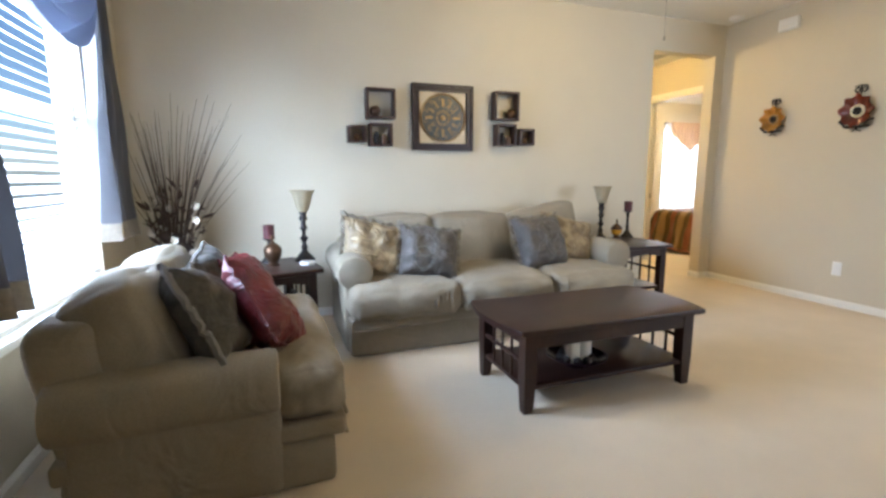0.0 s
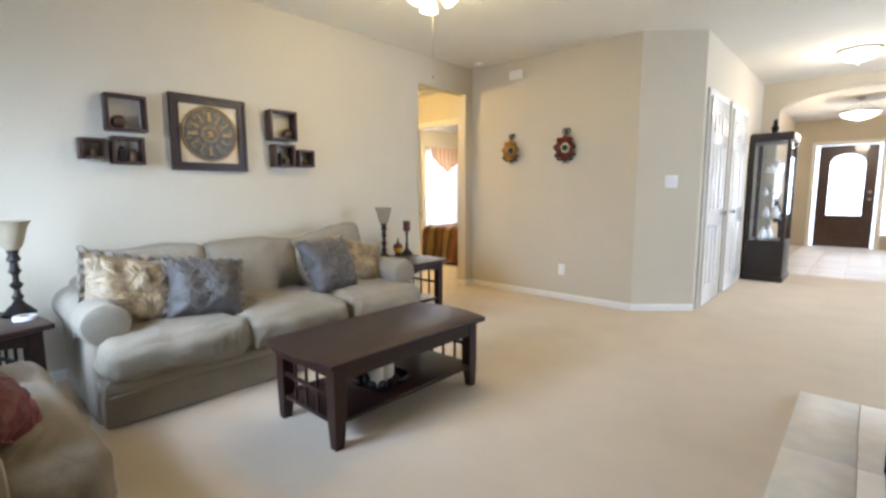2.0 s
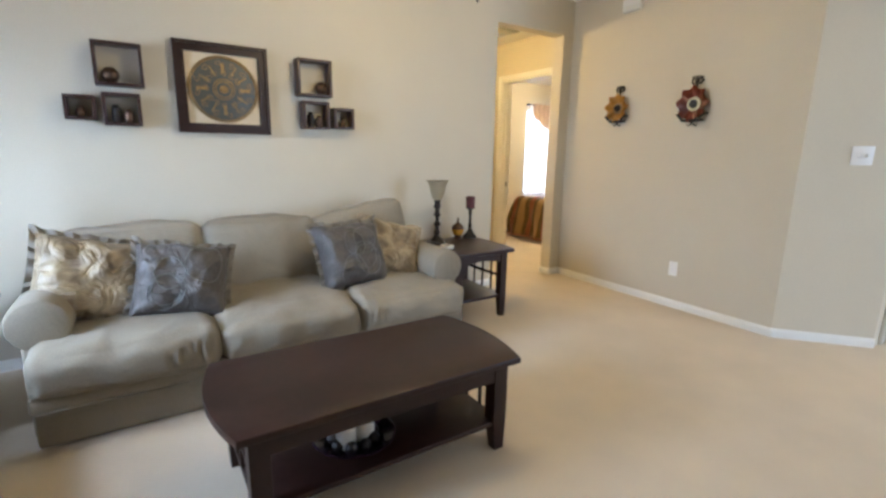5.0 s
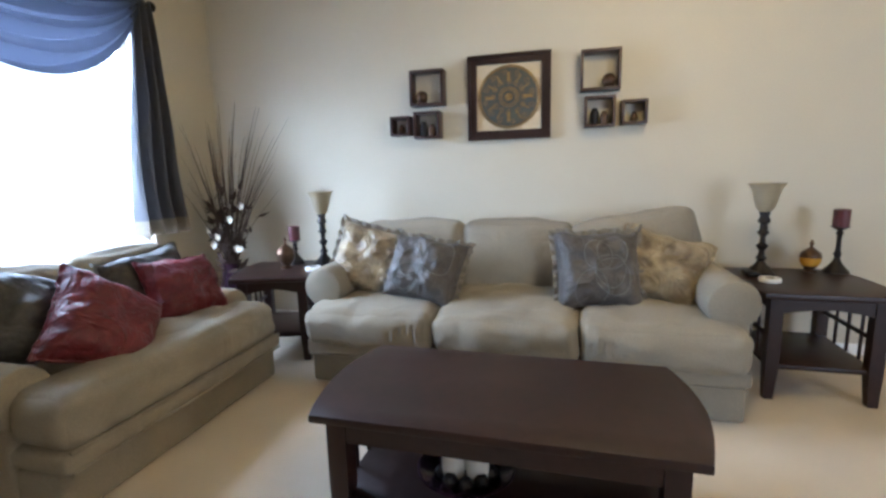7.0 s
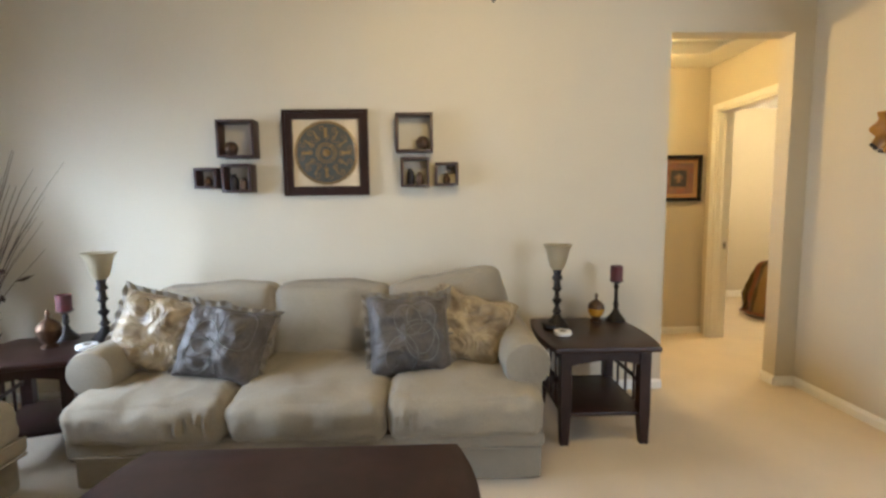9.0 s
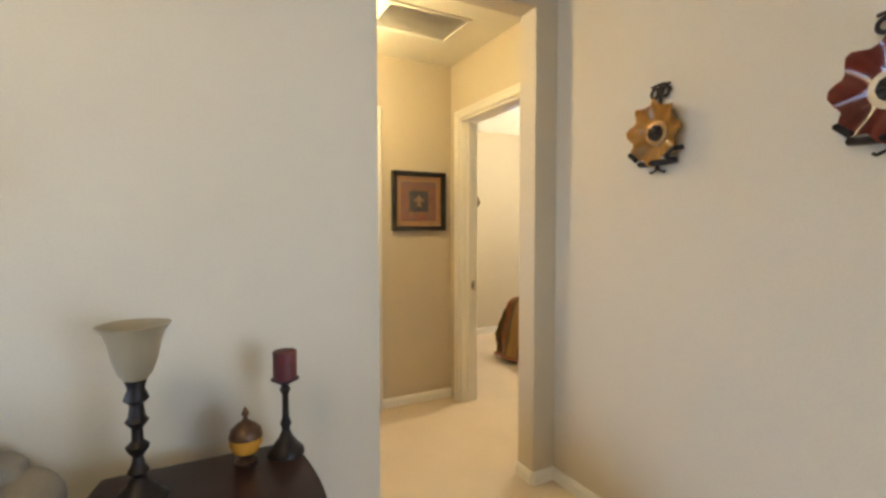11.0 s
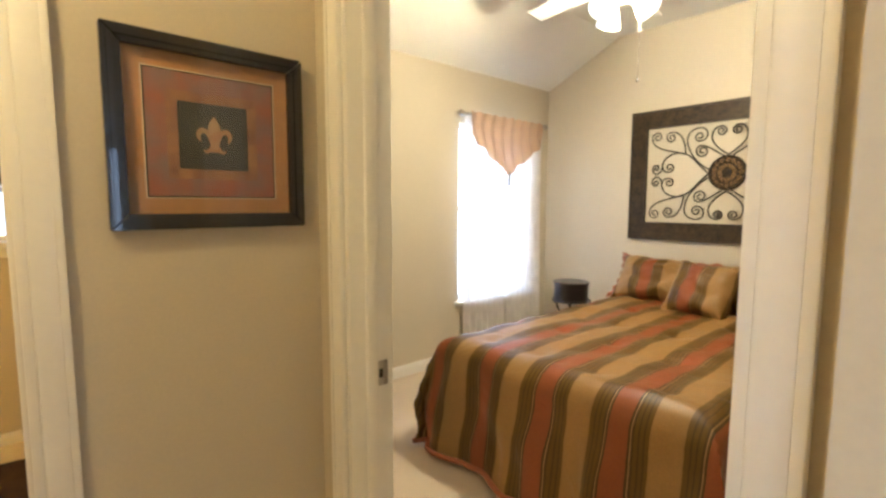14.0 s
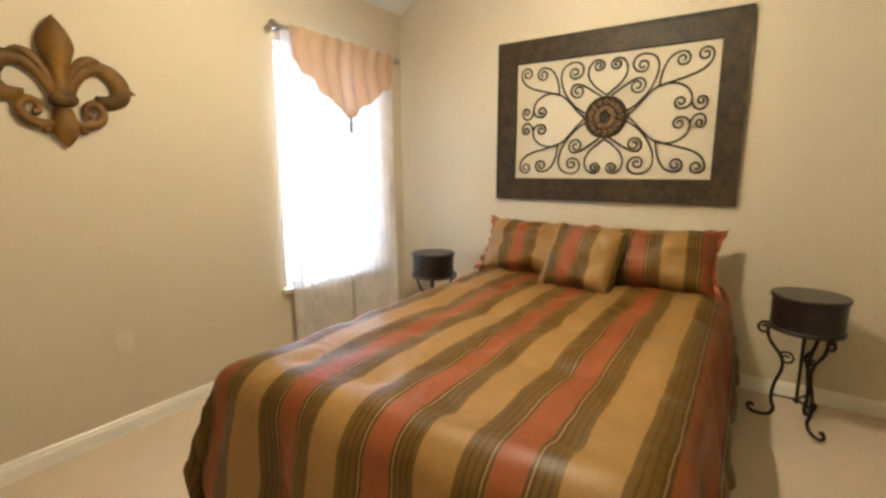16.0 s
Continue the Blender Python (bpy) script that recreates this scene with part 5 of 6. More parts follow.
ob = thing("curio_cabinet", "tall black wood curio cabinet with glass sides full of ornaments", "cabinet", pose(2.60, -2.445, 0))
W, D, H = 0.62, 0.42, 1.86
boxpart("base", M_BLACKWOOD, ob, 0, W, -D, 0, 0.0, 0.52, bevel=0.006)
boxpart("plinth", M_BLACKWOOD, ob, -0.012, W + 0.012, -D - 0.012, 0, 0.0, 0.07, bevel=0.004)
boxpart("crown", M_BLACKWOOD, ob, -0.015, W + 0.015, -D - 0.015, 0, H - 0.10, H, bevel=0.01)
for x in (0, W - 0.045):
    for y in (-D, -0.045):
        boxpart("post", M_BLACKWOOD, ob, x, x + 0.045, y, y + 0.045, 0.52, H - 0.10, bevel=0.003)
boxpart("back_mirror", material("mirror", (0.85, 0.85, 0.85), 0.03, metal=1.0, vary=0, bump=0), ob, 0.045, W - 0.045, -0.02, -0.012, 0.52, H - 0.10, bevel=0)
for z in (0.80, 1.08, 1.36):
    g = boxpart("glass_shelf", M_GLASS, ob, 0.02, W - 0.02, -D + 0.02, -0.03, z, z + 0.007, bevel=0)
g = boxpart("glass_side", M_GLASS, ob, 0.015, 0.019, -D + 0.045, -0.045, 0.52, H - 0.10, bevel=0)
g.visible_shadow = False
g = boxpart("glass_front", M_GLASS, ob, 0.045, W - 0.045, -D + 0.015, -D + 0.019, 0.52, H - 0.10, bevel=0)
g.visible_shadow = False
rng = random.Random(8)
for z in (0.521, 0.808, 1.088, 1.368):
    for k in range(4):
        s = rng.uniform(0.7, 1.3)
        bm = bmesh.new()
        lathe(bm, [(0.03 * s, 0), (0.045 * s, 0.03 * s), (0.03 * s, 0.09 * s), (0.012 * s, 0.11 * s), (0.022 * s, 0.13 * s), (0.0, 0.15 * s)], seg=14)
        simple("figurine", bm, rng.choice((M_WHITE, M_PORCELAIN, M_OLDGOLD, M_WHITE)), "small porcelain figurine on a glass shelf", "figurine", pose(2.60 + 0.10 + 0.14 * k, -2.445 - rng.uniform(0.14, 0.30), z), "figurines in the cabinet")
bm = bmesh.new()
lathe(bm, [(0.05, 0), (0.03, 0.03), (0.045, 0.08), (0.02, 0.13), (0.028, 0.16), (0.0, 0.2)], seg=14)
simple("cabinet_ornament", bm, M_IRON, "small dark figure on top of the cabinet", "ornament", pose(2.86, -2.65, H))

ob = thing("console_table", "dark console table with curved cabriole legs in the foyer", "console table", pose(4.4, -2.53, 0))
bm = bmesh.new()
slab(bm, [(-0.45, -0.16), (0.45, -0.16), (0.5, 0.14), (-0.5, 0.14)], 0.76, 0.80, 0.006)
part("tabletop", bm, M_BLACKWOOD, ob)
boxpart("apron", M_BLACKWOOD, ob, -0.42, 0.42, -0.12, 0.12, 0.68, 0.76)
for sx in (-1, 1):
    for sy in (-1, 1):
        bm = bmesh.new()
        tube(bm, [(sx * 0.40, sy * 0.11, 0.70), (sx * 0.44, sy * 0.13, 0.58), (sx * 0.41, sy * 0.12, 0.35), (sx * 0.36, sy * 0.10, 0.12), (sx * 0.40, sy * 0.12, 0.015)], 0.028, 8, 0.016)
        part("leg", bm, M_BLACKWOOD, ob)
bm = bmesh.new()
lathe(bm, [(0.06, 0), (0.09, 0.06), (0.05, 0.16), (0.03, 0.20), (0.05, 0.24), (0.0, 0.24)])
simple("foyer_vase", bm, M_IRON, "dark urn standing on the console table", "vase", pose(4.2, -2.55, 0.80))

ob = thing("door_3", "walnut entry door with a large arched glass light", "door", pose(7.93, -3.235, 0, 0, 0, -90), kind="structure")
bm = bmesh.new()
w, h = 0.90, 2.05
arc = [(0.27 * math.cos(a), 1.68 + 0.20 * math.sin(a)) for a in [math.pi * i / 14 for i in range(15)]]
for x0, x1, z0, z1 in ((-w / 2, -0.27, 0.01, h), (0.27, w / 2, 0.01, h), (-0.27, 0.27, 0.01, 0.66)):
    box(bm, x0, x1, 0, 0.045, z0, z1, 0.002)
for a, b in zip(arc, arc[1:]):
    prism(bm, [(a[0], a[1]), (b[0], b[1]), (b[0], h), (a[0], h)], 0, 0.045)
part("leaf", bm, M_DOORWOOD, ob, smooth=False)
boxpart("lower_panel", M_DOORWOOD, ob, -0.25, 0.25, -0.008, 0.0, 0.16, 0.55, bevel=0.006)
boxpart("glass_light", glass("frosted_entry_glass", (0.95, 0.97, 1.0), 0.35), ob, -0.268, 0.268, 0.018, 0.026, 0.66, 1.90, bevel=0).visible_shadow = False
bm = bmesh.new()
lathe(bm, [(0.03, 0.0), (0.03, 0.01), (0.012, 0.015), (0.012, 0.04), (0.028, 0.055), (0.0, 0.07)], seg=16, m=Matrix.Translation((0.37, 0, 0.98)) @ RY)
lathe(bm, [(0.03, 0.0), (0.03, 0.012), (0.0, 0.014)], seg=16, m=Matrix.Translation((0.37, 0, 1.12)) @ RY)
part("door_knob", bm, M_CHROME, ob)
casing("trim_entry", "x", 7.9, -1, -3.75, -2.72, 2.07)
ob = thing("window_2", "tall narrow sidelight window beside the entry door", "window", pose(0, 0, 0), kind="structure")
boxpart("pane", glass("sidelight_glass", (0.95, 0.97, 1.0), 0.35), ob, 7.96, 7.97, -4.11, -3.77, 0.30, 2.11, bevel=0).visible_shadow = False
casing("trim_sidelight", "x", 7.9, -1, -4.13, -3.77, 2.13, w=0.04)
ob = thing("wall_lantern", "small brown metal lantern hung on the wall", "lantern", pose(7.86, -4.36, 1.45))
boxpart("body", M_BRONZE, ob, -0.035, 0.035, -0.07, 0.07, 0, 0.34, bevel=0.006)
bm = bmesh.new()
lathe(bm, [(0.07, 0.34), (0.05, 0.38), (0.012, 0.43), (0.02, 0.45), (0.0, 0.47)], seg=10)
part("cap", bm, M_BRONZE, ob)
bm = bmesh.new()
box(bm, 8.9, 8.92, -8.0, 0.5, -0.5, 4.5)
simple("backdrop", bm, M_OUTSIDE, "bright overexposed daylight beyond the entry glass", kind="structure")
bm = bmesh.new()
box(bm, -6.9, -6.88, -8.5, 2.0, -0.5, 4.0)
simple("backdrop_west", bm, M_OUTSIDE, "bright overexposed daylight beyond the window", kind="structure")
bm = bmesh.new()
box(bm, -3, 5.0, 4.6, 4.62, -0.5, 4.0)
simple("backdrop_north", bm, M_OUTSIDE, "bright overexposed daylight beyond the bedroom", kind="structure")

# ---- fireplace ----
ob = thing("fireplace", "white painted fireplace surround with a black firebox", "fireplace", pose(0, 0, 0), kind="structure")
bm = bmesh.new()
FX0, FX1, FY = -3.51, -1.34, -3.91
box(bm, FX0, -2.880, -4.42, FY, 0, CEIL)
box(bm, -1.820, FX1, -4.42, FY, 0, CEIL)
box(bm, -2.880, -1.820, -4.42, FY, 0.715, CEIL)
part("chimney_breast", bm, M_WALL, ob, smooth=False)
bm = bmesh.new()
box(bm, -2.880, -1.820, -4.37, -4.32, 0.03, 0.715)
part("firebox", bm, M_SMOKE, ob, "black firebox lining", smooth=False)
bm = bmesh.new()
for a in ((-2.878, -2.790, 0.03, 0.713), (-1.910, -1.822, 0.03, 0.713), (-2.790, -1.910, 0.60, 0.713), (-2.790, -1.910, 0.03, 0.12)):
    box(bm, a[0], a[1], FY - 0.03, FY + 0.005, a[2], a[3], 0.003)
box(bm, -2.790, -1.910, FY - 0.025, FY - 0.018, 0.12, 0.60)
part("metal_front", bm, M_SMOKE, ob, "black metal fireplace front", smooth=False)
for x in (-3.090, -1.790):
    boxpart("pilaster", M_TRIM, ob, x, x + 0.18, FY, FY + 0.045, 0.03, 0.93, bevel=0.006)
boxpart("frieze", M_TRIM, ob, -3.090, -1.610, FY, FY + 0.05, 0.93, 1.06, bevel=0.006)
boxpart("mantel_shelf", M_TRIM, ob, -3.280, -1.360, FY, FY + 0.13, 1.145, 1.19, bevel=0.008)
boxpart("cornice", M_TRIM, ob, -3.220, -1.440, FY, FY + 0.09, 1.06, 1.145, bevel=0.03)
hx = struct("hearth", M_GROUT, (-3.580, -1.300, FY, -3.40, 0.0, 0.026), label="hearth bed under pale stone tiles")
hob = None
for i in range(3):
    for j in range(2):
        if hob is None:
            bm = bmesh.new()
            box(bm, -0.378, 0.378, -0.1245, 0.1245, 0, 0.008, 0.003)
            hob = part("tile", bm, M_HEARTH, hx)
            t2 = hob
        else:
            t2 = new("tile", hob.data)
            t2.parent = hx
        t2.location = (-3.200 + 0.76 * i, -3.528 - 0.25 * j, 0.026)

ob = thing("fire_screen", "black scrolled iron fire screen standing on the hearth", "fire screen", pose(-2.300, -3.79, 0.034))


def screen_panel(m, w, h):
    bm = bmesh.new()
    top = [(-w / 2 + w * i / 10, h + 0.07 * math.sin(math.pi * i / 10)) for i in range(11)]
    pts = [(-w / 2, 0)] + top + [(w / 2, 0), (-w / 2, 0)]
    tube(bm, [m @ Vector((x, 0, z)) for x, z in pts], 0.011, 6)
    for sx in (-1, 1):
        for cz, r in ((h * 0.2, 0.07), (h * 0.5, 0.08), (h * 0.8, 0.07)):
            tube(bm, [m @ Vector((x, 0, z)) for x, z in spiral(sx * w * 0.24, cz, r, 0.015, 1.57 * sx, 1.6 * sx, 22)], 0.007, 5)
    tube(bm, [m @ Vector((0, 0, z)) for z in (0.0, h * 0.5, h + 0.07)], 0.008, 5)
    for cz in (h * 0.35, h * 0.66):
        for k in range(6):
            a = math.pi * k / 3
            tube(bm, [m @ Vector((0, 0, cz)), m @ Vector((0.04 * math.cos(a), -0.012, cz + 0.04 * math.sin(a)))], 0.012, 5, 0.004)
    return bm


part("centre_panel", screen_panel(Matrix.Translation((0, 0.045, 0)), 0.52, 0.62), M_IRON, ob)
for sx in (-1, 1):
    part("side_panel", screen_panel(Matrix.Translation((sx * 0.385, 0.035, 0)) @ Matrix.Rotation(radians(-sx * 6), 4, "Z"), 0.24, 0.56), M_IRON, ob)

ob = thing("potted_orchid", "red silk orchid in a dark pot on the mantel", "plant", pose(-1.430, FY + 0.068, 1.19))
bm = bmesh.new()
lathe(bm, [(0.04, 0), (0.052, 0.09), (0.056, 0.10), (0.048, 0.10), (0.0, 0.09)])
part("pot", bm, M_IRON, ob)
bm = bmesh.new()
for k in range(5):
    a = 1.3 * k
    d = Vector((math.cos(a), math.sin(a) * 0.6, 0.25))
    s = Vector((-math.sin(a), math.cos(a), 0))
    prev = None
    for i in range(6):
        q = i / 5
        c = Vector((0, 0, 0.10)) + d * 0.15 * q + Vector((0, 0, 0.05 * q - 0.10 * q * q))
        wd = 0.03 * math.sin(math.pi * min(0.98, 0.1 + 0.9 * q))
        cur = (bm.verts.new(c + s * wd), bm.verts.new(c - s * wd))
        if prev:
            bm.faces.new((prev[0], prev[1], cur[1], cur[0]))
        prev = cur
part("leaves", bm, M_LEAF, ob)
bm = bmesh.new()
tube(bm, [(0, 0, 0.09), (0.01, 0, 0.2), (0.0, 0, 0.3), (-0.06, 0, 0.37)], 0.004, 5)
tube(bm, [(0.01, 0, 0.09), (0.03, 0, 0.2), (0.03, 0, 0.3), (0.06, 0, 0.35)], 0.004, 5)
part("stem", bm, M_LEAF, ob)
rng = random.Random(3)
for k in range(12):
    bm = bmesh.new()
    c = Vector((rng.uniform(-0.12, 0.10), rng.uniform(-0.02, 0.03), rng.uniform(0.27, 0.39)))
    for j in range(5):
        b = 2 * math.pi * j / 5 + k
        d = Vector((math.cos(b), 0.35, math.sin(b))).normalized()
        t = d.cross(Vector((0, 1, 0))).normalized()
        r = 0.046
        bm.faces.new([bm.verts.new(c), bm.verts.new(c + d * r * 0.6 + t * r * 0.5), bm.verts.new(c + d * r * 1.2), bm.verts.new(c + d * r * 0.6 - t * r * 0.5)])
    part("bloom", bm, M_ORCHID, ob)
ob = thing("hurricane_vase", "tall brass and dark iron candle vase on the mantel", "vase", pose(-2.02, FY + 0.056, 1.19) @ Matrix.Scale(0.74, 4))
bm = bmesh.new()
lathe(bm, [(0.07, 0), (0.06, 0.03), (0.025, 0.07), (0.035, 0.14), (0.02, 0.22), (0.05, 0.29), (0.075, 0.31)])
part("pedestal", bm, M_IRON, ob)
bm = bmesh.new()
lathe(bm, [(0.062, 0.31), (0.066, 0.36), (0.060, 0.37), (0.062, 0.58), (0.067, 0.59), (0.067, 0.60), (0.058, 0.60), (0.056, 0.32), (0.0, 0.315)])
part("cylinder", bm, M_BRASS, ob, "tall brass cylinder with dark bands")


# ---- hall ----
ob = thing("framed_print", "black framed print of nested rust and ochre squares behind glass", "picture", pose(-0.171, 1.25, 1.442))
w, h = 0.412, 0.416
bm = bmesh.new()
for a in range(4):
    m = Matrix.Rotation(radians(90 * a), 4, "Y")
    prism(bm, [(-w / 2, h / 2), (w / 2, h / 2), (w / 2 - 0.034, h / 2 - 0.034), (-w / 2 + 0.034, h / 2 - 0.034)], -0.026, -0.002, m)
    prism(bm, [(-w / 2 + 0.010, h / 2 - 0.010), (w / 2 - 0.010, h / 2 - 0.010), (w / 2 - 0.022, h / 2 - 0.022), (-w / 2 + 0.022, h / 2 - 0.022)], -0.030, -0.026, m)
part("frame", bm, M_BLACKFR, ob, smooth=False)
for nm, r, mat, y in (("mat", 0.176, M_MAT, -0.006), ("pale_line", 0.1405, M_PAPER, -0.0064), ("inner_line", 0.138, M_BLACKFR, -0.0068), ("print", 0.135, M_RUST, -0.0076), ("border_square", 0.096, M_BORDER, -0.0084), ("centre_square", 0.074, M_INK, -0.0092)):
    boxpart(nm, mat, ob, -r, r, y, -0.003, -r, r, bevel=0)
motif = part("lily_motif", petal([(0, -0.034, 0.010), (0, -0.010, 0.009), (0, 0.015, 0.013), (0, 0.032, 0.010), (0, 0.046, 0.001)], 0.08, 0, 0.0104), M_LILY, ob, "pale lily motif")
for sx in (-1, 1):
    part("lily_leaf", petal([(sx * 0.006, -0.014, 0.004), (sx * 0.014, 0.008, 0.005), (sx * 0.027, 0.014, 0.006), (sx * 0.034, 0.002, 0.005), (sx * 0.030, -0.012, 0.001)], 0.1, 0, 0.0100), M_LILY, motif)
    part("lily_foot", petal([(sx * 0.004, -0.020, 0.004), (sx * 0.016, -0.034, 0.004), (sx * 0.024, -0.030, 0.002)], 0.1, 0, 0.0100), M_LILY, motif)
bm = bmesh.new()
box(bm, -0.176, 0.176, -0.0155, -0.0135, -0.176, 0.176)
g = part("glazing", bm, M_GLASS, ob, smooth=False)
g.visible_shadow = False
ob = thing("strike_plate", "small nickel strike plate in the door jamb", "door hardware", pose(0.178, DY1 - 0.012, 0.84))
boxpart("plate", M_CHROME, ob, -0.022, 0.022, -0.002, 0, -0.034, 0.034, bevel=0.0008)
boxpart("latch_hole", M_SMOKE, ob, -0.006, 0.006, -0.0026, -0.0019, -0.012, 0.012, bevel=0)
bm = bmesh.new()
lathe(bm, [(0.006, 0), (0.005, 0.014), (0.010, 0.02), (0.0, 0.026)], seg=10, m=RY)
simple("wall_hook", bm, M_CHROME, "tiny metal hook on the bedroom wall", "hook", pose(0.62, BY, 1.62))

# ---- bathroom ----
ob = thing("window_3", "small white framed bathroom window with slat blind", "window", pose(0, 0, 0), kind="structure")
bm = bmesh.new()
for a in ((-1.01, -0.98, 1.09, 1.9), (-0.48, -0.45, 1.09, 1.9), (-0.98, -0.48, 1.09, 1.12), (-0.98, -0.48, 1.87, 1.9)):
    box(bm, a[0], a[1], 3.44, 3.48, a[2], a[3], 0.003)
part("window_frame", bm, M_TRIM, ob)
boxpart("window_sill", M_TRIM, ob, -1.05, -0.41, 3.36, 3.44, 1.055, 1.088)
boxpart("sill_apron", M_TRIM, ob, -1.02, -0.44, 3.385, 3.40, 1.005, 1.055)
sl = None
for k in range(13):
    if sl is None:
        bm = bmesh.new()
        boxm(bm, Matrix.Rotation(radians(-38), 4, "X"), 0.49, 0.045, 0.003)
        sl = s2 = part("slat", bm, M_WHITE, ob, smooth=False)
    else:
        s2 = new("slat", sl.data)
        s2.parent = ob
    s2.location = (-0.73, 3.425, 1.36 + 0.042 * k)
ob = thing("balloon_valance", "brown taffeta gathered balloon curtain over the small window", "curtain", pose(-0.72, 3.36, 0.02))
bm = bmesh.new()
tube(bm, [(-0.39, 0, 1.99), (0.39, 0, 1.99)], 0.008, 8)
part("rod", bm, M_IRON, ob)
bm = bmesh.new()
rows = []
for i in range(25):
    q = i / 24
    row = []
    for j in range(81):
        u = -1 + 2 * j / 80
        sc = abs(math.sin(1.5 * math.pi * (u + 1)))
        bottom = 1.36 - 0.05 * sc + (0.12 * math.exp(-((abs(u) - 0.42) / 0.09) ** 2))
        if abs(u) > 0.62:
            bottom = 1.34 + 0.03 * math.sin(u * 9)
        z = 2.02 + (bottom - 2.02) * q
        puff = 0.012 * math.sin(u * 60) * (1 - q) + (0.05 * sc + 0.02 * math.sin(u * 23 + q * 5)) * q ** 2
        row.append((0.36 * u * (1 - 0.03 * math.sin(q * 3)), -0.02 - abs(puff), z + 0.006 * math.sin(u * 40) * (1 if i == 0 else 0)))
    rows.append(row)
vs = [[bm.verts.new(p) for p in r] for r in rows]
for i in range(24):
    for j in range(80):
        u, q = -1 + 2 * (j + 0.5) / 80, (i + 0.5) / 24
        if abs(u) < 0.66 and 0.24 < q < 0.66 - 0.28 * math.exp(-((abs(u) - 0.33) / 0.16) ** 2) * 0:
            continue
        bm.faces.new((vs[i][j], vs[i][j + 1], vs[i + 1][j + 1], vs[i + 1][j]))
bmesh.ops.delete(bm, geom=[v for v in bm.verts if not v.link_faces], context="VERTS")
part("cloth", bm, M_BATHCURT, ob)
for x in (-0.15, 0.15):
    bm = bmesh.new()
    lathe(bm, [(0.0, 1.475), (0.018, 1.47), (0.030, 1.45), (0.022, 1.43), (0.016, 1.42), (0.026, 1.39), (0.034, 1.35), (0.024, 1.345), (0.0, 1.36)], x, -0.075, 12)
    part("tie_knot", bm, M_BATHCURT, ob, "knotted taffeta tail")
ob = thing("round_plaque", "round carved cream plaque on the bathroom wall", "wall decor", pose(-0.165, 3.4, 1.67))
bm = bmesh.new()
lathe(bm, [(0.15, 0.0), (0.15, 0.012), (0.14, 0.018), (0.10, 0.012), (0.0, 0.012)], seg=36, m=RY)
part("disc", bm, M_PAPER, ob)
bm = bmesh.new()
for k in range(6):
    a = math.pi * k / 3
    tube(bm, [(x * math.cos(a) - z * math.sin(a), -0.014, x * math.sin(a) + z * math.cos(a)) for x, z in spiral(0.06, 0, 0.035, 0.01, 0, 1.2, 14)], 0.005, 5)
part("carving", bm, M_OLDGOLD, ob)

ob = thing("toilet", "white porcelain toilet with closed lid", "toilet", pose(-0.31, 2.90, 0, 0, 0, 180))


def oval(cx, cy, rx, ry, n=28, sq=0.0):
    return [(cx + rx * math.cos(2 * math.pi * i / n), cy + ry * math.sin(2 * math.pi * i / n)) for i in range(n)]


bm = bmesh.new()
rings = []
for z, cx, rx, ry in ((0, -0.04, 0.17, 0.105), (0.05, -0.04, 0.15, 0.09), (0.16, -0.02, 0.15, 0.10), (0.26, 0.0, 0.20, 0.15), (0.36, 0.02, 0.235, 0.18), (0.39, 0.02, 0.235, 0.18)):
    rings.append([bm.verts.new((x, y, z)) for x, y in oval(cx, 0, rx, ry)])
for a, b in zip(rings, rings[1:]):
    for i in range(28):
        bm.faces.new((a[i], a[(i + 1) % 28], b[(i + 1) % 28], b[i]))
bm.faces.new(rings[0][::-1])
bm.faces.new(rings[-1])
part("bowl", bm, M_PORCELAIN, ob)
bm = bmesh.new()
slab(bm, oval(0.02, 0, 0.245, 0.19), 0.393, 0.413, 0.006)
part("seat", bm, M_PORCELAIN, ob)
bm = bmesh.new()
slab(bm, oval(0.02, 0, 0.24, 0.185), 0.416, 0.436, 0.008)
part("lid", bm, M_PORCELAIN, ob)
bm = bmesh.new()
soft(bm, 0.19, 0.42, 0.34, 0.03, 0.004, 8, 0, 0, Matrix.Translation((-0.30, 0, 0.57)))
part("tank", bm, M_PORCELAIN, ob)
ob = thing("vanity", "white bathroom vanity cabinet with a pale top", "vanity", pose(-0.22, 1.98, 0))
boxpart("body", M_TRIM, ob, -0.17, 0.24, -0.40, 0.36, 0.08, 0.80, bevel=0.004)
boxpart("toe_kick", M_TRIM, ob, -0.12, 0.24, -0.40, 0.36, 0.0, 0.08, bevel=0)
boxpart("countertop", M_PORCELAIN, ob, -0.195, 0.25, -0.42, 0.38, 0.80, 0.84, bevel=0.008)
for y0 in (-0.37, 0.0):
    boxpart("door", M_TRIM, ob, -0.186, -0.17, y0, y0 + 0.34, 0.12, 0.60, bevel=0.004)
    boxpart("drawer_front", M_TRIM, ob, -0.186, -0.17, y0, y0 + 0.34, 0.63, 0.78, bevel=0.004)


def bath_rug(x0, x1, y0, y1):
    bm = bmesh.new()
    soft(bm, x1 - x0, y1 - y0, 0.024, 0.010, 0.002, 12, 0.004, 2, scale=9)
    simple("bath_rug", bm, M_RUG, "dark brown shaggy rectangular bath rug", "rug", pose((x0 + x1) / 2, (y0 + y1) / 2, 0.014, 0, 0, -2), "bath rugs")


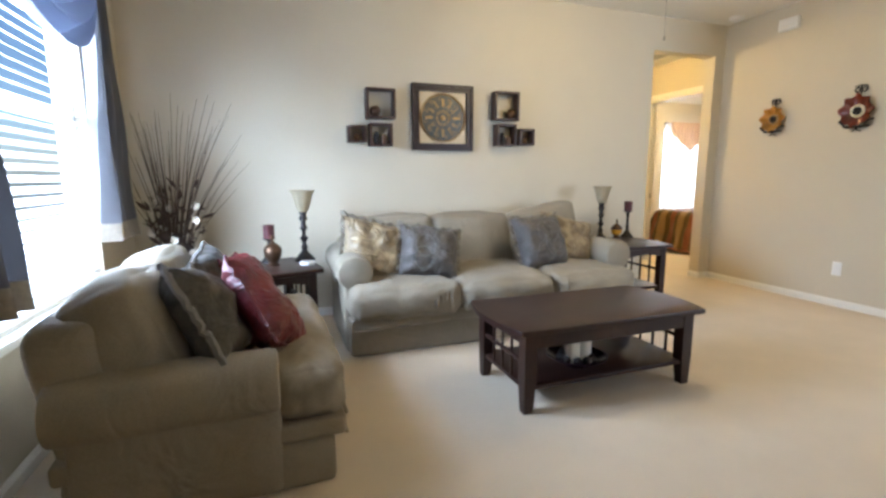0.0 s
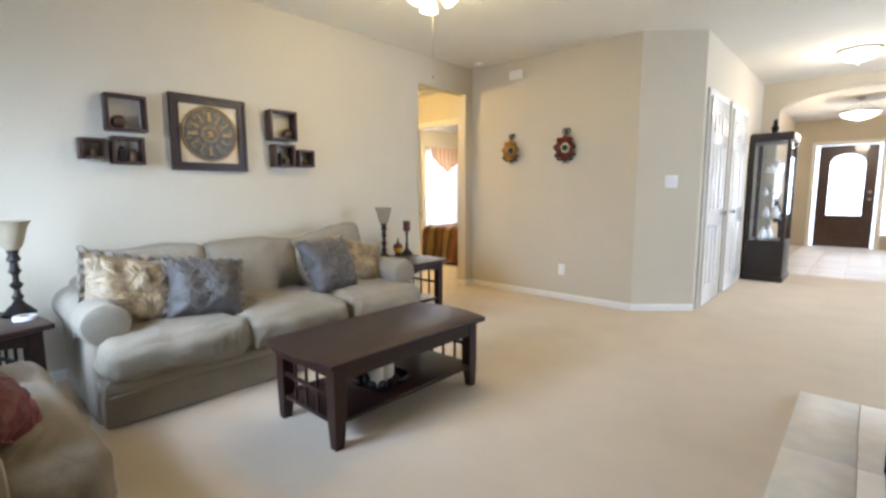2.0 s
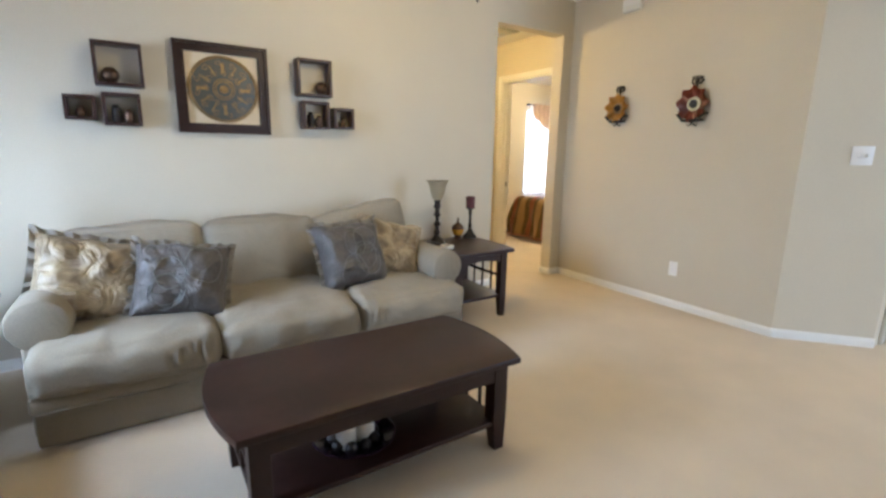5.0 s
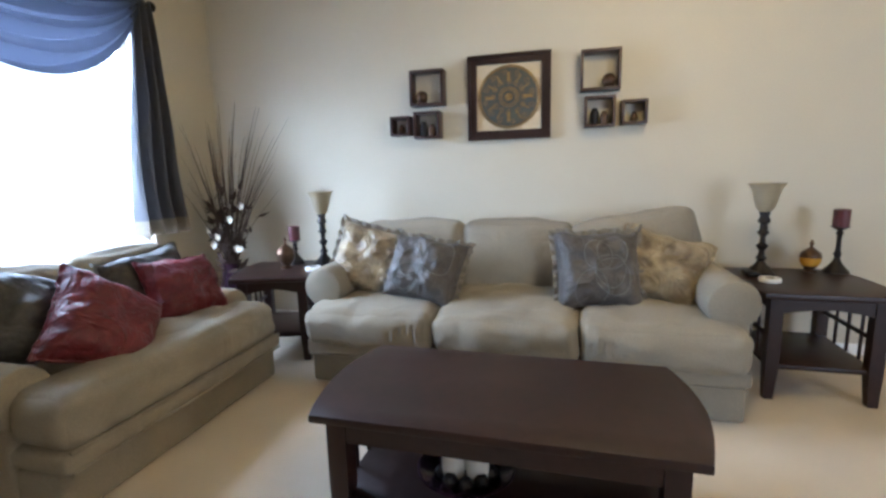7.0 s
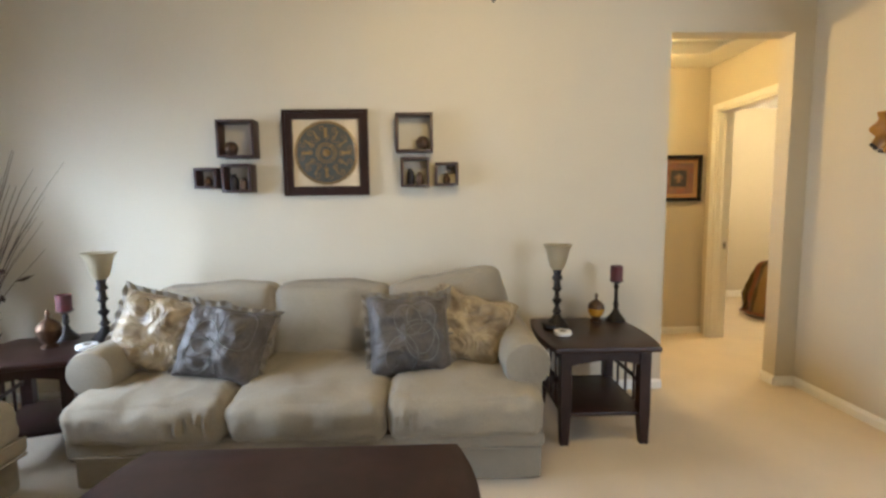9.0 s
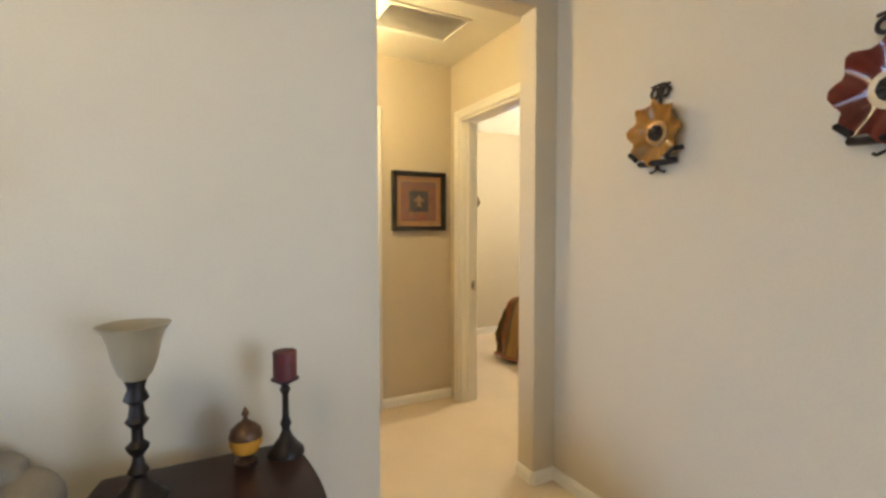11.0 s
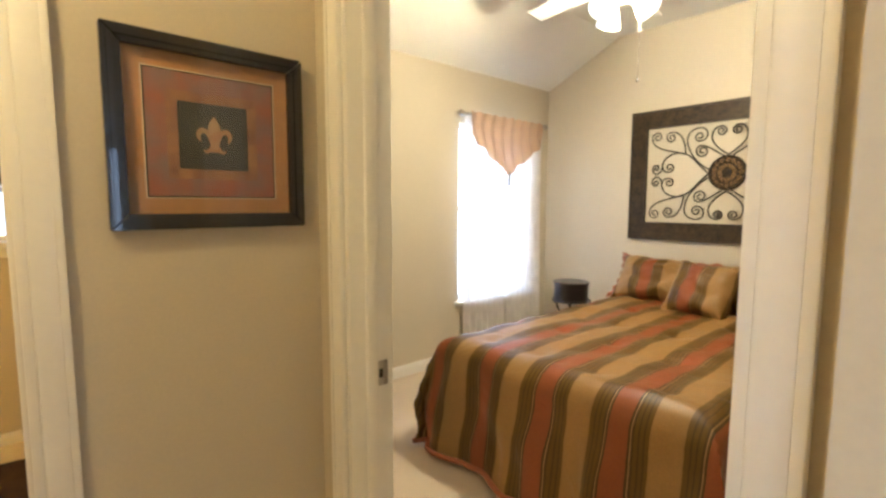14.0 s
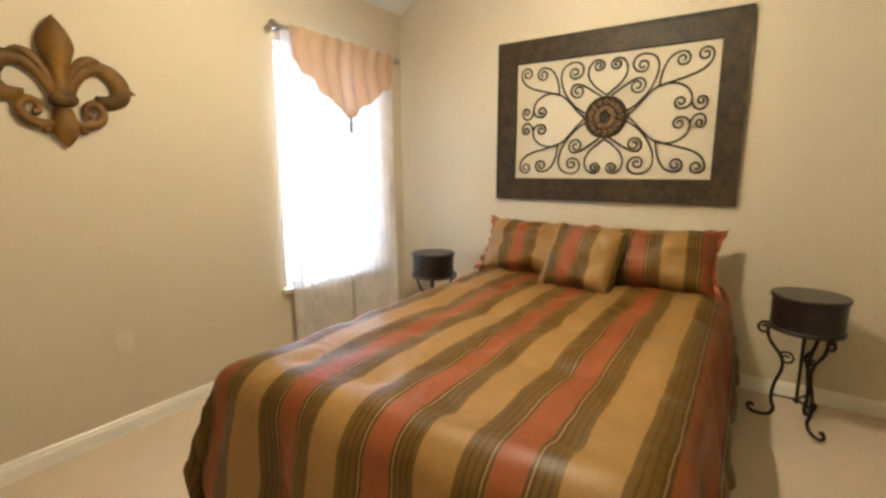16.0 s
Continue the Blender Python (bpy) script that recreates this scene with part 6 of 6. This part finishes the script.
bath_rug(-0.97, -0.48, 2.26, 3.10)
bath_rug(-0.97, -0.48, 1.42, 2.14)
ob = thing("vanity_light", "lit globe vanity light bar on the bathroom wall", "light", pose(0.07, 2.2, 2.0))
boxpart("bar", M_CHROME, ob, -0.02, 0.0, -0.25, 0.25, -0.04, 0.04)
for y in (-0.17, 0.0, 0.17):
    bm = bmesh.new()
    bmesh.ops.create_uvsphere(bm, u_segments=16, v_segments=10, radius=0.05, matrix=Matrix.Translation((-0.07, y, 0)))
    part("globe", bm, M_GLOWSHADE, ob)
panel_door("door_4", "white six-panel bathroom door standing open", pose(-1.095, 1.70, 0, 0, 0, 82), 0.60, 1.99, M_CLOSET, 1)

# ---- bedroom ----
BZ = 0.60
X0, X1, Y0, Y1 = 1.02, 3.20, 0.52, 1.92
ob = thing("bed", "made bed with a striped tan, olive and terracotta satin comforter", "bed", pose(0, 0, 0))
bm = bmesh.new()
soft(bm, X1 - X0 - 0.06, Y1 - Y0 - 0.06, 0.26, 0.05, 0.004, 8, 0.0, 0, Matrix.Translation(((X0 + X1) / 2 + 0.03, (Y0 + Y1) / 2, 0.42)))
part("mattress", bm, M_WHITE, ob)
boxpart("bed_base", M_BLACKWOOD, ob, X0 + 0.08, X1, Y0 + 0.06, Y1 - 0.06, 0.04, 0.29)
bm = bmesh.new()
NX, NY = 90, 90


def comforter(u, v):
    """u along the bed from the head out over the foot, v across; lengths in metres over the cloth."""
    r, drop = 0.13, 0.58
    top_l, top_w = X1 - X0 - 0.02, Y1 - Y0
    s = u
    x, z = X1 - s, 0.0
    if s > top_l - r:
        e = s - (top_l - r)
        a = min(e / r, math.pi / 2)
        x = X1 - (top_l - r) - r * math.sin(a)
        z = -(r - r * math.cos(a)) - max(0.0, e - r * math.pi / 2)
        x -= 0.16 * max(0.0, e - r * math.pi / 2)
    c = (Y0 + Y1) / 2
    t = abs(v)
    sg = 1 if v > 0 else -1
    half = top_w / 2
    y = t
    zy = 0.0
    if t > half - r:
        e = t - (half - r)
        a = min(e / r, math.pi / 2)
        y = half - r + r * math.sin(a)
        zy = -(r - r * math.cos(a)) - max(0.0, e - r * math.pi / 2)
        y += 0.14 * max(0.0, e - r * math.pi / 2)
    zz = BZ + min(z, zy) if (z < 0 and zy < 0) else BZ + z + zy
    down = min(1.0, max(0.0, (BZ - zz) / 0.3))
    p = Vector((x, c + sg * y, zz))
    n1 = noise.noise(Vector((u * 2.2, v * 2.2, 1.0)))
    n2 = noise.noise(Vector((u * 6, v * 6, 4.0))) + 0.6 * noise.noise(Vector((u * 5 + v * 3, v * 13, 8.0)))
    p.z += (0.018 * n1 + 0.010 * n2) * (1 - down)
    f = down * (0.028 * math.sin(v * 15 + 2 * n1) + 0.02 * n2)
    g = down * (0.025 * math.sin(u * 14 + 2 * n1) + 0.02 * n2)
    if z < 0:
        p.x -= f
    if zy < 0:
        p.y += sg * g
    quilt = 0.0
    for qu in (0.35, 0.75, 1.15, 1.55, 1.95):
        for qv in (-0.6, -0.3, 0.0, 0.3, 0.6):
            d2 = (u - qu) ** 2 + (v - qv - (0.15 if int(qu * 10) % 8 == 3 else 0)) ** 2
            quilt -= 0.020 * math.exp(-d2 / 0.0025)
    p.z += quilt * (1 - down)
    p.z = max(p.z, 0.035)
    return p


UL, VL = (X1 - X0) + 0.50, (Y1 - Y0) / 2 + 0.47
grid = [[bm.verts.new(comforter(UL * i / NX, -VL + 2 * VL * j / NY)) for j in range(NY + 1)] for i in range(NX + 1)]
for i in range(NX):
    for j in range(NY):
        bm.faces.new((grid[i][j], grid[i + 1][j], grid[i + 1][j + 1], grid[i][j + 1]))
part("comforter", bm, M_STRIPE, ob, "striped satin comforter with soft quilted folds")
bm = bmesh.new()
for row in ([comforter(UL, -VL + 2 * VL * j / 60) for j in range(61)],):
    tube(bm, [p + Vector((0, 0, 0.012)) for p in row], 0.014, 6)
part("comforter_hem", bm, M_TERRA, ob, "rolled comforter hem")


def sham(m, w, h, t, seed, label):
    ob = thing("bed_pillow", label, "pillow", m)
    bm = bmesh.new()
    pillow(bm, w, h, t, seed, n=24, pinch=0.075)
    part("cover", bm, M_STRIPEP, ob)
    bm = bmesh.new()
    lp = edge_loop(w * 0.99, h * 0.98, pinch=0.075, n=30)
    lo = edge_loop(w * 1.12, h * 1.10, pinch=0.14, n=30)
    a = [bm.verts.new((x, 0.0, z)) for x, y, z in lp[:-1]]
    b = [bm.verts.new((x * (1 + 0.006 * math.sin(i * 1.9)), 0.016 * math.sin(i * 1.3 + seed), z)) for i, (x, y, z) in enumerate(lo[:-1])]
    for i in range(len(a)):
        k = (i + 1) % len(a)
        bm.faces.new((a[i], a[k], b[k], b[i]))
    part("flange", bm, M_TERRA, ob, "ruffled terracotta flange")
    return ob


sham(pose(3.00, 1.60, 0.722, -33, 2, -90), 0.64, 0.37, 0.26, 21, "striped satin pillow sham leaning on the wall beside the window")
sham(pose(2.98, 0.90, 0.722, -33, -2, -90), 0.64, 0.37, 0.26, 22, "striped satin pillow sham with a terracotta flange")
throw("small striped satin accent pillow propped between the shams", pose(2.76, 1.21, 0.735, -36, 4, -93), 0.40, 0.38, 0.20, M_STRIPEP, M_STRIPEP, 23, r=0.005)

# wrought panel over the bed
FYC, FZC = 1.25, 1.523
ob = thing("iron_wall_panel", "wide hammered brown frame with black wrought iron scrollwork", "wall decor", pose(BX, FYC + 0.003, FZC, 0, 0, -90))
WO, HO, WI, HI = 0.715, 0.508, 0.583, 0.367
bm = bmesh.new()
for a, (o1, o2, i1, i2) in enumerate(((WO, HO, WI, HI), (HO, WO, HI, WI), (WO, HO, WI, HI), (HO, WO, HI, WI))):
    m = Matrix.Rotation(radians(90 * a), 4, "Y")
    prism(bm, [(-o1, o2), (o1, o2), (i1, i2), (-i1, i2)], -0.022, -0.002, m)
    prism(bm, [(-o1, o2), (o1, o2), (o1 - 0.014, o2 - 0.014), (-o1 + 0.014, o2 - 0.014)], -0.030, -0.022, m)
    prism(bm, [(-i1 - 0.012, i2 + 0.012), (i1 + 0.012, i2 + 0.012), (i1, i2), (-i1, i2)], -0.028, -0.022, m)
part("frame", bm, M_SCROLLFR, ob, smooth=False)


def scroll(pts, r=0.0052):
    bm = bmesh.new()
    tube(bm, [(x, -0.012, z) for x, z in pts], r, 6)
    part("scroll", bm, M_IRON, ob)


def bez(a, b, c, d, n=14):
    return [tuple((1 - t) ** 3 * a[k] + 3 * (1 - t) ** 2 * t * b[k] + 3 * (1 - t) * t * t * c[k] + t ** 3 * d[k] for k in (0, 1)) for t in [i / n for i in range(n + 1)]]


def curl(x, z, r, a0, turns):
    return spiral(x, z, r, r * 0.22, a0, turns, 24)


for sx in (-1, 1):
    for sz in (-1, 1):
        f = lambda pts: [(sx * x, sz * z) for x, z in pts]
        scroll(f(bez((0.12, 0.0), (0.20, 0.05), (0.24, 0.165), (0.34, 0.165)) + bez((0.34, 0.165), (0.46, 0.165), (0.49, 0.05), (0.43, 0.025))[1:] + curl(0.405, 0.058, 0.038, -0.7, -1.4)[1:]))
        scroll(f(bez((0.29, 0.15), (0.295, 0.25), (0.33, 0.335), (0.41, 0.325)) + curl(0.40, 0.285, 0.040, 1.2, -1.4)[1:]))
        scroll(f(bez((0.29, 0.15), (0.38, 0.19), (0.55, 0.19), (0.548, 0.30)) + curl(0.508, 0.298, 0.040, 0.0, 1.4)[1:]))
        scroll(f(bez((0.12, 0.03), (0.26, 0.09), (0.36, 0.33), (0.20, 0.338)) + bez((0.20, 0.338), (0.12, 0.335), (0.13, 0.235), (0.20, 0.24))[1:] + curl(0.195, 0.275, 0.035, -1.4, 1.2)[1:]))
        scroll(f(bez((0.0, 0.13), (0.06, 0.17), (0.13, 0.22), (0.11, 0.29)) + bez((0.11, 0.29), (0.095, 0.345), (0.03, 0.345), (0.02, 0.305))[1:] + curl(0.052, 0.30, 0.032, 3.0, 1.3)[1:]))
        scroll(f(bez((0.03, 0.125), (0.10, 0.165), (0.19, 0.25), (0.215, 0.18)) + curl(0.172, 0.165, 0.045, 0.3, -1.4)[1:]))
        scroll(f(bez((0.46, 0.06), (0.47, 0.0), (0.53, -0.005), (0.535, 0.05)) + curl(0.508, 0.058, 0.028, -0.3, 1.3)[1:]))
bm = bmesh.new()
lathe(bm, [(0.125, 0.006), (0.125, 0.016), (0.110, 0.022), (0.100, 0.014), (0.0, 0.014)], seg=40, m=RY)
for r in (0.03, 0.07, 0.112):
    tube(bm, [(r * math.cos(2 * math.pi * i / 32), -0.02, r * math.sin(2 * math.pi * i / 32)) for i in range(33)], 0.005, 5)
med = part("medallion", bm, M_SCROLLFR, ob)
bm = bmesh.new()
for k in range(16):
    a = 2 * math.pi * k / 16
    c, s = math.cos(a), math.sin(a)
    for r in (0.05, 0.09):
        sp = spiral(r, 0, 0.016, 0.005, k, 1.0, 10)
        tube(bm, [(x * c - z * s, -0.021, x * s + z * c) for x, z in sp], 0.003, 4)
part("relief", bm, M_OLDGOLD, med, "pale openwork relief")


def drum_stand(m, label):
    ob = thing("nightstand", label, "nightstand", m)
    bm = bmesh.new()
    lathe(bm, [(0.158, 0.655), (0.161, 0.662), (0.158, 0.672), (0.0, 0.673)], seg=40)
    part("top", bm, M_BLACKWOOD, ob)
    bm = bmesh.new()
    lathe(bm, [(0.150, 0.50), (0.150, 0.655)], seg=40)
    part("drum", bm, M_BLACKWOOD, ob)
    bm = bmesh.new()
    lathe(bm, [(0.156, 0.492), (0.158, 0.505), (0.152, 0.512), (0.0, 0.50)], seg=40)
    part("lower_rim", bm, M_BLACKWOOD, ob)
    bm = bmesh.new()
    bmesh.ops.create_uvsphere(bm, u_segments=10, v_segments=8, radius=0.01, matrix=Matrix.Translation((-0.154, 0, 0.58)))
    part("knob", bm, M_IRON, ob)
    for k in range(3):
        a = 2 * math.pi * k / 3 + math.pi / 2
        c, s = math.cos(a), math.sin(a)
        prof = [(0.155, 0.50), (0.140, 0.42), (0.085, 0.34), (0.075, 0.27), (0.10, 0.18), (0.105, 0.10), (0.09, 0.05), (0.11, 0.015), (0.16, 0.008), (0.195, 0.022), (0.20, 0.045), (0.185, 0.052), (0.178, 0.04)]
        dense = []
        for i in range(len(prof) - 1):
            p0, p1, p2, p3 = prof[max(i - 1, 0)], prof[i], prof[i + 1], prof[min(i + 2, len(prof) - 1)]
            for q in range(5):
                t = q / 5
                dense.append(tuple(0.5 * (2 * p1[d] + (p2[d] - p0[d]) * t + (2 * p0[d] - 5 * p1[d] + 4 * p2[d] - p3[d]) * t * t + (3 * p1[d] - p0[d] - 3 * p2[d] + p3[d]) * t ** 3) for d in (0, 1)))
        dense.append(prof[-1])
        bm = bmesh.new()
        tube(bm, [(r * c, r * s, z) for r, z in dense], 0.0085, 7)
        leg = part("leg", bm, M_IRON, ob)
        bm = bmesh.new()
        sp = spiral(0.165, 0.475, 0.034, 0.010, 2.2, -1.3, 18)
        tube(bm, [(r * c, r * s, z) for r, z in sp], 0.007, 6)
        part("curl", bm, M_IRON, leg)
        bm = bmesh.new()
        sp = spiral(0.060, 0.33, 0.036, 0.010, 0.6, 1.3, 18)
        tube(bm, [(r * c, r * s, z) for r, z in sp], 0.006, 6)
        part("inner_curl", bm, M_IRON, leg)
    bm = bmesh.new()
    tube(bm, [(0, 0, 0.50), (0, 0, 0.12)], 0.008, 8)
    lathe(bm, [(0.0, 0.10), (0.014, 0.11), (0.014, 0.125), (0.0, 0.135)], seg=10)
    for k in range(3):
        a = 2 * math.pi * k / 3 + math.pi / 2
        tube(bm, [(0, 0, 0.125), (0.098 * math.cos(a), 0.098 * math.sin(a), 0.125)], 0.006, 6)
    part("centre_rod", bm, M_IRON, ob)
    return ob


drum_stand(pose(2.95, 0.205, 0) @ Matrix.Scale(0.95, 4), "black drum nightstand on scrolled iron legs")
drum_stand(pose(2.93, 2.31, 0) @ Matrix.Scale(0.95, 4), "black drum nightstand on iron legs beside the window")

# window dressing
ob = thing("window_4", "white framed bedroom window with two sashes", "window", pose(0, 0, 0), kind="structure")
bm = bmesh.new()
for a in ((2.08, 2.12, 0.50, 1.94), (2.88, 2.92, 0.50, 1.94), (2.12, 2.88, 0.50, 0.54), (2.12, 2.88, 1.90, 1.94), (2.12, 2.88, 1.24, 1.28)):
    box(bm, a[0], a[1], BY + 0.06, BY + 0.10, a[2], a[3], 0.003)
part("window_frame", bm, M_TRIM, ob)
boxpart("window_sill", M_TRIM, ob, 2.04, 2.96, BY - 0.05, BY + 0.06, 0.468, 0.498)
ob = thing("curtain_rod", "thin nickel curtain rod over the bedroom window", "curtain rod", pose(0, 0, 0))
bm = bmesh.new()
tube(bm, [(2.060, BY - 0.07, 2.0), (3.090, BY - 0.07, 2.0)], 0.010, 8)
part("rod", bm, M_CHROME, ob)
for x in (2.035, 3.105):
    bm = bmesh.new()
    bmesh.ops.create_uvsphere(bm, u_segments=14, v_segments=10, radius=0.026, matrix=Matrix.Translation((x, BY - 0.07, 2.0)))
    part("finial", bm, M_CHROME, ob)
for x in (2.090, 3.060):
    boxpart("bracket", M_CHROME, ob, x - 0.006, x + 0.006, BY - 0.07, BY, 1.985, 1.997)
ob = thing("sheer_curtain", "white sheer curtain hanging to below the sill", "curtain", pose(0, 0, 0))
for x0, x1, sd in ((2.080, 2.560, 1), (2.580, 3.060, 2)):
    bm = bmesh.new()
    rows = []
    for i in range(26):
        q = i / 25
        rows.append([(x0 + (x1 - x0) * (u := j / 48) + 0.008 * math.sin(q * 6 + sd), BY - 0.062 + 0.026 * math.sin(u * 2 * math.pi * 7 + 0.8 * math.sin(3 * q + sd)) * (0.6 + 0.4 * q), 2.0 + (0.13 - 2.0) * q) for j in range(49)])
    cloth(bm, rows)
    part("panel", bm, M_SHEER, ob)
ob = thing("point_valance", "copper crinkled valance falling to a tasselled point", "valance", pose(0, 0, 0))
bm = bmesh.new()
rows = []
for i in range(22):
    q = i / 21
    row = []
    for j in range(61):
        u = -1 + 2 * j / 60
        low = 1.985 - 0.14 - 0.30 * (1 - abs(u)) ** 0.85 - 0.012 * math.sin(abs(u) * 16)
        zt = 2.02 + 0.006 * math.sin(u * 30)
        row.append((2.575 + 0.46 * u * (1 - 0.02 * q), BY - 0.098 - 0.012 * math.sin(u * 24 + 1.5 * math.sin(q * 4)) * (0.5 + q * 0.5), zt + (low - zt) * q))
    rows.append(row)
cloth(bm, rows)
part("cloth", bm, M_VALANCE, ob)
bm = bmesh.new()
lathe(bm, [(0.0, 1.56), (0.012, 1.55), (0.007, 1.535), (0.013, 1.52), (0.010, 1.455), (0.0, 1.45)], 2.575, BY - 0.105, 10)
part("tassel", bm, M_FRINGE, ob, "small brown tassel")

# carved lily on the window wall
ob = thing("fleur_de_lis", "carved gilded brown wooden lily plaque on the wall", "wall decor", pose(1.05, BY, 1.49) @ Matrix.Diagonal((1.02, 1.07, 1.09, 1.0)))
part("centre_petal", petal([(0, 0.02, 0.034), (0, 0.06, 0.026), (0, 0.10, 0.030), (0, 0.145, 0.050), (0, 0.19, 0.062), (0, 0.235, 0.046), (0, 0.27, 0.020), (0, 0.288, 0.003)], 0.6, 0.35), M_GOLDBROWN, ob)
part("lower_petal", petal([(0, -0.03, 0.032), (0, -0.07, 0.042), (0, -0.11, 0.046), (0, -0.145, 0.028), (0, -0.172, 0.004)], 0.5, 0.3), M_GOLDBROWN, ob)
for sx in (-1, 1):
    g = lambda pts: [(sx * x, z, r) for x, z, r in pts]
    part("side_petal", petal(g([(0.030, 0.020, 0.016), (0.055, 0.075, 0.020), (0.105, 0.118, 0.022), (0.160, 0.120, 0.028), (0.203, 0.080, 0.036), (0.206, 0.032, 0.037), (0.168, 0.006, 0.027), (0.132, 0.010, 0.018), (0.115, 0.022, 0.006)]), 0.6, 0.4), M_GOLDBROWN, ob)
    part("petal_tip", petal(g([(0.222, 0.062, 0.022), (0.242, 0.052, 0.012), (0.268, 0.046, 0.002)]), 0.6), M_GOLDBROWN, ob)
    part("upper_petal", petal(g([(0.022, 0.025, 0.012), (0.040, 0.085, 0.017), (0.070, 0.130, 0.020), (0.105, 0.150, 0.017), (0.135, 0.148, 0.011), (0.150, 0.140, 0.003)]), 0.6, 0.2), M_GOLDBROWN, ob)
    part("lower_scroll", petal(g([(0.035, -0.085, 0.014), (0.080, -0.090, 0.018), (0.122, -0.070, 0.019), (0.134, -0.032, 0.017), (0.110, -0.008, 0.015), (0.080, -0.018, 0.013), (0.076, -0.045, 0.012), (0.094, -0.052, 0.013)]), 0.7), M_GOLDBROWN, ob)
    part("knob", petal(g([(0.050, -0.100, 0.010), (0.062, -0.112, 0.013), (0.070, -0.122, 0.004)]), 0.8), M_GOLDBROWN, ob)
bm = bmesh.new()
soft(bm, 0.088, 0.05, 0.048, 0.02, 0.004, 8, 0, 0, Matrix.Translation((0, -0.032, -0.002)))
part("band", bm, M_GOLDBROWN, ob)

# ---- foyer floor tiles ----
fl = bpy.data.objects["floor_foyer"]
tile = None
for i in range(11):
    for j in range(7):
        if tile is None:
            bm = bmesh.new()
            box(bm, -0.197, 0.197, -0.197, 0.197, 0, 0.006, 0.002)
            tile = t2 = part("tile", bm, M_TILE, fl)
        else:
            t2 = new("tile", tile.data)
            t2.parent = fl
        t2.location = (3.70 + 0.40 * i, -2.84 - 0.40 * j, -0.006)
